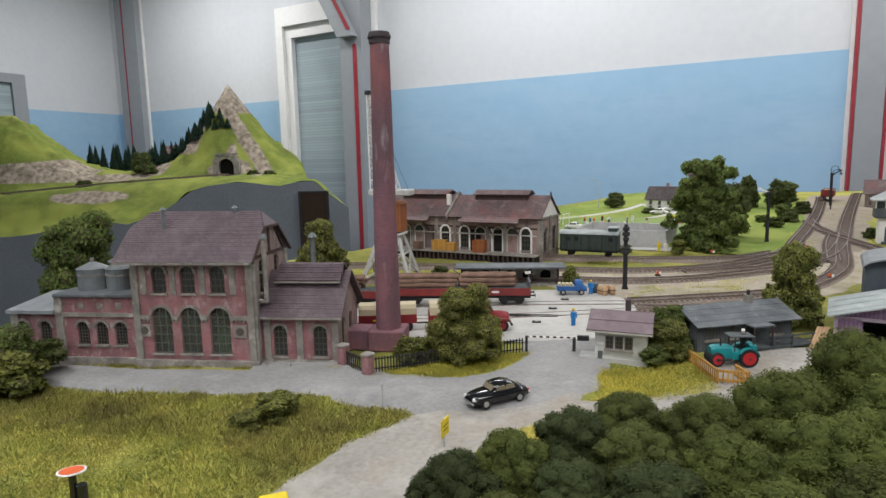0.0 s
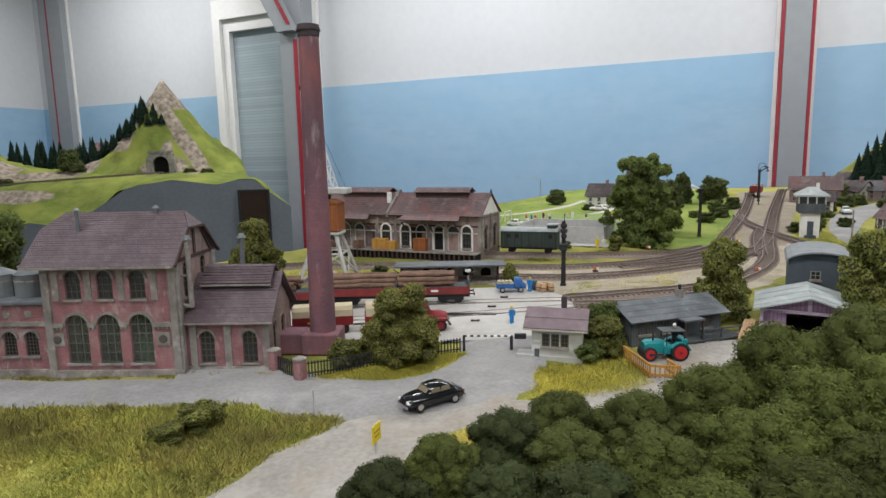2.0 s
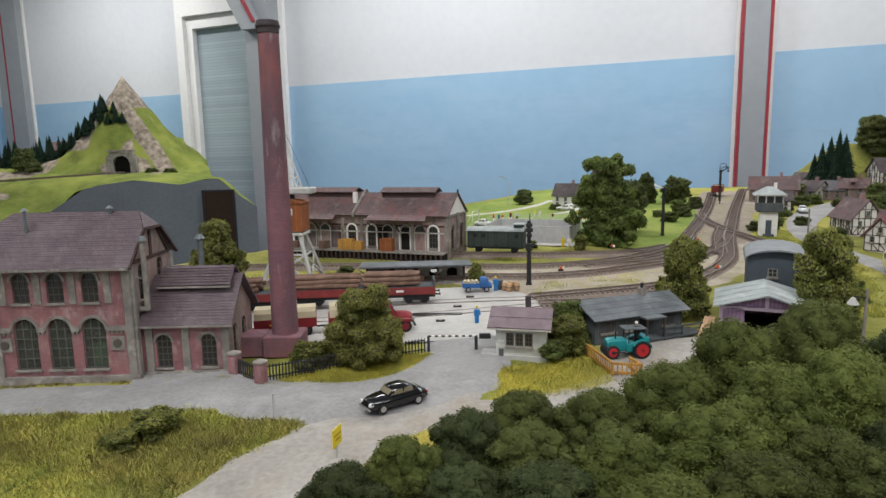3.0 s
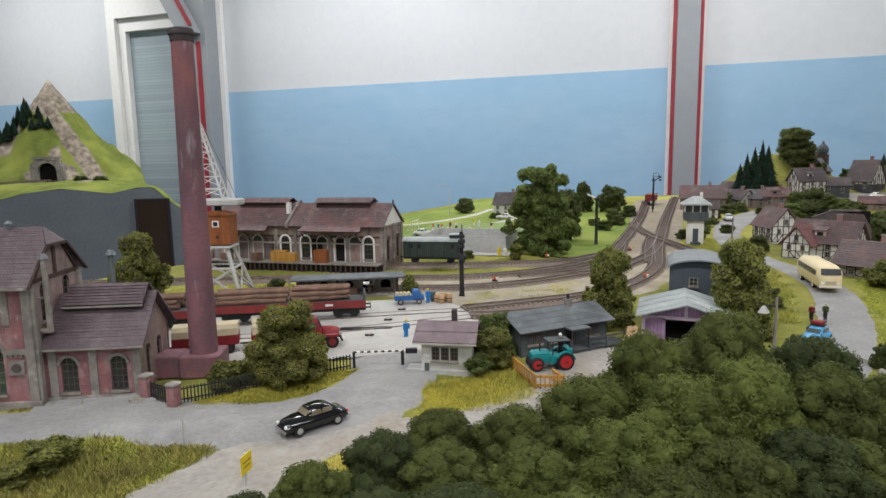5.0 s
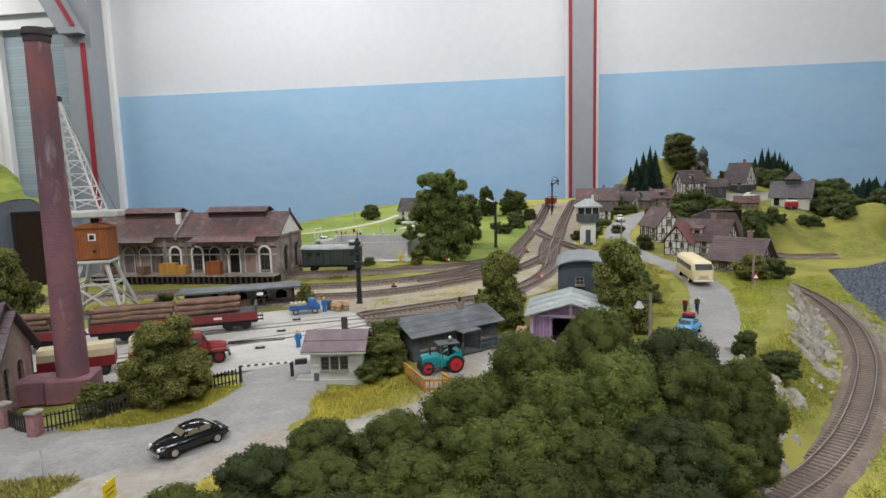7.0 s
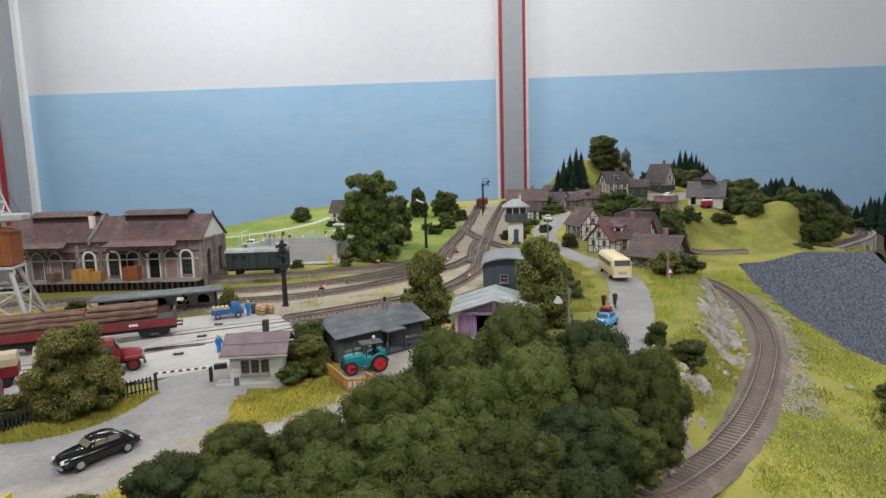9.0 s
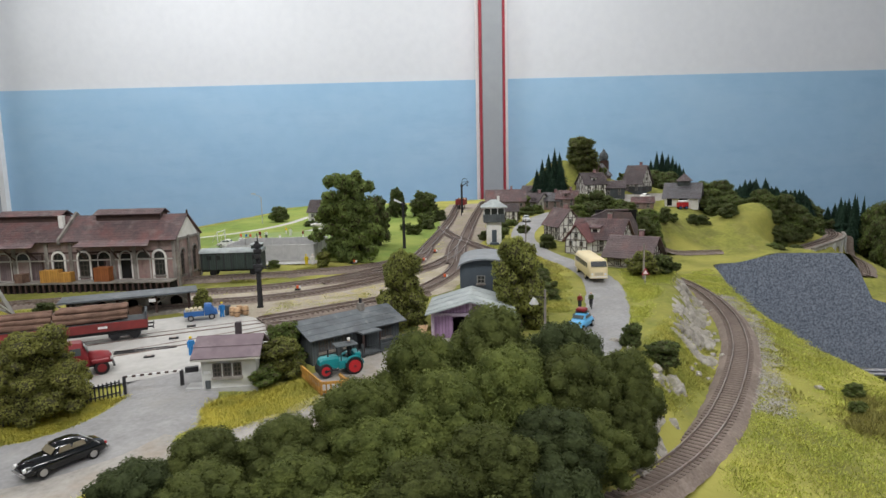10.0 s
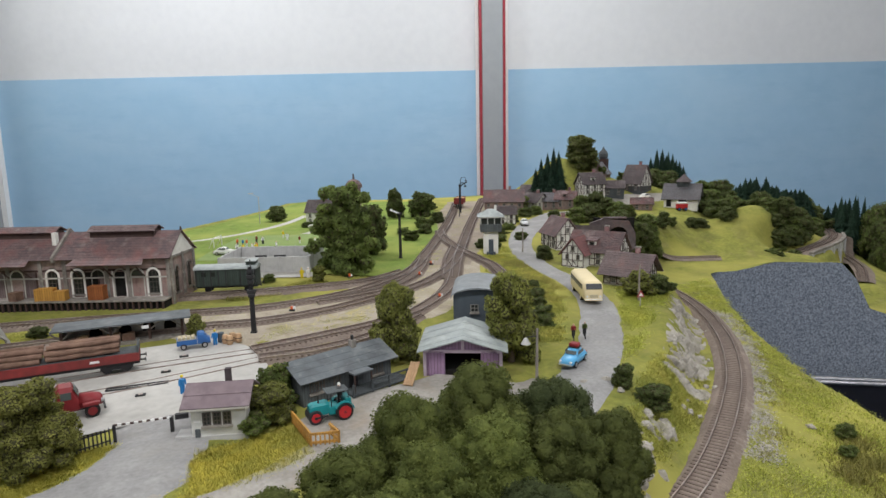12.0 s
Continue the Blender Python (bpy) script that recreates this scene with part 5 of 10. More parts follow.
def crate(x, y, z, rz, w, d, h, material, label, group="goods crates", m=None):
    ob = tagged(new("crate"), label, "crate", group)
    ob.matrix_basis = (m or Matrix.Identity(4)) @ pose(x * CM, y * CM, z * CM, 0, 0, rz)
    part("body", BOX(-w / 2, w / 2, -d / 2, d / 2, 0.05, h), material, ob)
    for k in (0.12, h - 0.18):
        part("band", BOX(-w / 2 - 0.04, w / 2 + 0.04, -d / 2 - 0.04, d / 2 + 0.04, k - 0.1, k + 0.1), material, ob)
    for sx in (-1, 1):
        part("corner_lath", BOX(sx * w / 2 - 0.09, sx * w / 2 + 0.09, -d / 2 - 0.07, -d / 2, 0.05, h), material, ob)
    return ob


for x, w, h, mt, lb in ((-18.9, 2.6, 1.9, YELLOWC, "large yellow wooden crate on the platform"), (-16.7, 1.9, 1.5, YELLOWC, "small yellow-brown crate on the platform"), (-10.8, 2.2, 2.2, ORANGEW, "orange-brown slatted crate on the platform"), (-23.6, 1.2, 1.4, LOG, "dark brown crate on the platform"), (-29.6, 1.3, 1.2, LOG, "dark brown crate on the platform")):
    crate(x, 1.2, 1.45, random.uniform(-8, 8), w, 1.4, h, mt, lb, m=DEPOT_M)


def loading_shelter():
    ob = put("loading_shelter", 16.6, 85.3, -5, "open loading shelter with grey flat roof and timber braces", "shelter")
    part("deck", BOX(-14.2, 0, 0, 3.6, -0.4, 0.14), STONE, ob)
    part("rear_wall", plate(bmesh.new(), [(-14.2, 0.1), (0, 0.1), (0, 3.3), (-14.2, 3.3)], [arch(1.5, 2.0, x=k, z=0.16) for k in (-1.8, -4.4, -7.2, -10.6)], 3.0, 3.3), PALEWALL, ob)
    # Black sheet behind the arches stands in for their shade.
    part("dark_rear", BOX(-14.2, 0, 3.32, 3.4, 0.1, 3.3), SHADE_FILL, ob)
    bm = PRISM([(-0.9, 3.2), (3.7, 3.15), (3.7, 3.4), (-0.9, 3.45)], "x", -15.0, 0.8)
    part("roof", bm, FELTROOF, ob)
    for k in (-14.0, -8.6, -4.2, -0.3):
        p = part("post", BOX(k - 0.16, k + 0.16, 0.1, 0.42, 0.1, 3.2), TIMBER, ob)
        bm = bmesh.new()
        beam(bm, (k, 0.26, 1.6), (k - 1.2, 0.26, 2.8), 0.18)
        if k < -1:
            beam(bm, (k, 0.26, 1.6), (k + 1.2, 0.26, 2.8), 0.18)
        part("brace", bm, STONE, p)
    part("sign", BOX(-5.0, -4.2, -0.95, -0.85, 2.3, 2.8), WHITE, ob, "small white notice board")
    ob.matrix_basis = ob.matrix_basis @ Matrix.Diagonal((1, 1, 0.78, 1))
    part("end_wall", BOX(-14.2, -13.9, 0.5, 3.0, 0.1, 3.15), PALEWALL, ob)
    for i in range(9):
        crate(16.6 - 13 + i * 0.85 + random.uniform(-0.2, 0.2), 87.0 + random.uniform(-0.5, 0.5), gz(10, 87) + 0.14, random.uniform(-20, 20), 0.8, 0.8, random.uniform(0.6, 1.3), random.choice((LOG, WOOD)), "stacked brown box in the shelter")
    return ob


loading_shelter()


def crane():
    ob = put("gantry_crane", -7.7, 91.6, -12, "white lattice crane with an orange wooden cabin on a steel gantry", "crane")
    legs = [(-4.2, -3.4), (3.6, -3.4), (3.6, 3.4), (-4.2, 3.4)]
    for x, y in legs:
        bm = bmesh.new()
        beam(bm, (x, y, -0.2), (x * 0.35, y * 0.35, 7.6), 0.42)
        lg = part("leg", bm, PALESTEEL, ob)
    for (ax, ay), (bx, by) in zip(legs, legs[1:] + legs[:1]):
        bm = bmesh.new()
        beam(bm, (ax * 0.97, ay * 0.97, 0.6), (bx * 0.62, by * 0.62, 4.6), 0.22)
        beam(bm, (bx * 0.97, by * 0.97, 0.6), (ax * 0.62, ay * 0.62, 4.6), 0.22)
        beam(bm, (ax * 0.62, ay * 0.62, 4.6), (bx * 0.62, by * 0.62, 4.6), 0.25)
        part("cross_brace", bm, PALESTEEL, ob)
    part("gantry_top", bevel(BOX(-2.0, 2.0, -1.8, 1.8, 7.3, 7.7), 0.08, 1), PALESTEEL, ob)
    cab = part("cabin", BOX(-2.0, 1.95, -1.8, 1.8, 7.9, 12.0), ORANGEW, ob, "orange-brown boarded cabin")
    bm = bmesh.new()
    n = 8
    pts = [(2.15 * math.cos(math.pi * i / n), 11.9 + 0.6 * math.sin(math.pi * i / n)) for i in range(n + 1)]
    prism(bm, pts, "y", -1.95, 1.95)
    part("cabin_roof", bm, ORANGEW, cab)
    part("window_frame", BOX(-0.3, 0.6, -1.9, -1.78, 10.3, 11.2), WHITE, cab)
    part("window_pane", BOX(-0.14, 0.44, -1.93, -1.88, 10.45, 11.05), GLASS, cab)
    part("hatch", BOX(0.1, 0.5, -1.88, -1.78, 8.8, 9.1), DARK, cab)
    part("slewing_post", CYL(0, 0, 12.1, 13.2, 0.5), DARK, ob)
    part("counterweight_deck", bevel(BOX(-3.0, 3.3, -1.6, 1.6, 13.2, 14.1), 0.15, 1), PALESTEEL, ob)
    # lattice jib
    foot = [Vector(v) for v in ((-2.7, -1.3, 14.1), (1.2, -1.3, 14.1), (1.2, 1.3, 14.1), (-2.7, 1.3, 14.1))]
    tip = [Vector(v) for v in ((-3.3, 0.2, 28.2), (-2.9, 0.2, 28.2), (-2.9, 0.5, 28.2), (-3.3, 0.5, 28.2))]
    bm = bmesh.new()
    for a, b in zip(foot, tip):
        beam(bm, a, b, 0.2)
    cuts = [0, 0.1, 0.22, 0.34, 0.46, 0.57, 0.67, 0.76, 0.84, 0.91, 0.97]
    for i, t in enumerate(cuts):
        ring = [a.lerp(b, t) for a, b in zip(foot, tip)]
        for a, b in zip(ring, ring[1:] + ring[:1]):
            beam(bm, a, b, 0.13)
        if i + 1 < len(cuts):
            nxt = [a.lerp(b, cuts[i + 1]) for a, b in zip(foot, tip)]
            for k in range(4):
                beam(bm, ring[k], nxt[(k + 1) % 4], 0.1)
    part("jib", bm, mat("white_steel", (0.72, 0.72, 0.70), rough=0.6), ob, "white lattice jib")
    part("jib_head", BOX(-3.5, -2.7, -0.05, 0.75, 28.1, 28.7), DARK, ob)
    bm = bmesh.new()
    rod(bm, (-3.1, 0.35, 28.2), (2.8, 0, 14.0), 0.03, n=5)
    part("cable", bm, DARK, ob)
    return ob


crane()

# ---- vehicles ----


def wheel(parent, x, y, r, w, rim=SILVER, spokes=False):
    """A wheel on a cross axis (y)."""
    bm = bmesh.new()
    rod(bm, (x, y - w / 2, r), (x, y + w / 2, r), r, n=18)
    ob = part("wheel", bm, RUBBER, parent)
    bm = bmesh.new()
    s = -1 if y < 0 else 1
    rod(bm, (x, y, r), (x, y + s * (w / 2 + 0.03), r), r * 0.62, n=14)
    part("rim", bm, rim, ob)
    return ob


def loft(bm, rings):
    """Join rings of equal counts into a closed skin."""
    vr = [[bm.verts.new(p) for p in ring] for ring in rings]
    n = len(vr[0])
    for a, b in zip(vr, vr[1:]):
        for i in range(n):
            bm.faces.new((a[i], a[(i + 1) % n], b[(i + 1) % n], b[i]))
    bm.faces.new(vr[0][::-1])
    bm.faces.new(vr[-1])
    bmesh.ops.recalc_face_normals(bm, faces=bm.faces[:])
    return bm


def round_ring(x, w, z0, z1, r=0.3, tuck=0.0):
    """A rounded cross section at x, w wide, from z0 to z1."""
    h = w / 2
    pts = [(-h + r * 0.6, z0), (h - r * 0.6, z0), (h, z0 + r * 0.6), (h, (z0 + z1) / 2), (h - tuck, z1 - r), (h - tuck - r, z1), (-h + tuck + r, z1), (-h + tuck, z1 - r), (-h, (z0 + z1) / 2), (-h, z0 + r * 0.6)]
    return [(x, y, z) for y, z in pts]


def motor_car(name, x, y, rz, body, label, L=5.0, W=1.95, luggage=False, glass=None):
    """A rounded saloon; its front looks along +x."""
    ob = put(name, x, y, rz, label, "car", dz=0.14)
    k = L / 5.0
    prof = [(-2.5, 1.5, 0.35, 0.75), (-2.3, 1.75, 0.3, 0.98), (-1.7, 1.9, 0.28, 1.12), (-0.8, 1.95, 0.27, 1.16), (0.6, 1.95, 0.27, 1.15), (1.3, 1.9, 0.28, 1.12), (2.0, 1.75, 0.3, 1.02), (2.35, 1.55, 0.33, 0.9), (2.5, 1.3, 0.38, 0.75)]
    bm = loft(bmesh.new(), [round_ring(a * k, w * W / 1.95, z0, z1, 0.26) for a, w, z0, z1 in prof])
    part("body", bm, body, ob, smooth=True)
    cab = [(-1.75, 1.45, 1.0, 1.15, 0.1), (-1.25, 1.55, 1.0, 1.52, 0.16), (-0.6, 1.6, 1.0, 1.72, 0.18), (0.1, 1.6, 1.0, 1.72, 0.18), (0.45, 1.56, 1.0, 1.56, 0.16), (0.95, 1.5, 1.0, 1.14, 0.1)]
    bm = loft(bmesh.new(), [round_ring(a * k, w * W / 1.95, z0, z1, 0.12, t) for a, w, z0, z1, t in cab])
    part("roof", bm, body, ob, smooth=True)
    g = glass or mat("car_glass", (0.10, 0.12, 0.12), rough=0.1, bump=0, spec=0.6)
    for sx in (-1, 1):
        for a, b in ((-1.15, -0.4), (-0.3, 0.4)):
            bm = bmesh.new()
            pts = [(a * k, 1.2), (b * k + 0.12, 1.2), (b * k, 1.55), (a * k + 0.1, 1.55)]
            h = W * 0.41
            prism(bm, pts, "y", sx * h * 0.99, sx * (h * 0.99 + 0.03))
            part("side_window", bm, g, ob)
    bm = bmesh.new()
    box(bm, -0.02, 0.02, -W * 0.32, W * 0.32, -0.22, 0.22, Matrix.Translation((0.74 * k, 0, 1.38)) @ Matrix.Rotation(radians(-46), 4, "Y"))
    part("windscreen", bm, g, ob)
    bm = bmesh.new()
    box(bm, -0.02, 0.02, -W * 0.28, W * 0.28, -0.2, 0.2, Matrix.Translation((-1.54 * k, 0, 1.37)) @ Matrix.Rotation(radians(52), 4, "Y"))
    part("rear_window", bm, mat("bright_glass", (0.5, 0.52, 0.5), rough=0.15, bump=0), ob)
    for a in (-1.5, 1.5):
        for sx in (-1, 1):
            wheel(ob, a * k, sx * W * 0.44, 0.37, 0.22)
    for a in (-2.53, 2.53):
        part("bumper", bevel(BOX(a * k - 0.06, a * k + 0.06, -W * 0.42, W * 0.42, 0.38, 0.56), 0.03, 1), SILVER, ob)
    for sx in (-1, 1):
        bm = bmesh.new()
        rod(bm, (2.35 * k, sx * W * 0.33, 0.78), (2.5 * k, sx * W * 0.33, 0.78), 0.13, n=10)
        part("headlight", bm, WHITE, ob)
        part("tail_light", BOX(-2.48 * k, -2.38 * k, sx * W * 0.36 - 0.07, sx * W * 0.36 + 0.07, 0.7, 0.85), WHEELRED, ob)
    if luggage:
        part("roof_rack", BOX(-1.0, 0.2, -0.6, 0.6, 1.74, 1.8), DARK, ob)
        part("luggage", bevel(BOX(-0.9, 0.1, -0.55, 0.5, 1.8, 2.2), 0.1, 1), TRUCKRED, ob, "red bag on the roof rack")
    return ob


motor_car("saloon_car", 4.0, 45.9, 207, BLACK, "black glossy old saloon car on the sandy road", L=5.1, W=2.0, glass=mat("cream_car_glass", (0.22, 0.19, 0.13), rough=0.15, bump=0))
motor_car("estate_car", 52.6, 50.4, -152, SKYBLUE, "sky blue car with a red bag on its roof", L=4.6, W=1.8, luggage=True)
motor_car("parked_car", 106.5, 133.0, -120, mat("silver_grey_enamel", (0.6, 0.62, 0.64), rough=0.3, bump=0), "silver grey car on the village road", L=4.8)
motor_car("parked_car", 61, 171, 150, CREAMWALL, "cream car parked by the sports field", L=4.8)
motor_car("parked_car", 158.5, 139.8, 10, CREAMWALL, "cream white car in front of the timbered house", L=4.8)
motor_car("parked_car", 30.5, 139.5, -30, mat("white_enamel", (0.75, 0.75, 0.72), rough=0.3, bump=0), "white van-like car behind the concrete wall", L=4.6)
motor_car("parked_car", 66, 176, 160, mat("white_enamel", (0.75, 0.75, 0.72), rough=0.3, bump=0), "white car beside the far white house", L=4.6)


def bus():
    x, y = 72.4, 70.6
    ob = put("bus", x, y, -120, "ivory coloured old bus on the village road", "bus", dz=0.16)
    L, W, H = 11.2, 2.85, 3.3
    rings = [(-L / 2, 2.3, 0.9, 2.5), (-L / 2 + 0.3, 2.7, 0.55, 3.05), (-L / 2 + 1.0, W, 0.5, H), (L / 2 - 1.1, W, 0.5, H), (L / 2 - 0.35, 2.75, 0.5, 3.12), (L / 2, 2.45, 0.6, 2.3)]
    part("body", loft(bmesh.new(), [round_ring(a, w, z0, z1, 0.42, 0.06) for a, w, z0, z1 in rings]), IVORY, ob, smooth=True)
    g = mat("bus_glass", (0.045, 0.05, 0.055), rough=0.3, bump=0, spec=0.25)
    for sx in (-1, 1):
        for i in range(8):
            a = -L / 2 + 1.0 + i * 1.12
            part("side_window", BOX(a, a + 0.92, sx * (W / 2 - 0.03) - 0.03, sx * (W / 2 - 0.03) + 0.03, 1.85, 2.6), g, ob)
    bm = bmesh.new()
    box(bm, -0.05, 0.05, -1.12, 1.12, -0.4, 0.4, Matrix.Translation((L / 2 - 0.1, 0, 2.62)) @ Matrix.Rotation(radians(-23), 4, "Y"))
    part("windscreen", bm, g, ob)
    part("rear_window", BOX(-L / 2 + 0.02, -L / 2 + 0.1, -0.9, 0.9, 1.9, 2.5), g, ob)
    part("bumper", BOX(L / 2 - 0.12, L / 2 + 0.1, -1.25, 1.25, 0.6, 0.82), WHITE, ob)
    part("grille", BOX(L / 2 - 0.12, L / 2 + 0.03, -0.6, 0.6, 0.95, 1.4), CANVAS, ob)
    for sx in (-1, 1):
        bm = bmesh.new()
        rod(bm, (L / 2 - 0.2, sx * 0.95, 1.15), (L / 2 + 0.03, sx * 0.95, 1.15), 0.17, n=10)
        part("headlight", bm, WHITE, ob)
    for a in (-L / 2 + 2.6, L / 2 - 2.6):
        for sx in (-1, 1):
            wheel(ob, a, sx * 1.2, 0.55, 0.4, IVORY)
    part("front_bumper", bevel(BOX(L / 2 - 0.3, L / 2 + 0.12, -1.3, 1.3, 0.5, 0.75), 0.08, 1), IVORY, ob)
    return ob


bus()


def tractor():
    ob = put("road_roller", 25.3, 51.9, 178, "teal road roller tractor with bright red wheels and dark canopy", "tractor", dz=0.1)
    # front looks along +x of the thing
    bm = loft(bmesh.new(), [round_ring(a, w, z0, z1, 0.25, 0.05) for a, w, z0, z1 in ((0.2, 1.35, 0.9, 2.05), (0.5, 1.4, 0.75, 2.15), (2.0, 1.35, 0.8, 2.1), (2.3, 1.2, 0.95, 1.95))])
    part("bonnet", bm, TEAL, ob)
    part("body", bevel(BOX(-1.9, 0.3, -0.85, 0.85, 0.7, 1.6), 0.15, 2), TEAL, ob)
    part("driver_guard", bevel(BOX(-2.2, -1.5, -0.95, 0.95, 1.0, 2.3), 0.15, 2), TEAL, ob)
    bm = bmesh.new()
    for x in (-1.9, 0.0):
        for y in (-0.75, 0.75):
            beam(bm, (x, y, 1.6), (x, y, 3.1), 0.08)
    part("canopy_post", bm, DARK, ob)
    part("canopy", bevel(BOX(-2.0, 0.5, -0.9, 0.9, 3.1, 3.24), 0.06, 1), GREYWOOD, ob, "dark flat canopy")
    part("seat", bevel(BOX(-1.4, -0.8, -0.4, 0.4, 1.6, 2.0), 0.08, 1), BLACK, ob)
    part("exhaust", CYL(1.3, 0.3, 2.1, 3.0, 0.09), DARK, ob)
    for y in (-1.0, 1.0):
        s = -1 if y < 0 else 1
        bm = bmesh.new()
        rod(bm, (-1.35, y - 0.25, 0.95), (-1.35, y + 0.25, 0.95), 0.95, n=28)
        w = part("drive_wheel", bevel(bm, 0.06, 1), RUBBER, ob, "black tyred wheel with bright red disc")
        bm = bmesh.new()
        rod(bm, (-1.35, y, 0.95), (-1.35, y + s * 0.28, 0.95), 0.74, 0.68, n=24)
        part("wheel_disc", bm, WHEELRED, w, "bright red steel disc")
        bm = bmesh.new()
        rod(bm, (-1.35, y, 0.95), (-1.35, y + s * 0.36, 0.95), 0.16, n=12)
        part("hub", bm, TRUCKRED, w)
        arc = [math.pi * (0.05 + 0.8 * k / 12) for k in range(13)]
        ring = [(-1.35 - 1.10 * math.cos(a), 0.95 + 1.10 * math.sin(a)) for a in arc] + [(-1.35 - 1.02 * math.cos(a), 0.95 + 1.02 * math.sin(a)) for a in arc[::-1]]
        part("mudguard", PRISM(ring, "y", y - 0.25, y + 0.25), TEAL, ob)
    bm = bmesh.new()
    rod(bm, (1.75, -0.95, 0.76), (1.75, 0.95, 0.76), 0.76, n=28)
    w = part("roller_drum", bevel(bm, 0.05, 1), DARK, ob, "dark steel roller drum with red ends")
    for s in (-1, 1):
        bm = bmesh.new()
        rod(bm, (1.75, s * 0.9, 0.76), (1.75, s * 0.98, 0.76), 0.5, n=24)
        part("drum_end", bm, WHEELRED, w, "red drum end")
        bm = bmesh.new()
        rod(bm, (1.75, s * 0.95, 0.76), (1.75, s * 1.04, 0.76), 0.18, n=12)
        part("hub", bm, DARK, w)
    bm = bmesh.new()
    for s in (-1, 1):
        beam(bm, (0.4, s * 1.02, 0.8), (1.8, s * 1.02, 0.78), 0.1, 0.16)
    part("drum_fork", bm, DARK, ob)
    ob.matrix_basis = ob.matrix_basis @ Matrix.Scale(0.84, 4)
    return ob


tractor()


def truck(x, y, rz):
    ob = put("lorry", x, y, rz, "dark red bonneted lorry with a cream canvas load", "lorry", dz=0.14)
    part("chassis", BOX(-4.4, 3.0, -0.45, 0.45, 0.6, 0.85), DARK, ob)
    part("load_bed", BOX(-4.6, -0.2, -1.25, 1.25, 0.95, 1.9), TRUCKRED, ob)
    bm = PRISM([(-1.2, 1.9), (1.2, 1.9), (1.15, 2.6), (0.8, 2.95), (-0.8, 2.95), (-1.15, 2.6)], "x", -4.5, -0.3)
    part("canvas", bm, CANVAS, ob, "cream canvas cover")
    part("cab", loft(bmesh.new(), [round_ring(a, 2.2, 0.75, z1, 0.35, 0.08) for a, z1 in ((0.0, 2.6), (0.3, 2.85), (1.2, 2.8), (1.6, 1.9))]), TRUCKRED, ob, smooth=False)
    part("bonnet", loft(bmesh.new(), [round_ring(a, w, 0.75, z1, 0.35, 0.1) for a, w, z1 in ((1.5, 1.5, 1.85), (2.6, 1.35, 1.8), (3.2, 1.2, 1.65), (3.35, 1.0, 1.4))]), TRUCKRED, ob, smooth=True)
    g = mat("car_glass", (0.10, 0.12, 0.12))
    bm = bmesh.new()
    box(bm, -0.03, 0.03, -0.85, 0.85, -0.35, 0.35, Matrix.Translation((1.48, 0, 2.3)) @ Matrix.Rotation(radians(-25), 4, "Y"))
    part("windscreen", bm, g, ob)
    for s in (-1, 1):
        part("side_window", BOX(0.35, 1.1, s * 1.1 - 0.03, s * 1.1 + 0.03, 1.9, 2.5), g, ob)
        part("mudguard", bevel(BOX(1.8, 3.1, s * 0.95 - 0.28, s * 0.95 + 0.28, 1.0, 1.3), 0.12, 2), TRUCKRED, ob)
        wheel(ob, 2.5, s * 1.0, 0.58, 0.35, TRUCKRED)
        wheel(ob, -3.2, s * 1.0, 0.58, 0.5, TRUCKRED)
        bm = bmesh.new()
        rod(bm, (3.2, s * 0.65, 1.2), (3.42, s * 0.65, 1.2), 0.16, n=10)
        part("headlight", bm, SILVER, ob)
    part("bumper", BOX(3.35, 3.5, -1.1, 1.1, 0.55, 0.75), DARK, ob)
    ob.matrix_basis = ob.matrix_basis @ Matrix.Scale(1.12, 4)
    return ob


truck(3.4, 65.0, 4)


def trailer(x, y, rz):
    ob = put("trailer", x, y, rz, "dark red trailer with cream canvas roof in the yard", "trailer", "lorry trailers", dz=0.14)
    part("body", BOX(-3.2, 3.2, -1.25, 1.25, 0.95, 1.95), TRUCKRED, ob)
    bm = PRISM([(-1.25, 1.95), (1.25, 1.95), (1.2, 2.6), (0.85, 3.0), (-0.85, 3.0), (-1.2, 2.6)], "x", -3.15, 3.15)
    part("canvas", bm, CANVAS, ob, "cream canvas cover")
    part("yellow_stripe", BOX(-1.6, 0.4, -1.29, -1.24, 1.3, 1.45), YELLOW, ob)
    part("drawbar", BOX(3.2, 5.2, -0.12, 0.12, 0.6, 0.75), DARK, ob)
    for a in (-2.2, 2.2):
        for s in (-1, 1):
            wheel(ob, a, s * 1.0, 0.55, 0.4, DARK)
    return ob


trailer(-6.3, 66.4, 3)
trailer(-14.2, 66.9, 4)


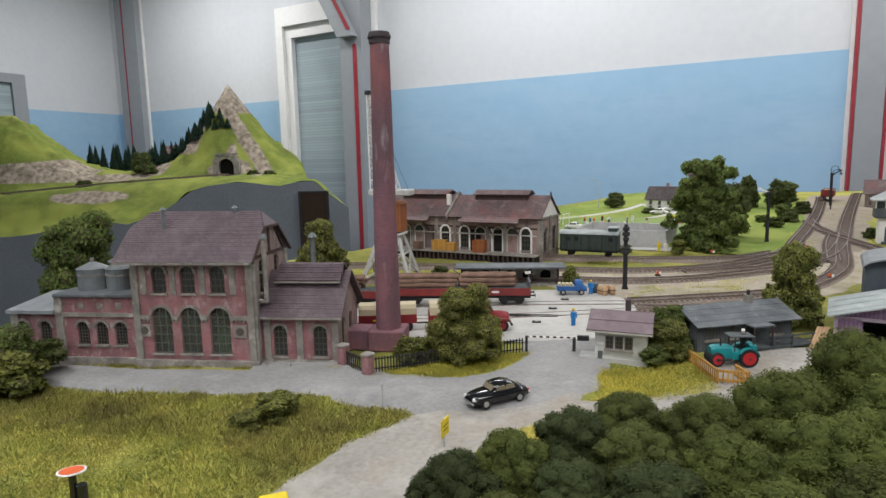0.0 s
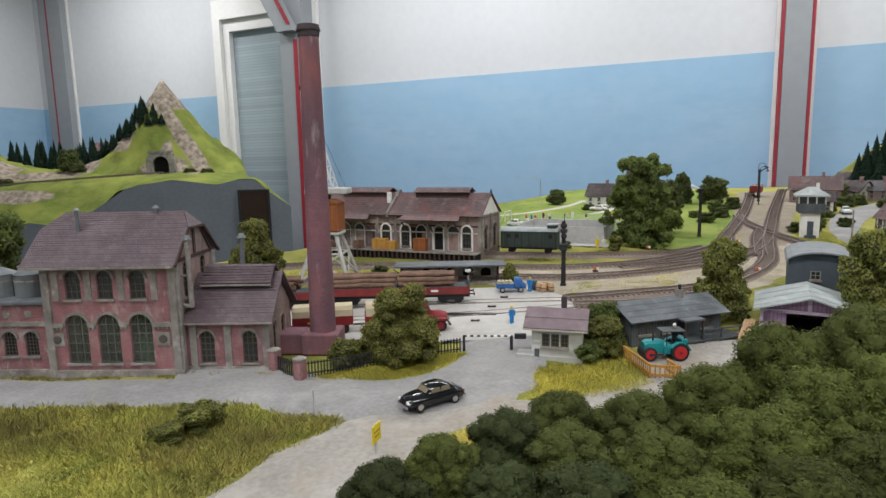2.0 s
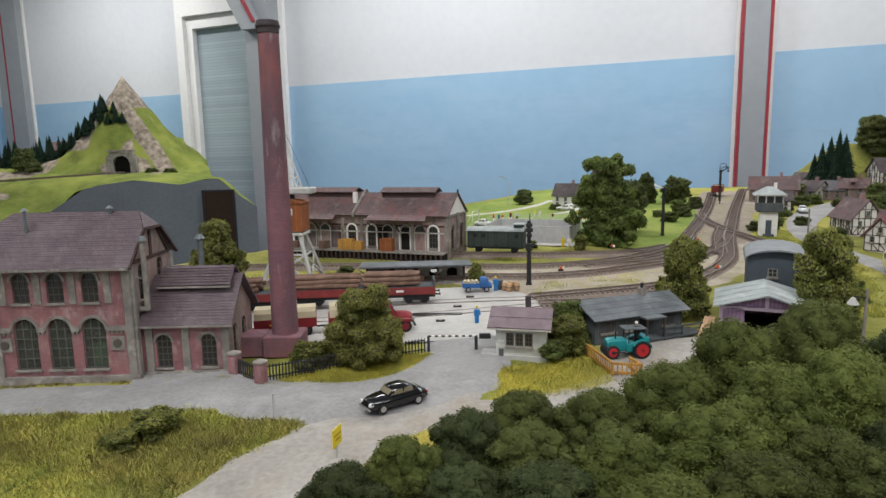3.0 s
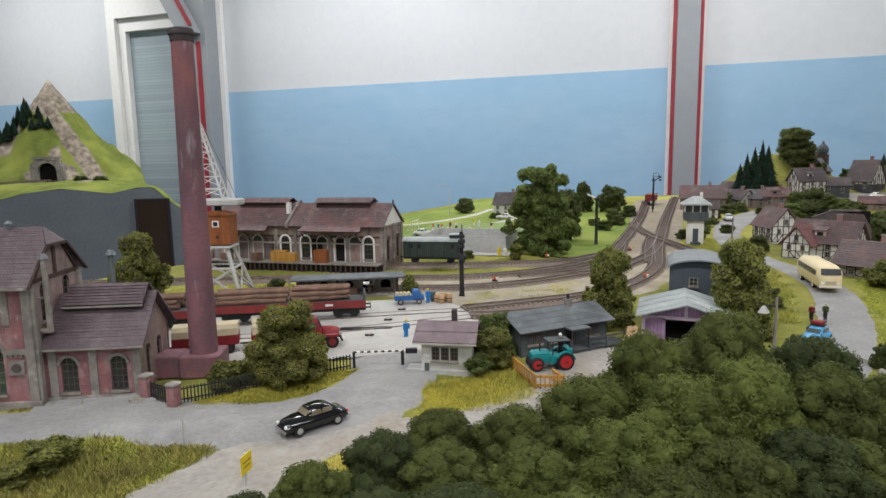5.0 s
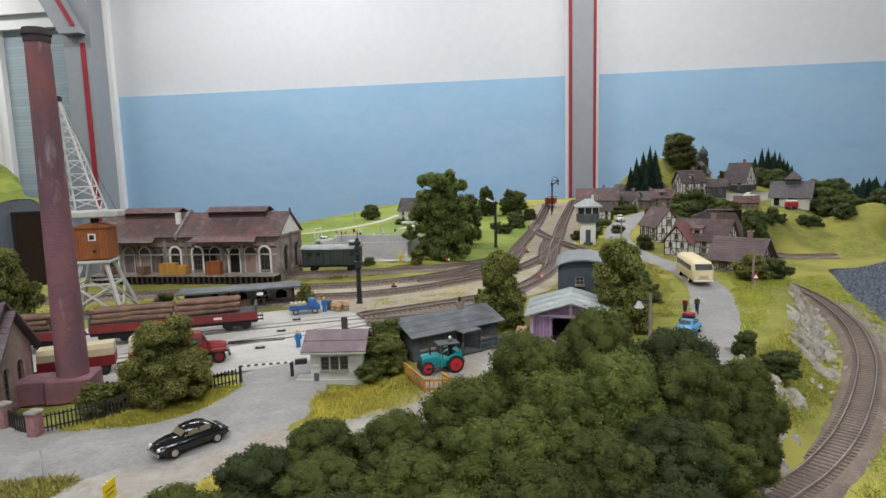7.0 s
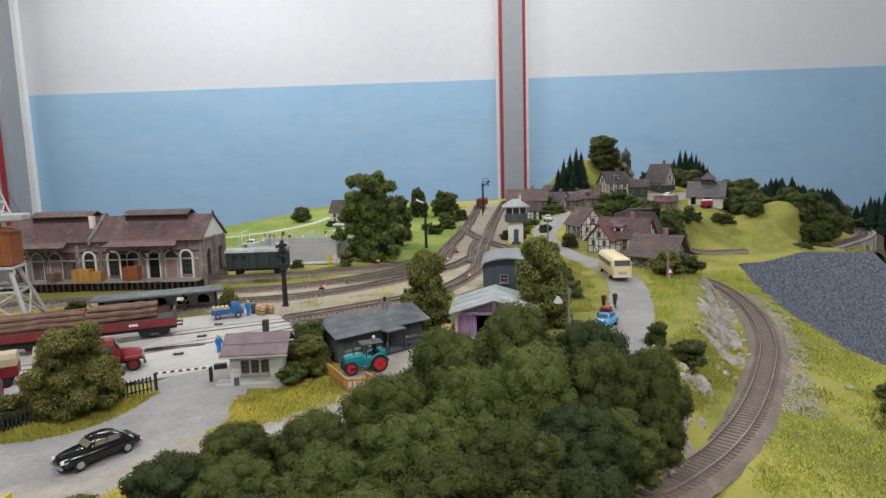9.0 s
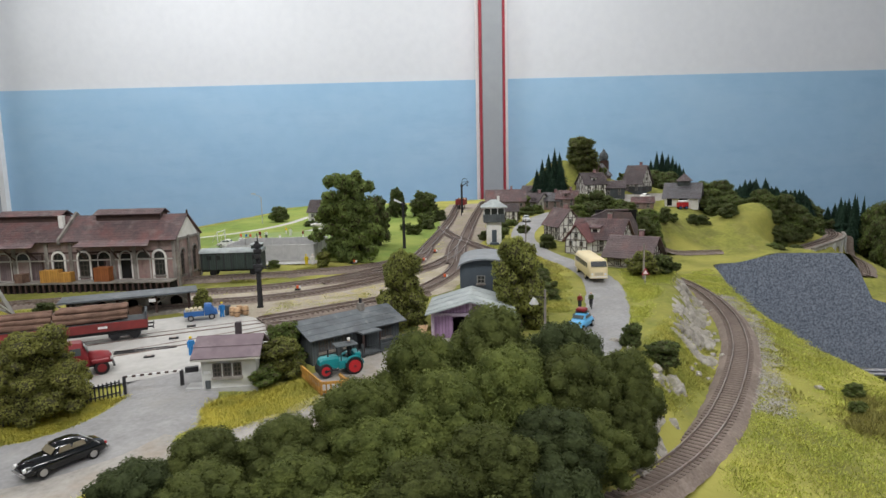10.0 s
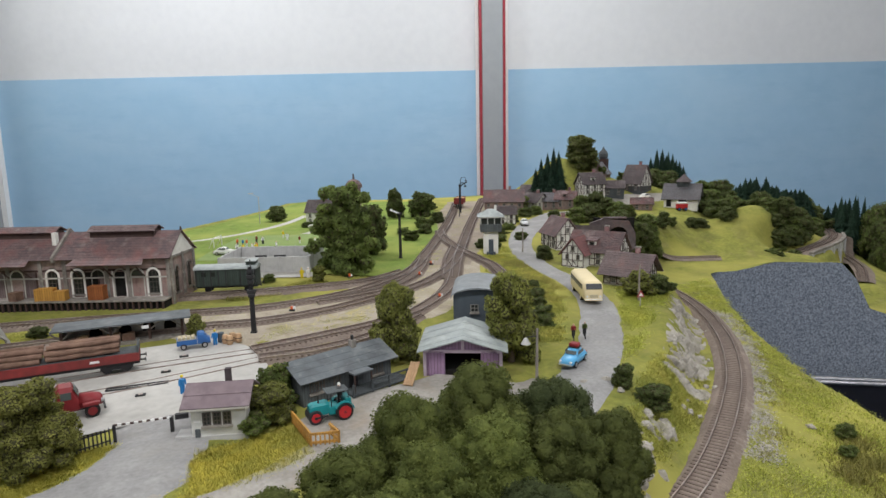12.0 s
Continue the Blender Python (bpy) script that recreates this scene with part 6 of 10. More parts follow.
def pickup():
    ob = put("pickup", 17.0, 79.3, -6, "small blue pickup with a loaded bed at the shelter", "pickup", dz=0.14)
    part("bed", BOX(-1.95, 0.35, -0.85, 0.85, 0.55, 1.15), MIDBLUE, ob)
    part("bed_inside", BOX(-1.85, 0.25, -0.75, 0.75, 1.15, 1.2), SILVER, ob)
    part("cab", loft(bmesh.new(), [round_ring(a, 1.7, 0.5, z1, 0.25, 0.08) for a, z1 in ((0.4, 1.75), (0.6, 1.9), (1.2, 1.85), (1.6, 1.2), (1.9, 1.05))]), MIDBLUE, ob)
    part("windscreen", BOX(1.28, 1.36, -0.65, 0.65, 1.25, 1.7), GLASS, ob)
    for i in range(4):
        part("load", bevel(BOX(-1.8 + i * 0.5, -1.4 + i * 0.5, -0.6, 0.5, 1.2, 1.5), 0.06, 1), CANVAS, ob)
    for a in (-1.2, 1.2):
        for s in (-1, 1):
            wheel(ob, a, s * 0.75, 0.36, 0.22)
    return ob


pickup()
ob = put("point_rodding", 7.3, 70.2, -9.8, "dark steel point rodding frame in the yard", "point rodding", dz=0.13)
for y in (-0.32, 0.32):
    part("rod", BOX(0, 6.0, y - 0.09, y + 0.09, 0, 0.14), DARK, ob)
for k in (0.1, 2.0, 4.0, 5.9):
    part("crosspiece", BOX(k - 0.1, k + 0.1, -0.32, 0.32, 0, 0.1), DARK, ob)
for x, y in ((10.4, 66.9), (13.2, 72.3), (15.5, 76.4)):
    ob = put("point_box", x, y, -8, "small dark steel point motor cover in the yard", "point motor", "point motors", dz=0.13)
    part("cover", bevel(BOX(-0.5, 0.5, -0.24, 0.24, 0, 0.16), 0.04, 1), DARK, ob)
    part("lid", BOX(-0.2, 0.2, -0.2, 0.2, 0.16, 0.2), RAIL, ob)


# ---- rolling stock ----


def axle(parent, x, r=0.52):
    for s in (-1, 1):
        bm = bmesh.new()
        rod(bm, (x, s * 0.72, r), (x, s * 0.9, r), r, n=16)
        part("wheel", bm, DARK, parent)


def buffers(parent, x):
    s = 1 if x > 0 else -1
    for y in (-0.95, 0.95):
        bm = bmesh.new()
        rod(bm, (x, y, 1.15), (x + s * 0.55, y, 1.15), 0.1, n=8)
        rod(bm, (x + s * 0.55, y, 1.15), (x + s * 0.63, y, 1.15), 0.24, n=12)
        part("buffer", bm, DARK, parent)


def log_wagon(x, y, rz, L):
    ob = put("log_wagon", x, y, rz, "dark red flat wagon loaded with long brown logs", "wagon", "goods wagons", dz=0.35)
    part("side_board", BOX(-L / 2, L / 2, -1.55, 1.55, 1.25, 2.15), WAGRED, ob)
    part("underframe", BOX(-L / 2, L / 2, -1.2, 1.2, 0.85, 1.25), DARK, ob)
    part("floor", BOX(-L / 2 + 0.2, L / 2 - 0.2, -1.35, 1.35, 2.15, 2.2), GREYWOOD, ob)
    for a in (-L / 2 + 1.4, -L / 2 + 3.3, L / 2 - 3.3, L / 2 - 1.4):
        axle(ob, a)
    for k in (-L / 2 + 2.35, L / 2 - 2.35):
        part("bogie", BOX(k - 1.6, k + 1.6, -1.1, 1.1, 0.45, 0.8), DARK, ob)
    buffers(ob, -L / 2)
    buffers(ob, L / 2)
    for k in (-L / 2 + 0.1, L / 2 - 0.1):
        part("end_board", BOX(k - 0.1, k + 0.1, -1.5, 1.5, 2.15, 3.0), GREYWOOD, ob)
    part("lettering", BOX(L / 2 - 4.8, L / 2 - 3.9, -1.6, -1.54, 1.6, 1.85), WHITE, ob, "plain pale bars for unreadable lettering")
    return ob


log_wagon(2.1, 76.1, -4.3, 17.6)
log_wagon(-17.0, 78.0, -7, 17.6)


def log(x, y, z, rz, L, r):
    rings = []
    for i in range(9):
        dy, dz, k = random.uniform(-0.07, 0.07), random.uniform(-0.05, 0.05), r * random.uniform(0.93, 1.06) * (1.04 - 0.012 * i)
        rings.append([(-L / 2 + L * i / 8, dy + k * random.uniform(0.93, 1.05) * math.cos(math.tau * q / 10), dz + k * math.sin(math.tau * q / 10)) for q in range(10)])
    ob = part("log", loft(bmesh.new(), rings), LOG)
    ob.matrix_basis = pose(x * CM, y * CM, z * CM, 0, 0, rz)
    return tagged(ob, "long rough brown tree trunk on the wagon", "log", "logs on the wagon")


for cx, cy, ln in ((-2.5, 76.45, 8.6), (5.5, 75.85, 7.6), (-17, 78.0, 15.0)):
    zb = gz(cx, cy) + 0.35 + 2.2
    for row, (count, r) in enumerate(((4, 0.34), (4, 0.30), (3, 0.27))):
        for i in range(count):
            off = (i - (count - 1) / 2) * 0.70
            log(cx + random.uniform(-0.35, 0.35), cy + off, zb + 0.32 + row * 0.52 + random.uniform(0, 0.08), -4.3 + random.uniform(-1.2, 1.2), ln * random.uniform(0.84, 1.0), r * random.uniform(0.85, 1.1))


def van_wagon():
    ob = put("goods_van", 25.6, 105.0, -25, "dark green boarded goods van with grey roof on the siding", "wagon", "goods wagons", dz=0.3)
    part("body", BOX(-4.9, 4.9, -1.55, 1.55, 1.2, 4.0), WAGGREEN, ob)
    bm = bmesh.new()
    n = 8
    pts = [(1.75 * math.cos(math.pi * i / n), 3.95 + 0.65 * math.sin(math.pi * i / n)) for i in range(n + 1)]
    prism(bm, pts, "x", -5.1, 5.1)
    part("roof", bm, ZINC, ob)
    part("underframe", BOX(-4.9, 4.9, -1.2, 1.2, 0.85, 1.2), DARK, ob)
    part("door", BOX(0.4, 2.2, -1.62, -1.54, 1.3, 3.8), WAGGREEN, ob)
    for k in (-3.9, -2.4, 3.4):
        part("window", BOX(k, k + 0.7, -1.6, -1.53, 2.8, 3.5), GLASS, ob)
    part("brakeman_cab", BOX(3.2, 4.7, -1.0, 1.0, 4.2, 5.0), WAGGREEN, ob)
    part("cab_roof", bevel(BOX(3.0, 4.9, -1.2, 1.2, 5.0, 5.2), 0.06, 1), ZINC, ob)
    for i in range(9):
        part("post", BOX(-4.8 + i * 1.18, -4.65 + i * 1.18, -1.6, -1.54, 1.2, 4.0), DARK, ob)
    axle(ob, -3.2)
    axle(ob, 3.2)
    buffers(ob, -4.9)
    buffers(ob, 4.9)
    return ob


van_wagon()


def open_wagon():
    x, y = 112.5, 177.5
    ob = put("open_wagon", x, y, 54, "red-brown open wagon with a pale load on the far track", "wagon", "goods wagons", dz=0.35)
    for s in (-1, 1):
        part("side_wall", BOX(-4.2, 4.2, s * 1.5 - 0.08, s * 1.5 + 0.08, 1.2, 2.9), WAGRED, ob)
        part("end_wall", BOX(s * 4.2 - 0.08, s * 4.2 + 0.08, -1.5, 1.5, 1.2, 3.2), WAGRED, ob)
    part("floor", BOX(-4.2, 4.2, -1.5, 1.5, 1.15, 1.3), DARK, ob)
    bm = bmesh.new()
    for i in range(6):
        box(bm, -4.0, 4.0, -1.4 + i * 0.46, -1.0 + i * 0.46, 2.3, 2.9 + random.uniform(0, 0.3))
    part("load", bm, WOOD, ob, "pale boards")
    axle(ob, -2.6)
    axle(ob, 2.6)
    buffers(ob, -4.2)
    buffers(ob, 4.2)
    return ob


open_wagon()

# ---- gatehouse, fences, sheds and signals ----


def sq_window(parent, x, y, z, w, h, nx=2, nz=2, bars=BARSW, m=None):
    return window_set(parent, x, y, z, w, h, nx, nz, arched=False, bars=bars, m=m, depth=0.03, sill=True, trim=False)


MR = Matrix(((0, -1, 0, 0), (1, 0, 0, 0), (0, 0, 1, 0), (0, 0, 0, 1)))  # a wall looking towards +x
ML = Matrix(((0, 1, 0, 0), (-1, 0, 0, 0), (0, 0, 1, 0), (0, 0, 0, 1)))  # a wall looking towards -x


def gable_roof(parent, x0, x1, y0, y1, ze, zr, material, rows=9, t=0.14, name="roof"):
    ym = (y0 + y1) / 2
    bm = bmesh.new()
    roof_plane(bm, (x0, y0, ze), (x1, y0, ze), (x1, ym, zr), (x0, ym, zr), rows, t=t, lip=0.05)
    roof_plane(bm, (x1, y1, ze), (x0, y1, ze), (x0, ym, zr), (x1, ym, zr), max(rows // 2, 3), t=t, lip=0.05)
    return part(name, bm, material, parent)


def gatehouse():
    ob = put("gatehouse", 13.85, 54.4, -22, "small pale plaster gatehouse with violet tiled roof", "gatehouse")
    W, D, H = 4.55, 4.0, 3.1
    bm = PRISM([(0, -0.3), (D, -0.3), (D, H), (D / 2, H + 1.0), (0, H)], "x", 0, W)
    part("wall", bm, mat("pale_grey_plaster", (0.66, 0.66, 0.63), (0.50, 0.50, 0.47), rough=0.9, scale=90, big=22, bump=0.15), ob)
    gable_roof(ob, -0.7, W + 0.5, -0.55, D + 0.55, H - 0.15, H + 1.2, mat("faded_violet_roof", (0.22, 0.168, 0.185), (0.155, 0.118, 0.132), rough=0.75, scale=110, big=14, bump=0.3, worn=(((0.33, 0.27, 0.29), 0.4, 40, 40, 0.58), ((0.10, 0.08, 0.085), 0.5, 60, 60, 0.6))), 2)
    part("eave_board", BOX(-0.7, W + 0.5, -0.66, -0.54, H - 0.22, H - 0.08), PALEWALL, ob)
    for k in (1.3, 2.15, 3.0):
        sq_window(ob, k, -0.05, 1.3, 0.6, 1.15, 2, 3, BARS)
    part("plinth", BOX(-0.08, W + 0.08, -0.1, D + 0.1, -0.4, 0.35), CONCRETE, ob)
    part("step", BOX(-1.5, -0.05, 0.2, 1.8, -0.3, 0.3), CONCRETE, ob)
    ch = part("chimney", BOX(2.4, 2.9, D / 2 + 0.7, D / 2 + 1.2, H + 0.6, H + 2.2), CHIMTOP, ob)
    part("letter_box", BOX(0.3, 0.7, -0.16, 0.0, 0.3, 1.0), GREYWOOD, ob)
    part("notice", BOX(0.2, 0.75, -0.08, 0.0, 1.6, 1.8), WHITE, ob)
    part("door", BOX(-0.06, 0.02, 0.6, 1.5, 0.1, 2.2), TIMBER, ob)
    return ob


gatehouse()


def fence_run(a, b, n, label):
    """Dark iron fence from a to b with n pickets."""
    a, b = Vector((*a, 0)), Vector((*b, 0))
    d = b - a
    ob = put("iron_fence", a.x, a.y, math.degrees(math.atan2(d.y, d.x)), label, "fence", "yard fences")
    for z in (0.35, 1.25):
        part("rail", BOX(0, d.length, -0.05, 0.05, z - 0.05, z + 0.05), DARK, ob)
    pk = part("picket", BOX(-0.05, 0.05, -0.05, 0.05, 0, 1.45), DARK, ob)
    for i in range(1, n):
        again(pk, ob, d.length * i / (n - 1))
    return ob


fence_run((-6.6, 53.6), (-1.6, 55.1), 20, "black iron picket fence beside the factory gate")
fence_run((-1.6, 55.1), (3.6, 56.6), 18, "black iron picket fence below the bush")
fence_run((3.6, 56.6), (7.6, 57.7), 14, "black iron picket fence at the barrier")
fence_run((-9.3, 55.7), (-7.4, 53.4), 9, "black iron gate between two brick posts")
for x, y in ((-9.7, 56.0), (-7.0, 53.1)):
    ob = put("gate_post", x, y, -30, "square pink brick gate post with stone cap", "gate post", "gate posts")
    part("shaft", BOX(-0.4, 0.4, -0.4, 0.4, -0.2, 1.75), BRICK, ob)
    part("cap", bevel(BOX(-0.5, 0.5, -0.5, 0.5, 1.75, 2.05), 0.1, 1), STONE, ob)


def barrier():
    a, b = (8.0, 57.8), (12.5, 57.0)
    L = math.hypot(b[0] - a[0], b[1] - a[1])
    ob = put("road_barrier", a[0], a[1], math.degrees(math.atan2(b[1] - a[1], b[0] - a[0])), "red-brown and white striped road barrier at the gatehouse", "barrier")
    part("rest_post", BOX(-0.12, 0.12, -0.12, 0.12, -0.1, 1.5), DARK, ob)
    part("bearing_post", BOX(L - 0.15, L + 0.15, -0.2, 0.2, -0.1, 1.5), DARK, ob)
    n = 14
    for i in range(n):
        part("stripe", BOX(L * i / n - 0.05, L * (i + 1) / n - 0.05, -0.07, 0.07, 1.4, 1.54), WHITE if i % 2 else TIMBER, ob)
    part("counterweight", BOX(L + 0.3, L + 1.4, -0.22, 0.22, 1.25, 1.7), DARK, ob)
    return ob


barrier()


def town_sign(x, y, rz, h, w, hh):
    ob = put("town_sign", x, y, rz, "yellow rectangular road sign on a grey pole", "road sign")
    part("pole", CYL(0, 0, -0.2, h, 0.08), CONCRETE, ob)
    pl = part("panel", bevel(BOX(-w / 2, w / 2, -0.14, -0.06, h - hh, h), 0.03, 1), YELLOW, ob)
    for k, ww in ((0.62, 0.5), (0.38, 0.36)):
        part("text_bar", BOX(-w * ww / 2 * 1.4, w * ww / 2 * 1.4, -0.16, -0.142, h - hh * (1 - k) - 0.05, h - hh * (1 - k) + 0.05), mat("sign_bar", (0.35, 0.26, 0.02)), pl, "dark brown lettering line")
    return ob


town_sign(-0.2, 39.0, 66, 2.1, 1.25, 1.25)
pl = put("marker_post", -5.0, 45.9, 0, "thin grey post at the road edge", "post")
part("post", CYL(0, 0, -0.2, 1.9, 0.07), CONCRETE, pl)


def distant_signal():
    ob = put("distant_signal", -17.4, 26.5, 12, "black signal post with an orange white-edged disc laid flat", "signal")
    h = 6.2 - gz(-17.4, 26.5)
    part("mast", CYL(0, 0, -0.2, h - 0.1, 0.17), BLACK, ob)
    part("lamp", CYL(0.35, 0, h - 1.6, h - 0.7, 0.24), BLACK, ob)
    bm = bmesh.new()
    cyl(bm, 0, 0, -0.03, 0.03, 0.62, n=28, m=Matrix.Translation((0, 0, h)) @ Matrix.Rotation(radians(-6), 4, "X"))
    ds = part("disc_edge", bm, WHITE, ob)
    bm = bmesh.new()
    cyl(bm, 0, 0, 0.03, 0.05, 0.52, n=28, m=Matrix.Translation((0, 0, h)) @ Matrix.Rotation(radians(-6), 4, "X"))
    part("disc_face", bm, ORANGE, ds)
    return ob


distant_signal()
ob = put("yellow_box", -9.9, 32.2, 20, "small bright yellow box at the roadside", "box")
part("box", bevel(BOX(-0.8, 0.8, -0.5, 0.5, -0.1, 0.9), 0.08, 1), YELLOW, ob)


def long_shed():
    ob = put("long_shed", 23.95, 55.75, 13, "long grey boarded hut with tar paper roof and timber porch", "hut")
    W, D, H = 10.45, 5.2, 2.6
    part("wall", PRISM([(0, -0.3), (D, -0.3), (D, H), (D / 2, H + 0.95), (0, H)], "x", 0, W), GREYWOOD, ob)
    bm = bmesh.new()
    ym = D / 2
    for a, b, c, d in (((-0.6, -0.7, H - 0.2), (W + 0.5, -0.7, H - 0.2), (W + 0.5, ym, H + 1.15), (-0.6, ym, H + 1.15)), ((W + 0.5, D + 0.7, H - 0.2), (-0.6, D + 0.7, H - 0.2), (-0.6, ym, H + 1.15), (W + 0.5, ym, H + 1.15))):
        roof_plane(bm, a, b, c, d, 4, t=0.12, lip=0.02)
    part("roof", bm, FELTROOF, ob)
    part("roof_chimney", BOX(7.0, 7.6, ym - 0.5, ym + 0.1, H + 0.9, H + 1.9), STONE, ob)
    part("chimney_cap", CYL(7.3, ym - 0.2, H + 1.9, H + 2.4, 0.16), DARK, ob)
    for k in (1.1, 2.0, 3.8, 8.3, 9.0):
        sq_window(ob, k, -0.02, 1.05, 0.65, 1.1, 2, 2, BARS)
    dr = part("door", BOX(5.2, 6.2, -0.08, 0.02, 0.5, 2.4), DARK, ob)
    pr = part("porch_roof", BOX(4.6, 6.9, -1.9, -0.1, 2.35, 2.5), FELTROOF, ob)
    for k in (4.75, 6.75):
        part("porch_post", BOX(k - 0.07, k + 0.07, -1.8, -1.66, -0.1, 2.35), TIMBER, pr)
    dk = part("deck", BOX(4.2, W + 0.8, -2.2, -0.1, 0.35, 0.5), GREYWOOD, ob)
    for k in (4.4, 6.6, 8.7, W + 0.6):
        part("deck_post", BOX(k - 0.1, k + 0.1, -2.15, -1.95, -0.2, 1.5), GREYWOOD, dk)
    part("hand_rail", BOX(6.6, W + 0.7, -2.12, -2.0, 1.35, 1.5), GREYWOOD, dk)
    part("hand_rail", BOX(6.6, W + 0.7, -2.12, -2.0, 0.9, 1.0), GREYWOOD, dk)
    return ob


long_shed()


def yellow_boards():
    ob = put("board_ramp", 22.2, 53.2, -88, "light yellow wooden picket fence around the yard corner", "board fence")
    for (ax, ay), (bx, by) in (((0, 0), (5.2, 0)), ((5.2, 0), (6.0, 2.1)), ((6.0, 2.1), (4.1, 2.0))):
        L, m = math.hypot(bx - ax, by - ay), Matrix.Translation((ax, ay, 0)) @ Matrix.Rotation(math.atan2(by - ay, bx - ax), 4, "Z")
        for z in (0.2, 0.95):
            part("rail", BOX(0, L, -0.07, 0.07, z - 0.1, z + 0.1, m=m), YELLOWC, ob)
        n = max(4, int(L / 0.36))
        for i in range(n + 1):
            k = L * i / n
            part("picket", BOX(k - 0.06, k + 0.06, -0.13, -0.07, -0.1, 1.1, m=m), YELLOWC, ob)
    return ob


yellow_boards()
ob = put("plank_stack", 35.4, 55.6, 48, "leaning stack of pale fresh planks", "planks")
for i in range(4):
    bm = bmesh.new()
    box(bm, -1.7, 1.7, -0.5 + i * 0.27, -0.28 + i * 0.27, 0, 0.12, Matrix.Translation((0, 0, 0.85)) @ Matrix.Rotation(radians(-26 + i), 4, "Y"))
    part("plank", bm, WOOD, ob)


def garage():
    ob = put("garage", 37.4, 56.6, -33, "faded violet boarded garage with pale sheet roof and open doors", "garage")
    W, D, H, R = 8.2, 7.0, 3.0, 3.9
    gab = [(0, -0.3), (2.2, -0.3), (2.2, 2.7), (6.0, 2.7), (6.0, -0.3), (W, -0.3), (W, H), (W / 2, R), (0, H)]
    part("front_wall", plate(bmesh.new(), gab, [], 0, 0.3), PURPLE, ob)
    for a, b in ((0, 0.3), (W - 0.3, W)):
        part("side_wall", BOX(a, b, 0.3, D, -0.3, H), PURPLE, ob)
    part("rear_wall", BOX(0.3, W - 0.3, D - 0.3, D, -0.3, H), PURPLE, ob)
    # Floor is near-black so the garage's inner shade lies in its colour.
    part("floor_slab", BOX(0.3, W - 0.3, 0.3, D - 0.3, -0.2, 0.4), SHADE_FILL, ob)
    for a in (0.5, 6.1):
        part("door", BOX(a, a + 1.6, -0.2, -0.08, 0, 2.65), PURPLE, ob, "violet boarded door leaf")
    for k in (0.05, W - 0.05, W / 2):
        part("frame_post", BOX(k - 0.16, k + 0.16, -0.16, -0.02, 2.7 if k == W / 2 else -0.2, H + (1.0 if k == W / 2 else 0)), mat("pale_violet_trim", (0.55, 0.45, 0.54), rough=0.85), ob)
    part("frame_beam", BOX(-0.1, W + 0.1, -0.2, -0.02, H - 0.55, H - 0.25), MATS["pale_violet_trim"], ob)
    ov = 0.7
    for s in (0, 1):
        a, b = ((-ov, H - 0.3), (W / 2, R + 0.2)) if s == 0 else ((W + ov, H - 0.3), (W / 2, R + 0.2))
        n = 7
        for i in range(n):
            y0, y1 = -1.0 + (D + 1.8) * i / n, -1.0 + (D + 1.8) * (i + 1.03) / n
            dz = 0.03 * (i % 2)
            bm = bmesh.new()
            pts = [(a[0], y0, a[1] + dz), (b[0], y0, b[1] + dz), (b[0], y1, b[1] + dz), (a[0], y1, a[1] + dz)]
            lo = [bm.verts.new(p) for p in pts]
            hi = [bm.verts.new((p[0], p[1], p[2] + 0.14)) for p in pts]
            for f in ((0, 1, 2, 3), (7, 6, 5, 4), (0, 4, 5, 1), (1, 5, 6, 2), (2, 6, 7, 3), (3, 7, 4, 0)):
                bm.faces.new([(lo + hi)[q] for q in f])
            bmesh.ops.recalc_face_normals(bm, faces=bm.faces[:])
            part("roof_sheet", bm, ZINC, ob)
    return ob


garage()


def barn():
    ob = put("barn", 45.6, 64.6, -33, "blue-grey boarded storage shed with curved grey roof", "shed")
    W, D, H = 6.2, 8.5, 5.5
    n = 10
    top = [(W / 2 - (W / 2) * math.cos(math.pi * i / n), H + 0.95 * math.sin(math.pi * i / n)) for i in range(n + 1)]
    part("wall", PRISM([(0, -0.3)] + [(W, -0.3)] + top[::-1], "y", 0, D), GREYBLUE, ob)
    bm = bmesh.new()
    o = [(W / 2 - (W / 2 + 0.35) * math.cos(math.pi * i / n), H - 0.1 + 1.25 * math.sin(math.pi * i / n)) for i in range(n + 1)]
    i_ = [(W / 2 - (W / 2 + 0.3) * math.cos(math.pi * i / n), H - 0.2 + 1.15 * math.sin(math.pi * i / n)) for i in range(n + 1)]
    prism(bm, o + i_[::-1], "y", -0.5, D + 0.5)
    part("roof", bm, DULLSHEET, ob)
    sq_window(ob, 2.6, -0.05, 3.5, 0.9, 0.95, 2, 2)
    return ob


barn()


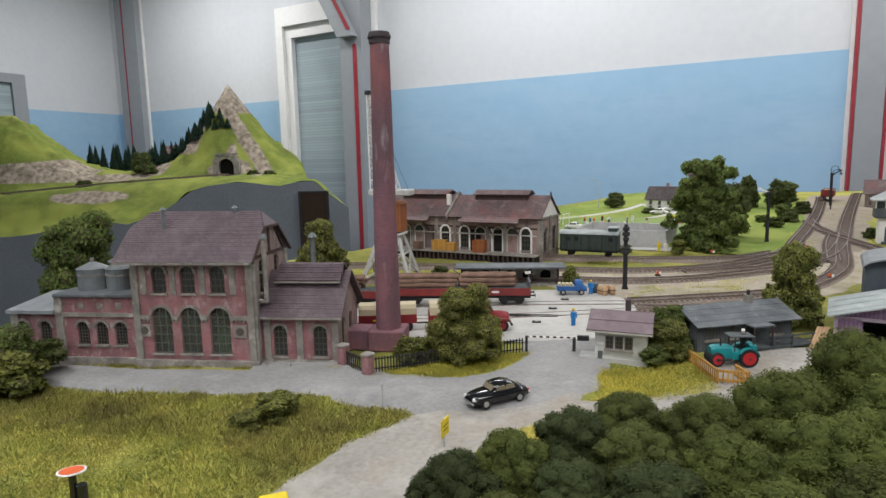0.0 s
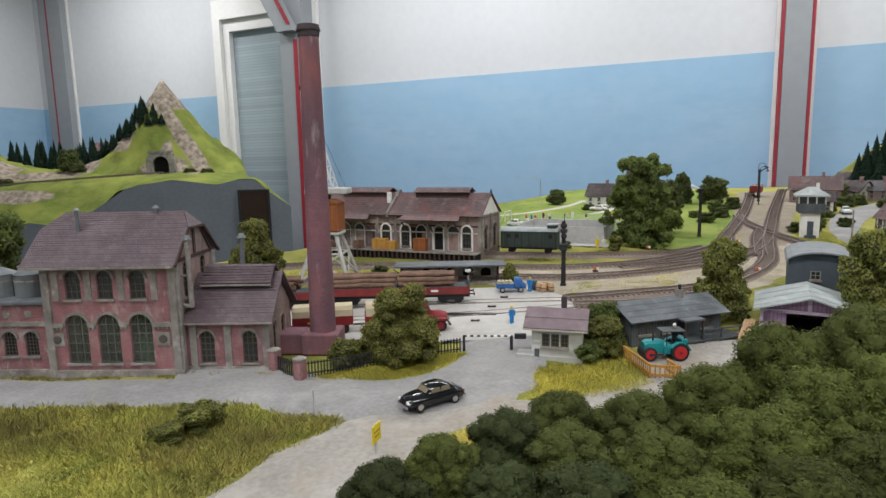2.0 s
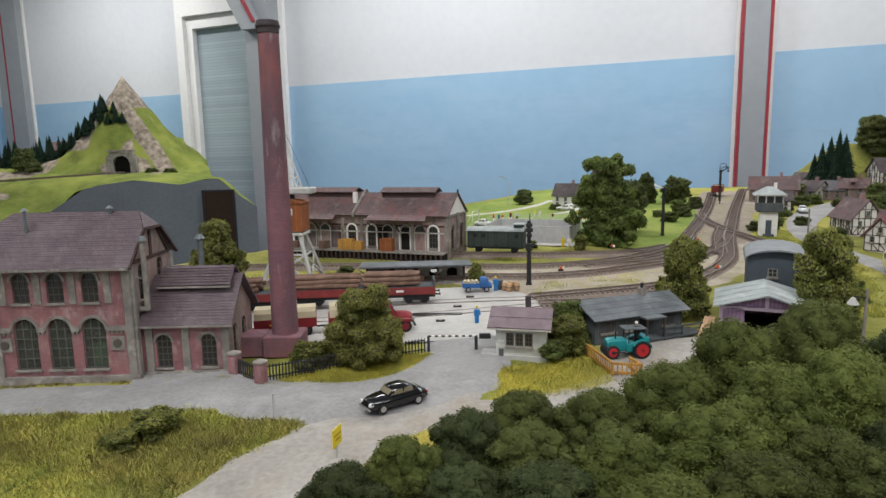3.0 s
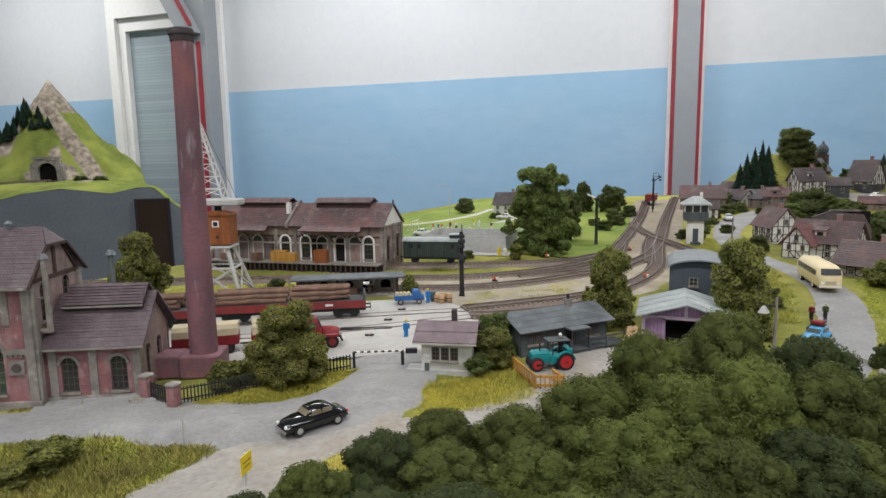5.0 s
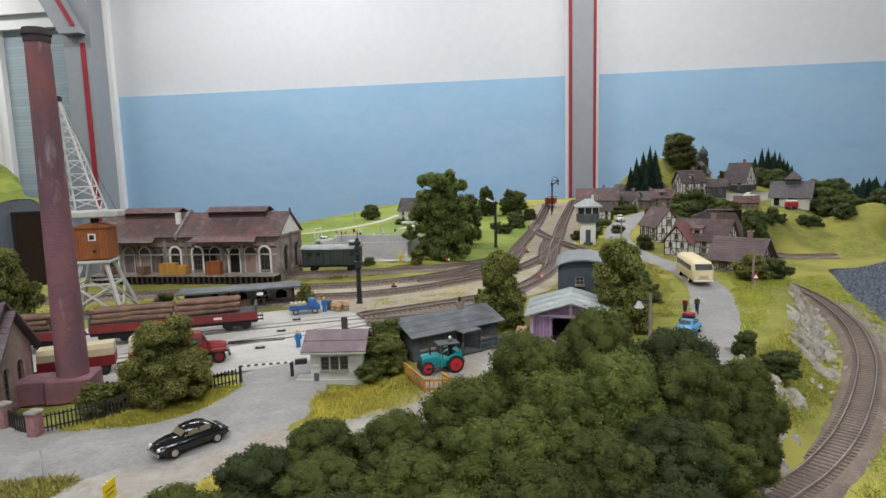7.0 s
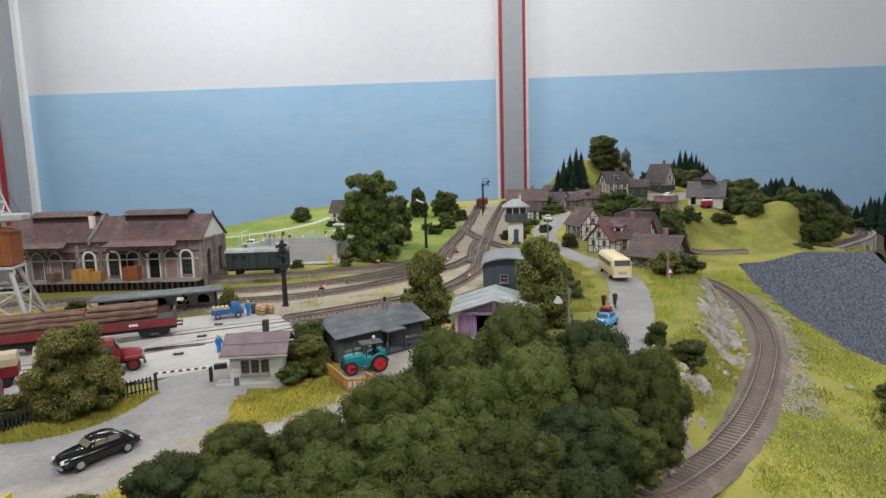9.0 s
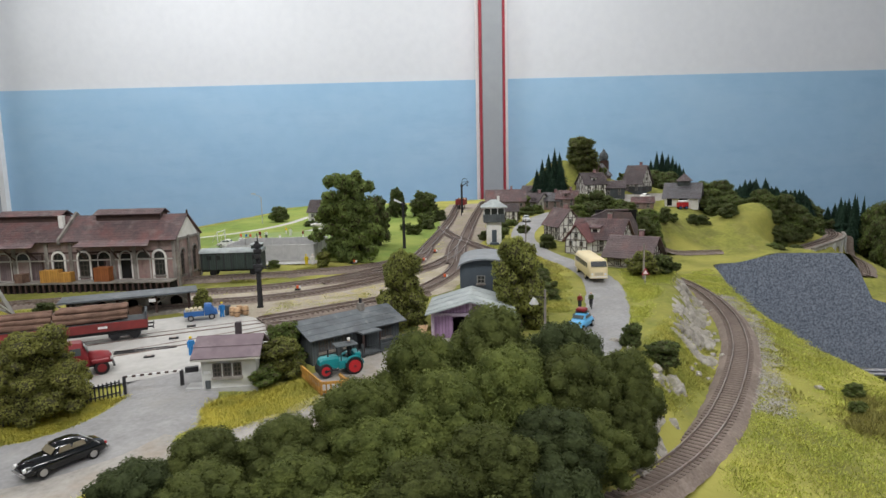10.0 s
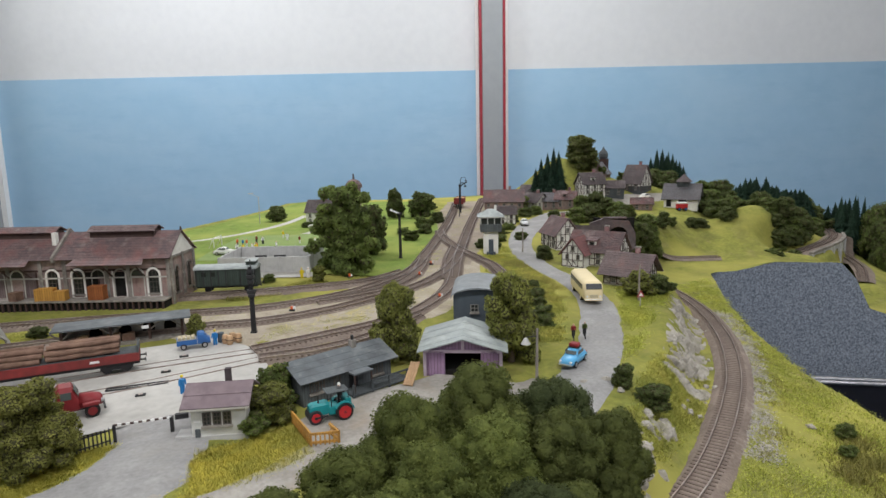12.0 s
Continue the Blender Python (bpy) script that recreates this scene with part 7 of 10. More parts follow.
def signal_tower():
    ob = put("signal_tower", 79.2, 107.6, -30, "white signal tower with blue-grey base and overhanging upper room", "signal tower")
    part("base", BOX(-1.5, 1.5, -1.3, 1.3, -0.3, 4.6), CREAMWALL, ob)
    part("door", BOX(-0.5, 0.5, -1.4, -1.28, 0.3, 3.0), GREYBLUE, ob)
    part("door_steps", BOX(-0.9, 0.9, -2.3, -1.3, -0.3, 0.4), GREYBLUE, ob)
    part("upper_room", bevel(BOX(-2.2, 2.2, -2.0, 2.0, 4.6, 6.3), 0.1, 1), GREYWOOD, ob)
    part("window_band", BOX(-2.05, 2.05, -1.85, 1.85, 6.3, 7.6), GLASS, ob)
    for k in (-2.1, -0.7, 0.7, 2.1):
        part("window_post", BOX(k - 0.1, k + 0.1, -1.98, -1.8, 6.3, 7.6), PALESTEEL, ob)
    part("eave", BOX(-2.7, 2.7, -2.5, 2.5, 7.6, 7.85), PALESTEEL, ob)
    bm = bmesh.new()
    lo = [bm.verts.new(v) for v in ((-2.8, -2.6, 7.85), (2.8, -2.6, 7.85), (2.8, 2.6, 7.85), (-2.8, 2.6, 7.85))]
    hi = [bm.verts.new(v) for v in ((-0.6, 0, 9.3), (0.6, 0, 9.3))]
    for f in ((lo[0], lo[1], hi[1], hi[0]), (lo[1], lo[2], hi[1]), (lo[2], lo[3], hi[0], hi[1]), (lo[3], lo[0], hi[0])):
        bm.faces.new(f)
    part("roof", bm, ZINC, ob)
    part("chimney", BOX(0.8, 1.3, 0.6, 1.1, 8.3, 10.0), CREAMWALL, ob)
    return ob


signal_tower()


def semaphore(x, y, rz, h, arms, label, twin=False):
    ob = put("semaphore_signal", x, y, rz, label, "signal", "railway signals")
    part("foot", BOX(-0.4, 0.4, -0.4, 0.4, -0.2, 0.3), DARK, ob)
    bm = bmesh.new()
    for sx in (-0.16, 0.16):
        for sy in (-0.16, 0.16):
            beam(bm, (sx * 1.5, sy * 1.5, 0.2), (sx, sy, h), 0.1)
    n = int(h / 0.55)
    for i in range(n):
        z0, z1 = 0.3 + (h - 0.4) * i / n, 0.3 + (h - 0.4) * (i + 1) / n
        s = 1 if i % 2 else -1
        beam(bm, (-0.18 * s, -0.18, z0), (0.18 * s, -0.18, z1), 0.06)
        beam(bm, (0.18, -0.18 * s, z0), (0.18, 0.18 * s, z1), 0.06)
    part("mast", bm, DARK, ob)
    part("mast_core", BOX(-0.1, 0.1, -0.1, 0.1, 0.2, h), DARK, ob)
    part("wire_box", BOX(-0.24, 0.24, -0.22, 0.22, 0.2, h * 0.5), DARK, ob)
    for z, ang, m in arms:
        a = radians(ang)
        bm = bmesh.new()
        beam(bm, (0.2, -0.3, z), (0.2 + 2.0 * math.cos(a), -0.3, z + 2.0 * math.sin(a)), 0.08, 0.32)
        arm = part("arm", bm, m, ob)
        bm = bmesh.new()
        rod(bm, (0.2 + 2.0 * math.cos(a), -0.36, z + 2.0 * math.sin(a)), (0.2 + 2.0 * math.cos(a), -0.24, z + 2.0 * math.sin(a)), 0.26, n=12)
        part("arm_disc", bm, m, arm)
        part("lamp_box", bevel(BOX(-0.5, 0.5, -0.45, 0.3, z - 0.3, z + 0.25), 0.08, 1), DARK, ob)
    return ob


sem = semaphore(24.6, 81.1, -20, 8.9, [], "tall black lattice signal mast with lamp boxes")
for z, w in ((8.3, 0.3), (7.6, 0.36), (6.9, 0.26), (5.6, 0.42), (5.1, 0.3)):
    part("lamp_box", bevel(BOX(-w - 0.1, w + 0.15, -0.4, 0.4, z - 0.26, z + 0.26), 0.12, 2), DARK, sem)
part("top_rod", CYL(0.1, 0, 8.8, 9.9, 0.06), DARK, sem)
semaphore(60.9, 113.4, -25, 9.6, [(9.2, 155, WHITE)], "dark signal mast with a raised white arm on the lawn")
semaphore(106, 166, -30, 9.0, [(8.6, 30, DARK)], "far dark signal mast between the tracks")
for x, y in ((112, 176), (101, 158)):
    ob = put("yard_lamp", x, y, -30, "dark curved yard lamp beside the far tracks", "lamp", "yard lamps")
    part("mast", CYL(0, 0, -0.2, 9.5, 0.16, 0.1), DARK, ob)
    pts = [Vector((0.9 - 0.9 * math.cos(math.pi * i / 6), 0, 9.5 + 0.8 * math.sin(math.pi * i / 6))) for i in range(7)]
    bm = bmesh.new()
    for a, b in zip(pts, pts[1:]):
        rod(bm, a, b, 0.09, n=6)
    part("arm", bm, DARK, ob)
    part("shade", CYL(1.8, 0, 9.0, 9.5, 0.4, 0.15), DARK, ob)
for x, y in ((31.5, 88.0), (53, 82), (57, 97), (46, 103), (81, 111.5), (63, 104)):
    ob = put("point_lamp", x, y, -20, "small point lantern with red and white faces", "point lantern", "point lanterns", dz=0.25)
    part("foot", BOX(-0.4, 0.4, -0.15, 0.15, -0.1, 0.15), DARK, ob)
    part("lantern", bevel(BOX(-0.18, 0.18, -0.18, 0.18, 0.15, 0.6), 0.04, 1), ORANGE, ob)
    part("pale_face", BOX(0.185, 0.5, -0.12, 0.12, 0.15, 0.5), WHITE, ob)


def wood_pole(x, y, h, label, lamp=False):
    ob = put("wooden_pole", x, y, 0, label, "pole", "wooden poles")
    part("pole", CYL(0, 0, -0.3, h, 0.17, 0.12), mat("grey_pole", (0.28, 0.25, 0.22), rough=0.9), ob)
    if lamp:
        bm = bmesh.new()
        beam(bm, (0, 0, h - 0.8), (-1.6, -0.4, h - 0.5), 0.1)
        part("arm", bm, DARK, ob)
        part("shade", CYL(-1.7, -0.4, h - 1.2, h - 0.6, 0.5, 0.15), PALESTEEL, ob)
    return ob


wood_pole(77.2, 64.4, 5.4, "grey wooden telegraph pole beside the village road")
wood_pole(46.4, 48.8, 5.6, "grey wooden pole with a street lamp arm", True)
wood_pole(84.5, 103.5, 5.2, "grey wooden pole beside the timbered house")
ob = put("warning_sign", 75.6, 62.6, -20, "white triangular warning sign with red rim", "road sign")
part("pole", CYL(0, 0, -0.2, 1.4, 0.06), PALESTEEL, ob)
part("rim", PRISM([(-0.62, 1.2), (0.62, 1.2), (0, 2.25)], "y", -0.1, -0.04), RED, ob)
part("face", PRISM([(-0.36, 1.34), (0.36, 1.34), (0, 1.95)], "y", -0.13, -0.1), WHITE, ob)


# concrete wall beside the sports field
def concrete_wall():
    ob = put("concrete_wall", 41.3, 112.4, 0, "grey concrete panel wall with square corner", "wall")
    for (ax, ay), (bx, by), n, h in (((0, 0), (-14.8, 8.1), 6, 3.0), ((-14.8, 8.1), (-8.6, 20), 5, 3.0), ((-8.6, 20), (6.6, 11.6), 6, 3.0), ((0, 0), (6.6, 11.6), 4, 3.0)):
        L, ang = math.hypot(bx - ax, by - ay), math.atan2(by - ay, bx - ax)
        m = Matrix.Translation((ax, ay, 0)) @ Matrix.Rotation(ang, 4, "Z")
        for i in range(n):
            part("panel", BOX(L * i / n + 0.06, L * (i + 1) / n - 0.06, -0.2, 0.2, -0.4, h, m=m), CONCRETE, ob)
            part("post", BOX(L * i / n - 0.1, L * i / n + 0.1, -0.26, 0.26, -0.4, h + 0.08, m=m), CONCRETE, ob)


concrete_wall()
slab("pavement", [(41.3, 112.8), (26.9, 120.8), (33, 132), (47.6, 124)], CONCRETE, "pale paved court inside the concrete wall", 0.28, "pavement")
for x, y in ((35.4, 126.4), (38.8, 124.4)):
    ob = put("bench", x, y, -28, "dark wooden bench on the paved court", "bench", "benches", dz=0.3)
    part("seat", BOX(-1.2, 1.2, -0.4, 0.4, 0.5, 0.62), DARK, ob)
    part("backrest", BOX(-1.2, 1.2, 0.35, 0.45, 0.7, 1.2), DARK, ob)
    for k in (-1.0, 1.0):
        part("leg", BOX(k - 0.08, k + 0.08, -0.35, 0.35, 0, 0.5), DARK, ob)
slab("pavement", [(-18.6, 57.4), (-18.4, 54.9), (-8.8, 54.2), (-8.8, 57.4)], ROAD, "trodden grey ground at the annex wall", 0.07, "pavement")
# sports field
slab("sports_field", [(24, 136), (50, 118), (70, 146), (40, 170)], mat("sports_turf", (0.21, 0.285, 0.09), (0.165, 0.235, 0.075), rough=0.95, scale=120, big=8, bump=0.4, worn=(((0.30, 0.30, 0.13), 0.5, 14, 14, 0.58),)), "pale green sports turf", 0.2, "ground", step=2.0)
ribbon("path", [(20, 170), (34, 172), (52, 184), (66, 200)], [2.5, 2.5, 3, 3], YARD, "pale path around the sports field", 0.22, "path")
ribbon("path", [(30, 118), (36, 113.5), (42, 109.5)], [4, 4.5, 3], YARD, "pale gravel strip beside the siding", 0.2, "path")
ribbon("path", [(54, 160), (62, 168), (68, 178), (66, 196)], [3, 3, 3, 3], YARD, "pale path to the far white house", 0.22, "path")
ob = put("football_goal", 31, 152, 60, "white football goal on the sports field", "goal", dz=0.2)
bm = bmesh.new()
for k in (-2.4, 2.4):
    beam(bm, (k, 0, 0), (k, 0, 2.4), 0.16)
    beam(bm, (k, 0, 2.4), (k, 1.2, 0), 0.08)
beam(bm, (-2.4, 0, 2.4), (2.4, 0, 2.4), 0.16)
part("frame", bm, WHITE, ob)
ob = put("white_fence", 14, 160, 38, "low white fence at the edge of the field", "fence")
for k in range(9):
    part("post", BOX(k * 2 - 0.08, k * 2 + 0.08, -0.08, 0.08, -0.2, 1.3), WHITE, ob)
for z in (0.5, 1.2):
    part("rail", BOX(0, 16, -0.05, 0.05, z - 0.06, z + 0.06), WHITE, ob)
ob = put("street_lamp", 49.9, 194, 0, "pale curved street lamp beside the far path", "street lamp")
part("mast", CYL(0, 0, -0.2, 8.5, 0.14), PALESTEEL, ob)
bm = bmesh.new()
beam(bm, (0, 0, 8.4), (-2.4, 0, 9.6), 0.14)
box(bm, -3.0, -1.6, -0.2, 0.2, 9.4, 9.7)
part("arm", bm, PALESTEEL, ob)


def figure(x, y, rz, coat, legs, label, dz=0.14, hat=None, sit=False, at_z=None):
    """A tiny painted figurine: one plain mesh."""
    bm = bmesh.new()
    for s in (-1, 1):
        rod(bm, (s * 0.14, 0.02 * s, 0), (s * 0.12, 0, 0.95), 0.12, 0.14, 8)
    n1 = len(bm.faces)
    rod(bm, (0, 0, 0.9), (0, 0, 1.5), 0.22, 0.27, 10)
    for s in (-1, 1):
        rod(bm, (s * 0.28, 0, 1.45), (s * 0.34, -0.12, 0.85), 0.09, 0.08, 6)
    n2 = len(bm.faces)
    bmesh.ops.create_icosphere(bm, subdivisions=1, radius=0.15, matrix=Matrix.Translation((0, 0, 1.72)))
    n3 = len(bm.faces)
    if hat:
        cyl(bm, 0, 0, 1.76, 1.92, 0.17, 0.12, 8)
    bm.faces.ensure_lookup_table()
    for i, f in enumerate(bm.faces):
        f.material_index = 0 if i < n1 else 1 if i < n2 else 2 if i < n3 else 3
    ob = part("figurine", bm, legs)
    for m in (coat, SKIN, hat or SKIN):
        ob.data.materials.append(m)
    ob.matrix_basis = pose(x * CM, y * CM, (at_z if at_z is not None else gz(x, y) + dz) * CM, 0, 0, rz)
    return tagged(ob, label, "figurine", "figurines")


figure(26.3, 52.0, 90, DARK, DARK, "tiny dark seated driver figurine on the road roller", at_z=gz(25.3, 51.9) + 1.35, hat=CREAMWALL)
figure(14.2, 65.2, 20, BLUEFIG, BLUEFIG, "tiny blue painted worker figurine with yellow cap", hat=YELLOW)
figure(19.4, 78.8, -30, BLUEFIG, BLUEFIG, "tiny blue painted worker figurine beside the pickup", hat=YELLOW)
for x, y in ((20.6, 78.6), (21.5, 78.9), (21.0, 77.9), (22.1, 78.2)):
    ob = put("barrel", x, y, 0, "small brown wooden barrel in the yard", "barrel", "yard barrels", dz=0.14)
    part("body", loft(bmesh.new(), [[(r * math.cos(math.tau * i / 12), r * math.sin(math.tau * i / 12), z) for i in range(12)] for z, r in ((0, 0.33), (0.35, 0.42), (0.75, 0.42), (1.1, 0.33))]), WOOD, ob)
    part("hoop", CYL(0, 0, 0.5, 0.6, 0.44), TIMBER, ob)
ob = put("oil_drum", 20.2, 79.5, 0, "blue-grey steel drum in the yard", "drum", dz=0.14)
part("body", CYL(0, 0, 0, 1.2, 0.38, n=14), GREYBLUE, ob)
for x, y, c in ((41.0, 106.6, ORANGE), (38.6, 107.6, YELLOW), (39.7, 107.4, CREAMWALL)):
    figure(x, y, 0, c, c, "tiny bright coated track worker figurine", hat=c)
for i in range(14):
    x, y = 42 + random.uniform(-12, 14), 144 + random.uniform(-10, 14)
    c = random.choice((ORANGE, WHITE, YELLOW, TRUCKRED, BLUEFIG))
    figure(x, y, random.uniform(0, 360), c, random.choice((WHITE, DARK)), "tiny football player figurine on the turf", dz=0.2)
for i, (x, y) in enumerate(((33.5, 141.5), (34.6, 140.2), (36.5, 139.6), (37.4, 140.5), (40.0, 152.0), (47.2, 150.6))):
    figure(x, y, 30 * i, (WHITE, YELLOW, CREAMWALL, WHITE, TRUCKRED, WHITE)[i], (DARK, WHITE)[i % 2], "tiny spectator figurine beside the sports field", dz=0.2)


def bicycle(x, y, rz, coat):
    ob = put("bicycle", x, y, rz, "thin dark toy bicycle on the road", "bicycle", "bicycles", dz=0.15)
    for k in (-0.6, 0.6):
        bm = bmesh.new()
        for i in range(14):
            a, b = math.tau * i / 14, math.tau * (i + 1) / 14
            beam(bm, (k + 0.38 * math.cos(a), 0, 0.4 + 0.38 * math.sin(a)), (k + 0.38 * math.cos(b), 0, 0.4 + 0.38 * math.sin(b)), 0.06)
        part("wheel", bm, DARK, ob)
    bm = bmesh.new()
    for a, b in (((-0.6, 0, 0.4), (-0.1, 0, 0.95)), ((-0.1, 0, 0.95), (0.45, 0, 0.95)), ((0.6, 0, 0.4), (0.42, 0, 1.2)), ((-0.05, 0, 0.4), (0.45, 0, 0.95)), ((-0.6, 0, 0.4), (-0.05, 0, 0.4))):
        beam(bm, a, b, 0.07)
    beam(bm, (0.42, -0.25, 1.2), (0.42, 0.25, 1.2), 0.06)
    part("frame", bm, DARK, ob)
    rider = figure(x, y, rz + 90, coat, DARK, "tiny rider figurine on a bicycle", dz=0.62)
    rider.matrix_basis = rider.matrix_basis @ Matrix.Scale(0.82, 4)


bicycle(57.6, 56.2, -125, TRUCKRED)
bicycle(59.2, 56.0, -125, LEAF_DARK)

# ---- the village ----


def timber_grid(parent, m, w, h, seed, gable=0.0):
    """Brown beams on a wall w wide and h high, as one timber frame."""
    rnd = random.Random(seed)
    bm = bmesh.new()

    def bar(x0, z0, x1, z1, t=0.16):
        beam(bm, m @ Vector((x0, -0.03, z0)), m @ Vector((x1, -0.03, z1)), t, 0.1)
    n = max(3, int(w / 0.95))
    for i in range(n + 1):
        x = -w / 2 + w * i / n
        bar(x, 0.1, x, h + (gable * (1 - abs(x) / (w / 2)) if gable else 0))
    for z in (0.15, h * 0.5, h - 0.08):
        bar(-w / 2, z, w / 2, z)
    for i in range(n):
        if rnd.random() < 0.5:
            x = -w / 2 + w * i / n
            a, b = (x, x + w / n) if rnd.random() < 0.5 else (x + w / n, x)
            bar(a, 0.1, b, h * 0.5, 0.12)
    if gable:
        bar(-w / 4, h + gable / 2, w / 4, h + gable / 2)
        for s in (-1, 1):
            bar(s * w / 2, h, 0, h + gable, 0.2)
    part("timber_frame", bm, TIMBER, parent)


def house(name, x, y, rz, W, D, H, R, label, roof=TILER, wall=CREAMWALL, timber=True, chimney=True, dormer=0, overhang=0.5, category="house", dz=-0.1, lower=None, seed=1, doors=()):
    """A house W long (ridge along x), D deep, walls H and ridge R high, its middle at x, y."""
    ob = put(name, x, y, rz, label, category, "village houses", dz=dz)
    bm = PRISM([(-D / 2, -1.2), (D / 2, -1.2), (D / 2, H), (0, R), (-D / 2, H)], "x", -W / 2, W / 2)
    part("wall", bm, wall, ob)
    if lower:
        part("ground_floor", BOX(-W / 2 - 0.06, W / 2 + 0.06, -D / 2 - 0.06, D / 2 + 0.06, -1.2, H * 0.48), lower, ob)
    slope = (R - H) / (D / 2)
    gable_roof(ob, -W / 2 - overhang, W / 2 + overhang, -D / 2 - overhang, D / 2 + overhang, H - slope * overhang + 0.08, R + 0.12, roof, 13)
    if timber:
        timber_grid(ob, Matrix.Translation((0, -D / 2, 0)), W, H, seed)
        timber_grid(ob, Matrix.Translation((W / 2, 0, 0)) @ Matrix.Rotation(radians(90), 4, "Z"), D, H, seed + 1, R - H)
        timber_grid(ob, Matrix.Translation((-W / 2, 0, 0)) @ Matrix.Rotation(radians(-90), 4, "Z"), D, H, seed + 2, R - H)
    for k, w in doors:
        # Open doorway is a black sheet on the wall, shade as colour.
        part("open_door", BOX(k - w / 2, k + w / 2, -D / 2 - 0.08, -D / 2 + 0.04, 0, H * 0.82), SHADE_FILL, ob, "open barn door with its shade painted black")
    n = 0 if doors else max(2, int(W / 2.2))
    for i in range(n):
        k = -W / 2 + W * (i + 0.5) / n
        sq_window(ob, k, -D / 2 - 0.06, H * 0.55, 0.7, 0.9, 2, 2)
        sq_window(ob, k, -D / 2 - 0.06, H * 0.12, 0.7, 0.9, 2, 2)
    for s, m in ((1, MR), (-1, ML)):
        for k in (-D / 4, D / 4):
            sq_window(ob, k, -W / 2 - 0.06, H * 0.55, 0.6, 0.9, 2, 2, m=m)
        sq_window(ob, 0, -W / 2 - 0.06, H + (R - H) * 0.15, 0.6, 0.8, 2, 2, m=m)
    if chimney:
        c = part("chimney", BOX(W * 0.12, W * 0.12 + 0.7, -0.2, 0.5, R - 0.8, R + 1.1), BRICK, ob)
        part("chimney_cap", BOX(W * 0.12 - 0.08, W * 0.12 + 0.78, -0.28, 0.58, R + 1.1, R + 1.25), STONE, c)
    for i in range(dormer):
        k = -W / 2 + W * (i + 0.6) / (dormer + 0.3)
        zy = H + (R - H) * 0.3
        d = part("dormer", BOX(k - 0.8, k + 0.8, -D / 2 * 0.78, -0.2, zy - 0.3, zy + 0.8), wall, ob)
        bm = bmesh.new()
        roof_plane(bm, (k - 1.05, -D / 2 * 0.88, zy + 0.75), (k + 1.05, -D / 2 * 0.88, zy + 0.75), (k + 1.05, -0.1, zy + 1.5), (k - 1.05, -0.1, zy + 1.5), 3, lip=0.04)
        part("dormer_roof", bm, roof, d)
        part("dormer_window", BOX(k - 0.45, k + 0.45, -D / 2 * 0.78 - 0.05, -D / 2 * 0.78 + 0.02, zy, zy + 0.6), GLASS, d)
    return ob


house("timbered_house", 95.6, 105.0, -104, 7.6, 5.2, 3.2, 6.4, "half-timbered white house with steep violet-brown roof", roof=TILER, seed=3)
house("timbered_house", 90.8, 87.6, -64, 9.4, 6.8, 2.8, 6.0, "large half-timbered inn with red-brown roof and dormer", roof=TILER, dormer=1, seed=7, lower=None)
wing = house("house_wing", 86.4, 88.4, -154, 5.2, 4.2, 2.7, 5.3, "cross wing of the inn with a faded red hipped roof", roof=mat("faded_red_tiles", (0.30, 0.12, 0.11), (0.22, 0.10, 0.10), kind="tile", bump=0.8, scale=120, big=14), seed=9, chimney=False)
house("timbered_barn", 84.6, 73.4, -66, 6.6, 6.2, 2.2, 4.8, "half-timbered barn with mottled red-grey roof", roof=mat("mottled_barn_tiles", (0.235, 0.185, 0.18), (0.15, 0.12, 0.12), kind="tile", bump=0.6, scale=120, big=20, worn=(((0.26, 0.14, 0.125), 0.5, 24, 24, 0.55), ((0.10, 0.085, 0.085), 0.5, 34, 20, 0.58))), wall=PALEWALL, seed=12, overhang=0.9, category="barn")
house("station", 118.5, 160, -35, 12, 7, 3.6, 6.8, "red roofed far station building", roof=TILER, wall=BRICKD, timber=False, category="station", chimney=True)
house("station_annex", 105.0, 139.0, -32, 4.6, 4.0, 3.0, 4.8, "white half-timbered hut behind the signal tower", roof=TILEG, seed=21, category="hut", chimney=False)
house("village_house", 127.4, 155.8, -80, 6.4, 5.2, 2.6, 5.0, "brown roofed village house with grey walls", roof=TILEG, wall=PALEWALL, timber=False, seed=5)
house("village_house", 131.5, 163.0, -60, 6.4, 5.4, 2.4, 5.2, "dark brown roofed house on the hill flank", roof=TILEG, wall=BRICKD, timber=False, seed=15)
house("village_house", 131.2, 152.6, -48, 5.0, 4.6, 2.4, 4.6, "grey slate roofed village house", roof=SLATE, wall=BRICKD, timber=False, seed=6)
house("village_house", 134.6, 149.4, -46, 6.0, 4.8, 2.6, 4.8, "brick village house with brown roof and a dormer", roof=TILER, wall=BRICKD, timber=False, dormer=1, seed=8)
house("timbered_house", 144.6, 149.6, -12, 7.6, 5.6, 3.4, 6.6, "tall half-timbered house with grey-brown roof and dormer on the hill", roof=TILEG, dormer=1, seed=31, wall=CREAMWALL)
house("farm_shed", 151.4, 146.6, -40, 6.6, 5, 2.4, 4.4, "grey-brown roofed shed beside the timbered house", roof=TILEG, wall=GREYWOOD, timber=False, category="shed", chimney=False)
house("timbered_house", 162.0, 146.6, -74, 6.4, 7.2, 2.6, 8.0, "steep roofed half-timbered house on the hill", roof=TILEG, seed=41, lower=GREYWOOD)
house("barn_house", 164.0, 129.8, -58, 9.6, 7, 2.9, 6.7, "white barn with grey slate roof and open door", roof=SLATE, wall=CREAMWALL, timber=False, category="barn", seed=51, chimney=False, overhang=0.8, doors=((0.6, 2.4), (-3.4, 1.4)))
ob = put("cupola", 164.6, 130.0, -58, "slate covered roof turret on the white barn", "turret", dz=6.2)
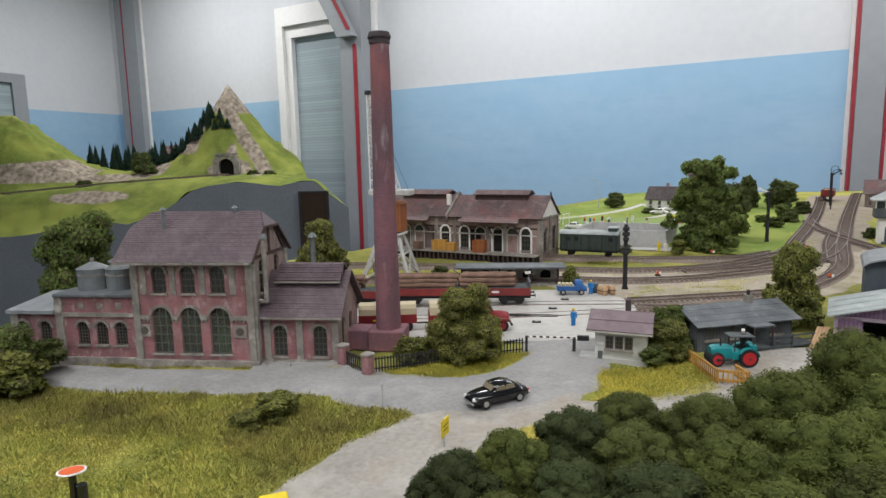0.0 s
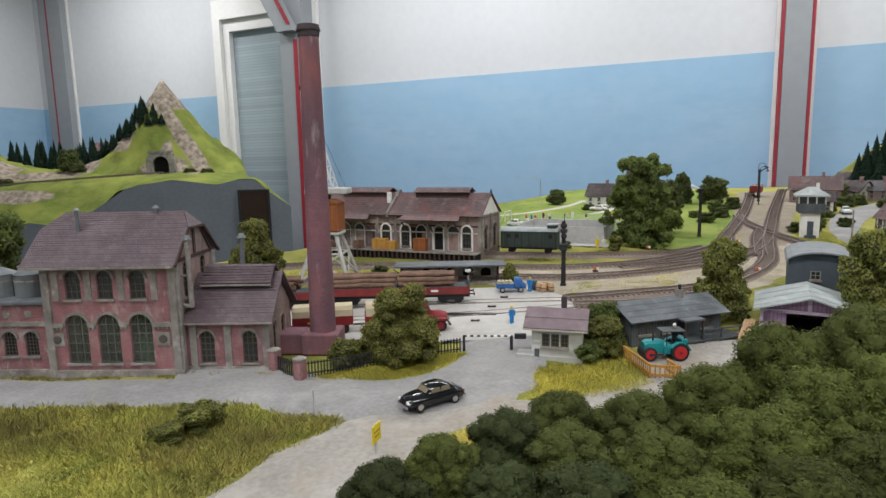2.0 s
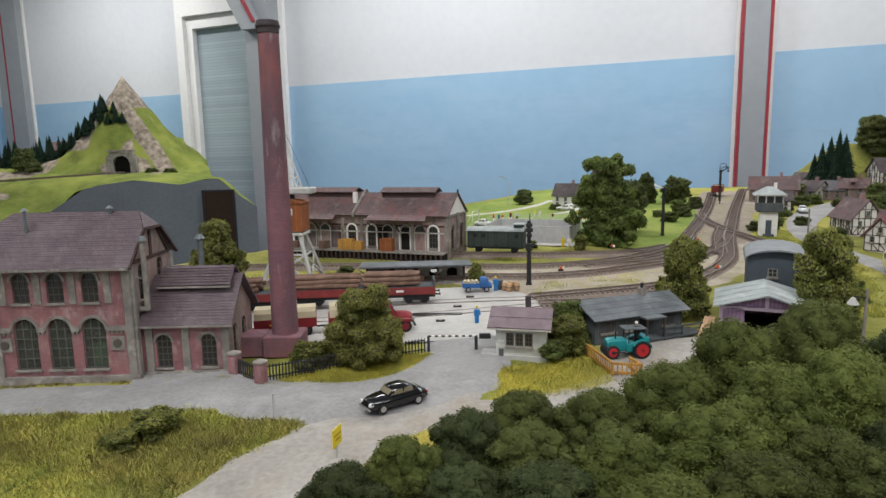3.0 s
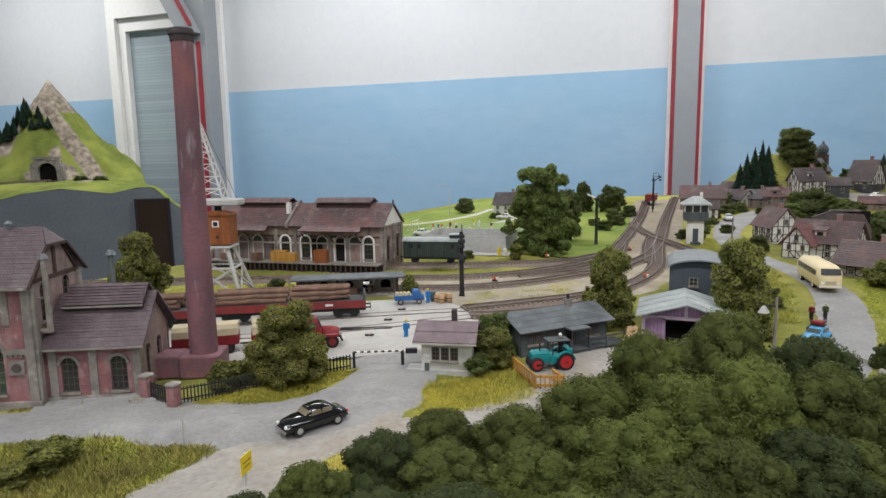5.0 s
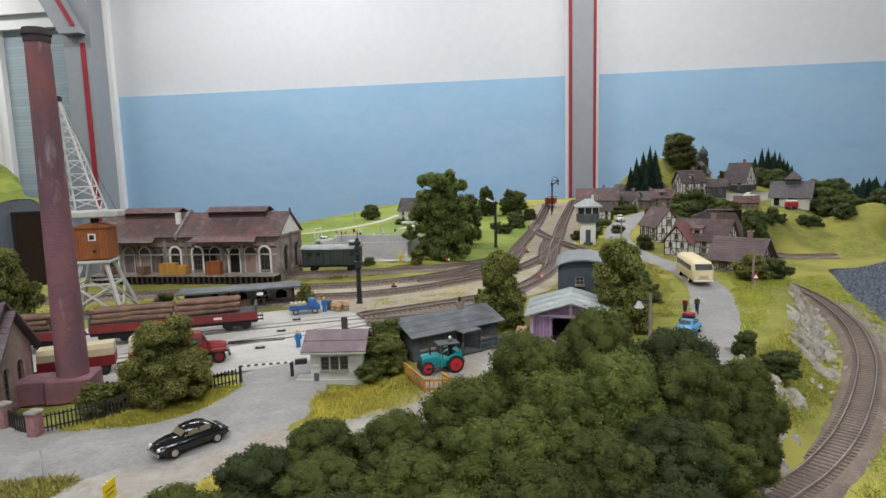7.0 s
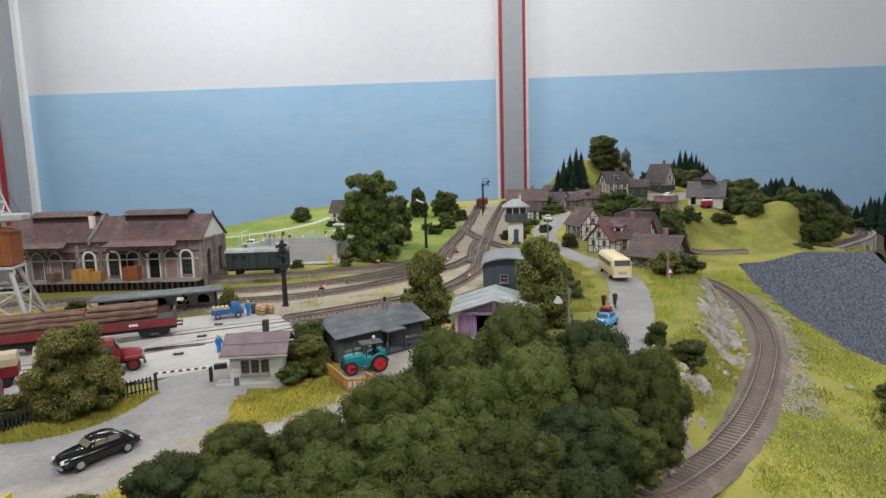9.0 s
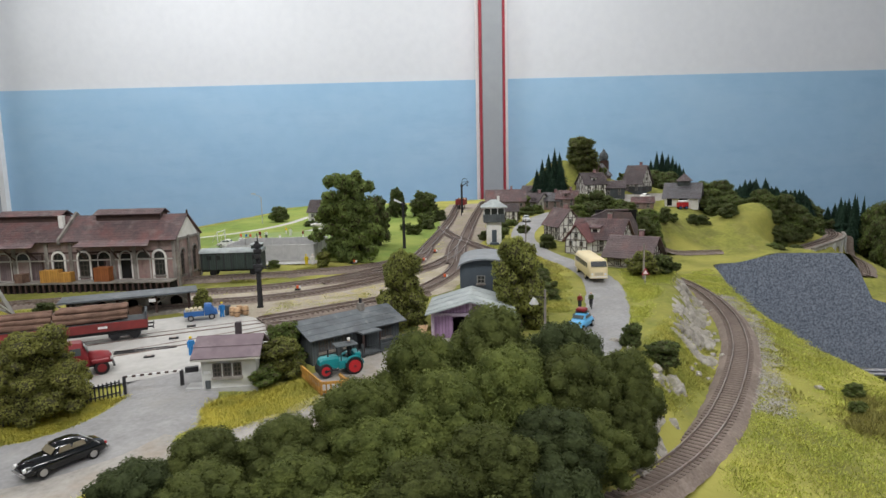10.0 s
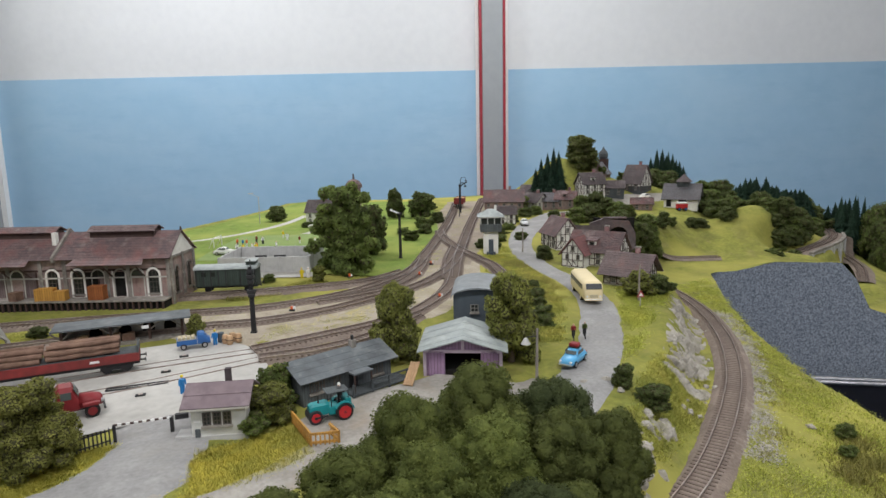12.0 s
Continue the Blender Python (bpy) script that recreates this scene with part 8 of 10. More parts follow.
part("base", BOX(-1.7, 1.7, -1.7, 1.7, -0.6, 1.0), GREYWOOD, ob)
bm = bmesh.new()
cyl(bm, 0, 0, 1.0, 3.4, 3.2, 0.15, 4, m=Matrix.Rotation(radians(45), 4, "Z"))
part("roof", bm, TILEG, ob)
house("hut", 151.4, 134.2, -44, 6, 3.6, 1.7, 3.2, "low brown hut with red-brown roof beside the barn", roof=TILER, wall=BRICKD, timber=False, chimney=False, category="hut")
house("far_white_house", 66.5, 183, -40, 8, 6, 3.6, 6.8, "small white house with dark grey roof behind the big tree", roof=TILEG, wall=CREAMWALL, timber=False)
ob = put("clock_turret", 82, 196, -30, "brown domed turret behind the big tree", "turret")
part("shaft", BOX(-2, 2, -2, 2, -0.5, 7.5), BRICKD, ob)
part("dome", loft(bmesh.new(), [[(r * math.cos(math.tau * i / 12), r * math.sin(math.tau * i / 12), z) for i in range(12)] for z, r in ((7.5, 2.9), (8.6, 2.8), (9.8, 1.9), (10.4, 0.5))]), TILER, ob)
part("spire", CYL(0, 0, 10.4, 12.2, 0.35, 0.2), TIMBER, ob)


def church():
    ob = put("church", 161.9, 162.3, 33, "small dark stone church with domed tower on the hill", "church")
    part("tower", BOX(-1.5, 1.5, -1.5, 1.5, -3, 5.6), TIMBER, ob)
    part("dome", loft(bmesh.new(), [[(r * math.cos(math.tau * i / 10), r * math.sin(math.tau * i / 10), z) for i in range(10)] for z, r in ((5.6, 1.15), (6.2, 1.55), (7.2, 1.65), (8.1, 1.2), (8.8, 0.5), (9.8, 0.1))]), GREYWOOD, ob)
    part("nave_wall", PRISM([(-3.0, -4), (3.0, -4), (3.0, 0.6), (0, 4.2), (-3.0, 0.6)], "x", -8, -1.5), BRICKD, ob)
    gable_roof(ob, -8.4, -1.3, -3.4, 3.4, 0.3, 4.5, SLATE, 9, name="nave_roof")
    return ob


church()
tp = thing("tunnel_portal", 108.2, 101.5, 0.8, -38, "dark slate tunnel portal below the village", "tunnel portal")
part("stone_front", plate(bmesh.new(), [(-5.4, -1), (5, -1), (4.6, 6.0), (3.2, 8.6), (-2.4, 9.2), (-5.4, 8.0)], [arch(4.4, 7.8, x=0.9, z=-0.5)], -0.6, 0.6), TILEG, tp)
# Black sheet stands in for the shade inside the portal.
part("dark_inside", BOX(-4.5, 4.5, 0.7, 1.2, -1, 9.2), SHADE_FILL, tp)
part("coping", BOX(-2.4, 2.6, -0.8, 0.8, 9.1, 9.4), TILEG, tp, "slate coping")
sl = thing("retaining_slope", 103.2, 105.2, 2.6, -38, "slate covered retaining roof beside the tunnel", "retaining wall")
part("slope", PRISM([(-2.4, 0), (2.4, 0), (1.6, 5.0), (-1.6, 6.0)], "x", -4.5, 3.5), TILEG, sl)

# viaduct at the far curve
vd = thing("viaduct", 0, 0, 0, 0, "pale grey stone viaduct with round arches under the far track", "viaduct")
VLINE = [(172, 94.4), (181, 96.6), (190, 98.9), (199, 101.6), (208, 105.4), (217, 110.8), (225, 117.4)]
for (ax, ay), (bx, by) in zip(VLINE, VLINE[1:]):
    L = math.hypot(bx - ax, by - ay)
    m = Matrix.Translation((ax, ay, -3.6)) @ Matrix.Rotation(math.atan2(by - ay, bx - ax), 4, "Z")
    bm = plate(bmesh.new(), [(0, -9), (L, -9), (L, 0), (0, 0)], [arch(L * 0.66, 7.6, x=L / 2, z=-8.9)], -0.5, 0.7)
    bm.transform(m)
    part("arch_wall", bm, CONCRETE, vd)
    part("parapet", BOX(-0.2, L + 0.2, -0.8, 0.1, 0.0, 0.6, m=m), STONE, vd)
    part("pier", BOX(-0.7, 0.7, -0.9, -0.45, -9, 0.0, m=m), CONCRETE, vd)
track(LOW_TRACK, "lower track below the viaduct", width=6)
# chrome edged black bench below the far table
bn = thing("counter", 148, 71, -24.6, -38.6, "black counter with a polished chrome edge before the grey fascia", "counter")
part("panel", BOX(-40, 60, -4.0, -0.5, -68, -0.8), BLACKP, bn)
bm = bmesh.new()
for dz in (0.42, -0.42):
    rod(bm, (-40, -4.4, dz - 0.15), (60, -4.4, dz - 0.15), 0.46, n=20)
part("chrome_strip", bm, CHROME, bn, "polished double chrome edge strip")
for x, y, c in ((158.6, 125.4, TRUCKRED),):
    ob = put("farm_cart", x, y, -30, "red farm cart with a white load in front of the barn", "cart")
    part("body", BOX(-1.5, 1.5, -0.8, 0.8, 0.7, 2.0), WHEELRED, ob)
    part("load", bevel(BOX(-1.4, 1.4, -0.7, 0.7, 2.0, 2.6), 0.2, 1), WHITE, ob)
    for k in (-0.9, 0.9):
        for s in (-1, 1):
            wheel(ob, k, s * 0.75, 0.5, 0.2, MIDBLUE)

# ---- trees, bushes and firs ----
RNG = np.random.default_rng(5)


def leaf_cloud(lumps, count, size, seed, stray=0.6, ez=0.9):
    """Small leaf flakes on the skins of many lumps (x, y, z, r)."""
    rng = np.random.default_rng(seed)
    L = np.array(lumps, float)
    area = L[:, 3] ** 2
    pick = rng.choice(len(L), size=count * 2, p=area / area.sum())
    d = rng.normal(size=(count * 2, 3))
    d /= np.linalg.norm(d, axis=1)[:, None]
    rad = L[pick, 3] * rng.uniform(0.80, 1.16, count * 2)
    c = L[pick, :3] + d * rad[:, None] * np.array([1, 1, ez])
    # keep what is not buried in other lumps
    keep = np.ones(len(c), bool)
    for x, y, z, r in L:
        keep &= (((c - (x, y, z)) / (1, 1, max(ez, 1))) ** 2).sum(1) > (r * 0.74) ** 2
    c, d = c[keep][:count], d[keep][:count]
    n = len(c)
    nrm = d + rng.normal(size=(n, 3)) * stray
    nrm /= np.linalg.norm(nrm, axis=1)[:, None]
    t = np.cross(nrm, rng.normal(size=(n, 3)))
    t /= np.linalg.norm(t, axis=1)[:, None] + 1e-9
    b = np.cross(nrm, t)
    s = size * rng.uniform(0.55, 1.35, n)[:, None]
    v = np.stack([c - t * s, c - b * s * 0.6, c + t * s, c + b * s * 0.6], 1).reshape(-1, 3)
    f = np.arange(4 * n).reshape(-1, 4)
    lie = d + rng.normal(size=(n, 3)) * 0.32 + (0, 0, 0.12)
    return v, f, np.repeat(lie / np.linalg.norm(lie, axis=1)[:, None], 4, 0)


def core_mesh(lumps, shrink=0.86, ez=0.9):
    bm = bmesh.new()
    for x, y, z, r in lumps:
        bmesh.ops.create_icosphere(bm, subdivisions=2 if r > 2.4 else 1, radius=r * shrink, matrix=Matrix.Translation((x, y, z)) @ Matrix.Diagonal((1, 1, ez, 1)))
    for v in bm.verts:
        v.co += Vector(noise.noise_vector(v.co * 1.6)) * 0.22
    return bm


def crown_lumps(kind, seed):
    """Lumps of a crown in a box 1 wide and 1 high on a 10 cm scale."""
    rnd = random.Random(seed)
    out = []
    if kind == "round":
        for i in range(34):
            a, h = rnd.uniform(0, math.tau), rnd.uniform(0.12, 0.95)
            prof = math.sin(math.pi * min(max((h + 0.12) / 1.12, 0), 1)) ** 0.6
            r = rnd.uniform(0.15, 0.40) * prof
            out.append((10 * r * math.cos(a), 10 * r * math.sin(a), 10 * h * 0.92, 10 * rnd.uniform(0.10, 0.17)))
        out.append((0, 0, 4.8, 3.1))
    elif kind == "wood":
        for i in range(44):
            a, h = 2.4 * i + rnd.uniform(-0.5, 0.5), ((i + rnd.uniform(0, 1)) / 44) ** 0.8
            prof = math.sqrt(max(1 - (max(h - 0.2, 0) / 0.8) ** 2, 0.02))
            r = rnd.uniform(0.26, 0.41) * prof
            out.append((10 * r * math.cos(a), 10 * r * math.sin(a), 8.6 * h, 10 * rnd.uniform(0.075, 0.14)))
        for h, r in ((2.4, 3.3), (4.2, 3.1), (5.6, 2.2)):
            out.append((0, 0, h, r))
    elif kind == "great":
        for i in range(95):
            a, h = rnd.uniform(0, math.tau), rnd.uniform(0.0, 1.0)
            limb = 0.74 + 0.26 * math.sin(3 * a + 7 * h) * math.sin(11 * h + a)
            prof = (0.50 - 0.20 * h ** 1.5) * limb
            r = prof * rnd.uniform(0.55, 1.0)
            out.append((10 * r * math.cos(a), 10 * r * math.sin(a), 10 * (0.02 + 0.95 * h) - 1.6 * r, 10 * rnd.uniform(0.05, 0.085)))
        for h, r in ((1.6, 2.4), (4.2, 2.2), (6.6, 1.7), (8.3, 1.2)):
            out.append((0, 0, h, r))
    elif kind == "tall":
        for i in range(60):
            a, h = rnd.uniform(0, math.tau), rnd.uniform(0.06, 0.97)
            prof = (1.0 - 0.5 * h) * (0.85 + 0.2 * math.sin(9 * h + seed))
            r = rnd.uniform(0.15, 0.46) * prof
            out.append((10 * r * math.cos(a), 10 * r * math.sin(a), 10 * h * 0.95, 10 * rnd.uniform(0.08, 0.145)))
        out.append((0, 0, 3.4, 2.3))
        out.append((0, 0, 6.4, 1.7))
    elif kind == "cone":
        for i in range(60):
            a, h = rnd.uniform(0, math.tau), rnd.uniform(0.03, 0.97)
            r = rnd.uniform(0.25, 0.44) * (1.0 - 0.68 * h ** 1.6)
            out.append((10 * r * math.cos(a), 10 * r * math.sin(a), 10 * h * 0.95, 10 * rnd.uniform(0.075, 0.13)))
        for h, r in ((2, 3.0), (4.5, 2.4), (7, 1.7)):
            out.append((0, 0, h, r))
    else:  # low bush
        for i in range(24):
            a, h = rnd.uniform(0, math.tau), rnd.uniform(0.1, 0.8)
            r = rnd.uniform(0.1, 0.4) * math.sqrt(max(1 - h * h, 0.05))
            out.append((10 * r * math.cos(a), 10 * r * math.sin(a), 10 * h, 10 * rnd.uniform(0.12, 0.2)))
        out.append((0, 0, 3.5, 3.2))
    return out


CROWNS = {}


def crown_data(kind, seed, leaves, leaf, material):
    key = (kind, seed, leaves, leaf, material.name)
    if key in CROWNS:
        return CROWNS[key]
    lumps = crown_lumps(kind, seed)
    rnd = random.Random(seed * 7 + 1)
    extra = []
    for x, y, z, r in lumps[:70]:  # small sprigs that break the outline
        if kind == "wood":
            break
        for q in range(2):
            d = Vector((rnd.gauss(0, 1), rnd.gauss(0, 1), rnd.gauss(0.25, 0.9))).normalized()
            extra.append((x + d.x * r, y + d.y * r, max(z + d.z * r, 0.6), r * rnd.uniform(0.28, 0.5)))
    lumps = lumps + extra
    bm = core_mesh(lumps, 0.95 if kind == "wood" else 0.84, 1.3 if kind == "wood" else 0.9)
    bm.verts.ensure_lookup_table()
    cv = np.array([v.co[:] for v in bm.verts])
    bm.verts.index_update()
    cf = [[v.index for v in f.verts] for f in bm.faces]
    bm.free()
    lv, lf, ln = leaf_cloud(lumps, leaves, leaf, seed, 0.5 if kind == "wood" else 0.6, 1.3 if kind == "wood" else 0.9)
    me = bpy.data.meshes.new("crown")
    me.from_pydata((np.vstack([cv, lv]) * CM).tolist(), [], cf + (lf + len(cv)).tolist())
    me.materials.append(material)
    # Leaf gaps show this darker core in place of inner shade.
    me.materials.append(TWIG_SHADE)
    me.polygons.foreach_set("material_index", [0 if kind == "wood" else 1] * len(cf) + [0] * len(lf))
    cn = np.array([v.normal[:] for v in me.vertices])[:len(cv)]
    me.normals_split_custom_set_from_vertices(np.vstack([cn, ln]).tolist())
    # trunk with limbs
    rnd = random.Random(seed)
    tb = bmesh.new()
    rod(tb, (0, 0, -0.4), (0.1, 0, 3.2), 0.55, 0.36, 9)
    rod(tb, (0.1, 0, 3.2), (0, 0.1, 7.0), 0.36, 0.12, 8)
    for i in range(6):
        a, h = rnd.uniform(0, math.tau), rnd.uniform(1.8, 5.0)
        rod(tb, (0, 0, h), (2.4 * math.cos(a), 2.4 * math.sin(a), h + 1.6), 0.2, 0.07, 6)
    tb.transform(Matrix.Scale(CM, 4))
    tm = bpy.data.meshes.new("trunk")
    tb.to_mesh(tm)
    tb.free()
    tm.materials.append(BARK)
    CROWNS[key] = (me, tm)
    return CROWNS[key]


def tree(x, y, h, w, kind="round", seed=1, leaves=5200, leaf=0.30, material=None, label="", name="tree", category="tree", group="trees", lift=0.0, rz=None):
    ob = put(name, x, y, 57 * seed + 31 * x if rz is None else rz, label, category, group, dz=lift)
    ob.matrix_basis = ob.matrix_basis @ Matrix.Diagonal((w / 9.6, w / 9.6, h / 10.6, 1))
    cm, tm = crown_data(kind, seed, leaves, leaf, material or LEAF_MID)
    for nm, me in (("trunk", tm), ("crown", cm)):
        o = new(nm, me)
        o.parent = ob
    return ob


def fir_mesh(seed):
    rng = np.random.default_rng(seed)
    vs, fs = [], []
    for k in range(16):
        z = 0.8 + 9.0 * k / 16
        R = 2.4 * (1 - k / 16.5) ** 0.7 * rng.uniform(0.85, 1.15)
        m = max(7, int(17 - k * 0.6))
        for i in range(m):
            a = math.tau * (i + rng.uniform(-0.3, 0.3)) / m
            d = np.array([math.cos(a), math.sin(a), 0])
            s = np.array([-math.sin(a), math.cos(a), 0])
            r = R * rng.uniform(0.8, 1.15)
            tip = d * r + (0, 0, z - 0.32 * r)
            root = np.array([0, 0, z + 0.25])
            mid = d * r * 0.55 + (0, 0, z - 0.05 * r)
            q = len(vs)
            vs += [root, mid + s * 0.34 * r * 0.6, tip, mid - s * 0.34 * r * 0.6, mid + (0, 0, 0.22)]
            fs += [(q, q + 1, q + 4), (q + 1, q + 2, q + 4), (q + 2, q + 3, q + 4), (q + 3, q, q + 4)]
    q = len(vs)
    for i in range(7):
        a = math.tau * i / 7
        vs.append(np.array([1.75 * math.cos(a), 1.75 * math.sin(a), 0.7]))
    vs.append(np.array([0, 0, 10.6]))
    fs += [(q + i, q + (i + 1) % 7, q + 7) for i in range(7)]
    me = bpy.data.meshes.new("crown")
    me.from_pydata([tuple(v * CM) for v in vs], [], fs)
    me.materials.append(LEAF_FIR)
    return me


FIRS = [fir_mesh(k) for k in (1, 2, 3)]
tb = bmesh.new()
cyl(tb, 0, 0, -0.6, 2.5, 0.28, 0.2, 7)
FTRUNK = part("trunk", tb, BARK)
FTRUNK_ME = FTRUNK.data
bpy.data.objects.remove(FTRUNK)


def fir(x, y, z, h, w, k, label="dark green model fir tree"):
    ob = thing("fir_tree", x, y, z, 47 * k, label, "fir tree", "fir trees")
    ob.matrix_basis = ob.matrix_basis @ Matrix.Diagonal((w / 4.2, w / 4.2, h / 10.4, 1))
    for nm, me in (("trunk", FTRUNK_ME), ("crown", FIRS[k % 3])):
        o = new(nm, me)
        o.parent = ob


# the dark hedge of trees in front
WOOD_LIST = [  # x, y, height of the top, width
    (0.3, 31.0, 4.6, 5.6), (-0.4, 26.0, 3.8, 5.0), (3.8, 33.4, 4.8, 5.6), (8.0, 35.8, 5.0, 6.0), (12, 38.0, 5.0, 6.0),
    (33, 38.5, 10.0, 9.0), (38.6, 36.6, 8.6, 7.8), (40.8, 32.4, 6.9, 6.6), (27, 38, 9.0, 8.4), (21.5, 36.6, 6.8, 7.6), (16.5, 36.4, 5.4, 6.8), (11, 34.4, 4.4, 6.4), (6.8, 31.6, 3.7, 5.8),
    (36.2, 32.6, 7.6, 7.4), (31, 33.5, 8.2, 7.8), (26, 33, 7.6, 7.8), (21, 31.6, 6.2, 7.6), (16, 31.4, 5.0, 7.0), (11, 29.6, 4.3, 6.6), (2.6, 29.0, 3.2, 4.6),
    (34.0, 28.4, 4.6, 6.0), (31, 28.6, 5.6, 7.2), (26, 28, 5.8, 7.4), (21, 27, 5.4, 7.2), (16, 26.6, 4.8, 6.8), (11, 25, 4.2, 6.4), (6.5, 26.5, 3.7, 5.6),
    (28, 23.6, 4.8, 6.8), (22.5, 22.6, 4.8, 6.8), (17, 21.6, 4.5, 6.4), (12.5, 20.4, 4.0, 6.2), (38.5, 29.8, 4.2, 4.6)]
for i, (x, y, h, w) in enumerate(WOOD_LIST):
    base = gz(x, y)
    # Sunny look is put into the leaf colour, a lighter green for these trees.
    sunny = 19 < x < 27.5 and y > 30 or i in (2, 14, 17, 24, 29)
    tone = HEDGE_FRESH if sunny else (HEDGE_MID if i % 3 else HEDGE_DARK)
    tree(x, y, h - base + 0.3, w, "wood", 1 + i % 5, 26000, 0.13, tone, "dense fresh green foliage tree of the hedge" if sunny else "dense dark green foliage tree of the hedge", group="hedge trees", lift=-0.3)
for x, y, h, w in ((41.5, 36.6, 2.8, 3.4), (53.2, 39.6, 2.4, 3.6), (52.9, 43.2, 2.6, 2.2)):
    tree(x, y, h, w, "bush", 3, 2600, 0.42, LEAF_DARK, "small dark bush on the rock bank", name="bush", category="bush", group="bushes")

# single trees and bushes
tree(72.4, 32.0, 1.5, 2.2, "bush", 2, 9000, 0.20, LEAF_BRIGHT, "small green bush on the outer slope", name="bush", category="bush", group="bushes")
tree(68.6, 29.8, 1.1, 1.8, "bush", 4, 9000, 0.20, LEAF_BRIGHT, "low green bush on the outer slope", name="bush", category="bush", group="bushes")
tree(1.9, 56.9, 7.4, 8.2, "cone", 2, 30000, 0.125, LEAF_PALE, "full olive green bush tree behind the iron fence")
tree(-3.2, 56.6, 2.6, 3.6, "bush", 2, 2600, 0.42, LEAF_MID, "low olive bush at the iron fence", name="bush", category="bush", group="bushes")
tree(20.4, 54.6, 3.8, 4.6, "bush", 3, 7000, 0.26, LEAF_MID, "olive green bush beside the gatehouse", name="bush", category="bush", group="bushes")
tree(21.6, 57.6, 4.6, 4.4, "bush", 2, 7000, 0.26, LEAF_BRIGHT, "green bush at the corner of the long hut", name="bush", category="bush", group="bushes")
tree(18.8, 53.0, 2.0, 3.2, "bush", 4, 5200, 0.28, LEAF_BRIGHT, "low green bush at the gatehouse wall", name="bush", category="bush", group="bushes")
tree(36.8, 62.6, 9.0, 6.8, "tall", 5, 13000, 0.19, LEAF_MID, "slender olive tree behind the long hut")
tree(47.6, 55.0, 10.4, 7.6, "tall", 3, 14000, 0.18, LEAF_MID, "tall olive green tree beside the garage")
tree(50.5, 58.0, 6.2, 5.6, "round", 2, 10000, 0.22, LEAF_MID, "dark leafy tree beside the garage")
tree(47.9, 110.3, 17.4, 14.2, "great", 4, 22000, 0.19, LEAF_GREAT, "great dark green conifer-like tree on the lawn")
tree(57.5, 121, 11.5, 7.5, "round", 4, 3600, 0.34, LEAF_DARK, "dark round tree behind the great tree")
tree(84.5, 168, 9.4, 5.6, "round", 3, 2600, 0.42, LEAF_DARK, "far dark green tree on the lawn")
tree(92, 166, 8.4, 8.6, "round", 1, 2600, 0.42, LEAF_DARK, "far dark green broad tree on the lawn")
tree(55.5, 196, 5.4, 6.4, "round", 2, 2600, 0.42, LEAF_DARK, "small round dark tree beside the path")
tree(-42.6, 71, 14.6, 12.0, "tall", 2, 14000, 0.18, LEAF_BRIGHT, "large dark green tree behind the factory")
tree(-41.5, 54.5, 6.4, 8.6, "bush", 4, 9000, 0.20, LEAF_BRIGHT, "dense green bush at the factory corner", name="bush", category="bush", group="bushes")
tree(-38.6, 52.0, 4.6, 6.4, "bush", 2, 3600, 0.36, LEAF_MID, "olive bush at the table edge", name="bush", category="bush", group="bushes")
tree(-18.8, 92, 10.4, 8.0, "tall", 4, 10000, 0.20, LEAF_MID, "olive green tree behind the factory annex")
tree(-13.2, 45.0, 2.2, 3.6, "bush", 1, 5200, 0.28, LEAF_MID, "small dark bush in the meadow", name="bush", category="bush", group="bushes")
tree(-15.0, 43.4, 1.3, 2.8, "bush", 3, 5200, 0.28, LEAF_MID, "low dark bush in the meadow", name="bush", category="bush", group="bushes")
tree(80.0, 67.5, 4.0, 5.6, "bush", 2, 3600, 0.36, LEAF_MID, "olive bush in front of the timbered barn", name="bush", category="bush", group="bushes")
tree(83.2, 66.0, 3.2, 4.2, "bush", 4, 3600, 0.36, LEAF_DARK, "dark bush in front of the timbered barn", name="bush", category="bush", group="bushes")
tree(17.8, 84.0, 3.2, 2.6, "round", 2, 2600, 0.42, LEAF_MID, "small green bush beside the loading shelter", name="bush", category="bush", group="bushes")
tree(-0.5, 95.5, 1.6, 3.0, "bush", 1, 2600, 0.42, LEAF_DARK, "low dark bush between the tracks", name="bush", category="bush", group="bushes")
tree(40.8, 104.6, 3.0, 3.0, "bush", 3, 2600, 0.42, LEAF_MID, "small green bush beside the track workers", name="bush", category="bush", group="bushes")
tree(33.0, 109, 1.5, 2.4, "bush", 3, 2600, 0.42, LEAF_BRIGHT, "low green bush beside the siding", name="bush", category="bush", group="bushes")
LOW = [(61, 66.5, 1.8, 3.6), (58.5, 63, 1.5, 3.2), (66, 75, 1.6, 3.8), (63.5, 71, 1.5, 3.0), (59, 70, 2.0, 4.0), (69.5, 80, 1.3, 3.0), (84, 95.5, 3.2, 3.2), (86, 98.5, 2.4, 3.0), (82.5, 111.5, 2.0, 4.0), (80.6, 114, 2.2, 3.0), (88.5, 118, 1.8, 4.0), (95, 127.5, 2.0, 4.4), (93, 116, 2.4, 3.4),
       (131.5, 138.6, 6.2, 6.4), (135.5, 137.7, 7.2, 6.6), (136.5, 134, 5.6, 6.2), (136, 128.9, 5.4, 6.2), (134.9, 124.3, 4.6, 5.4), (124.7, 128.5, 4.8, 7.4), (121.1, 129, 4.4, 6.2)]
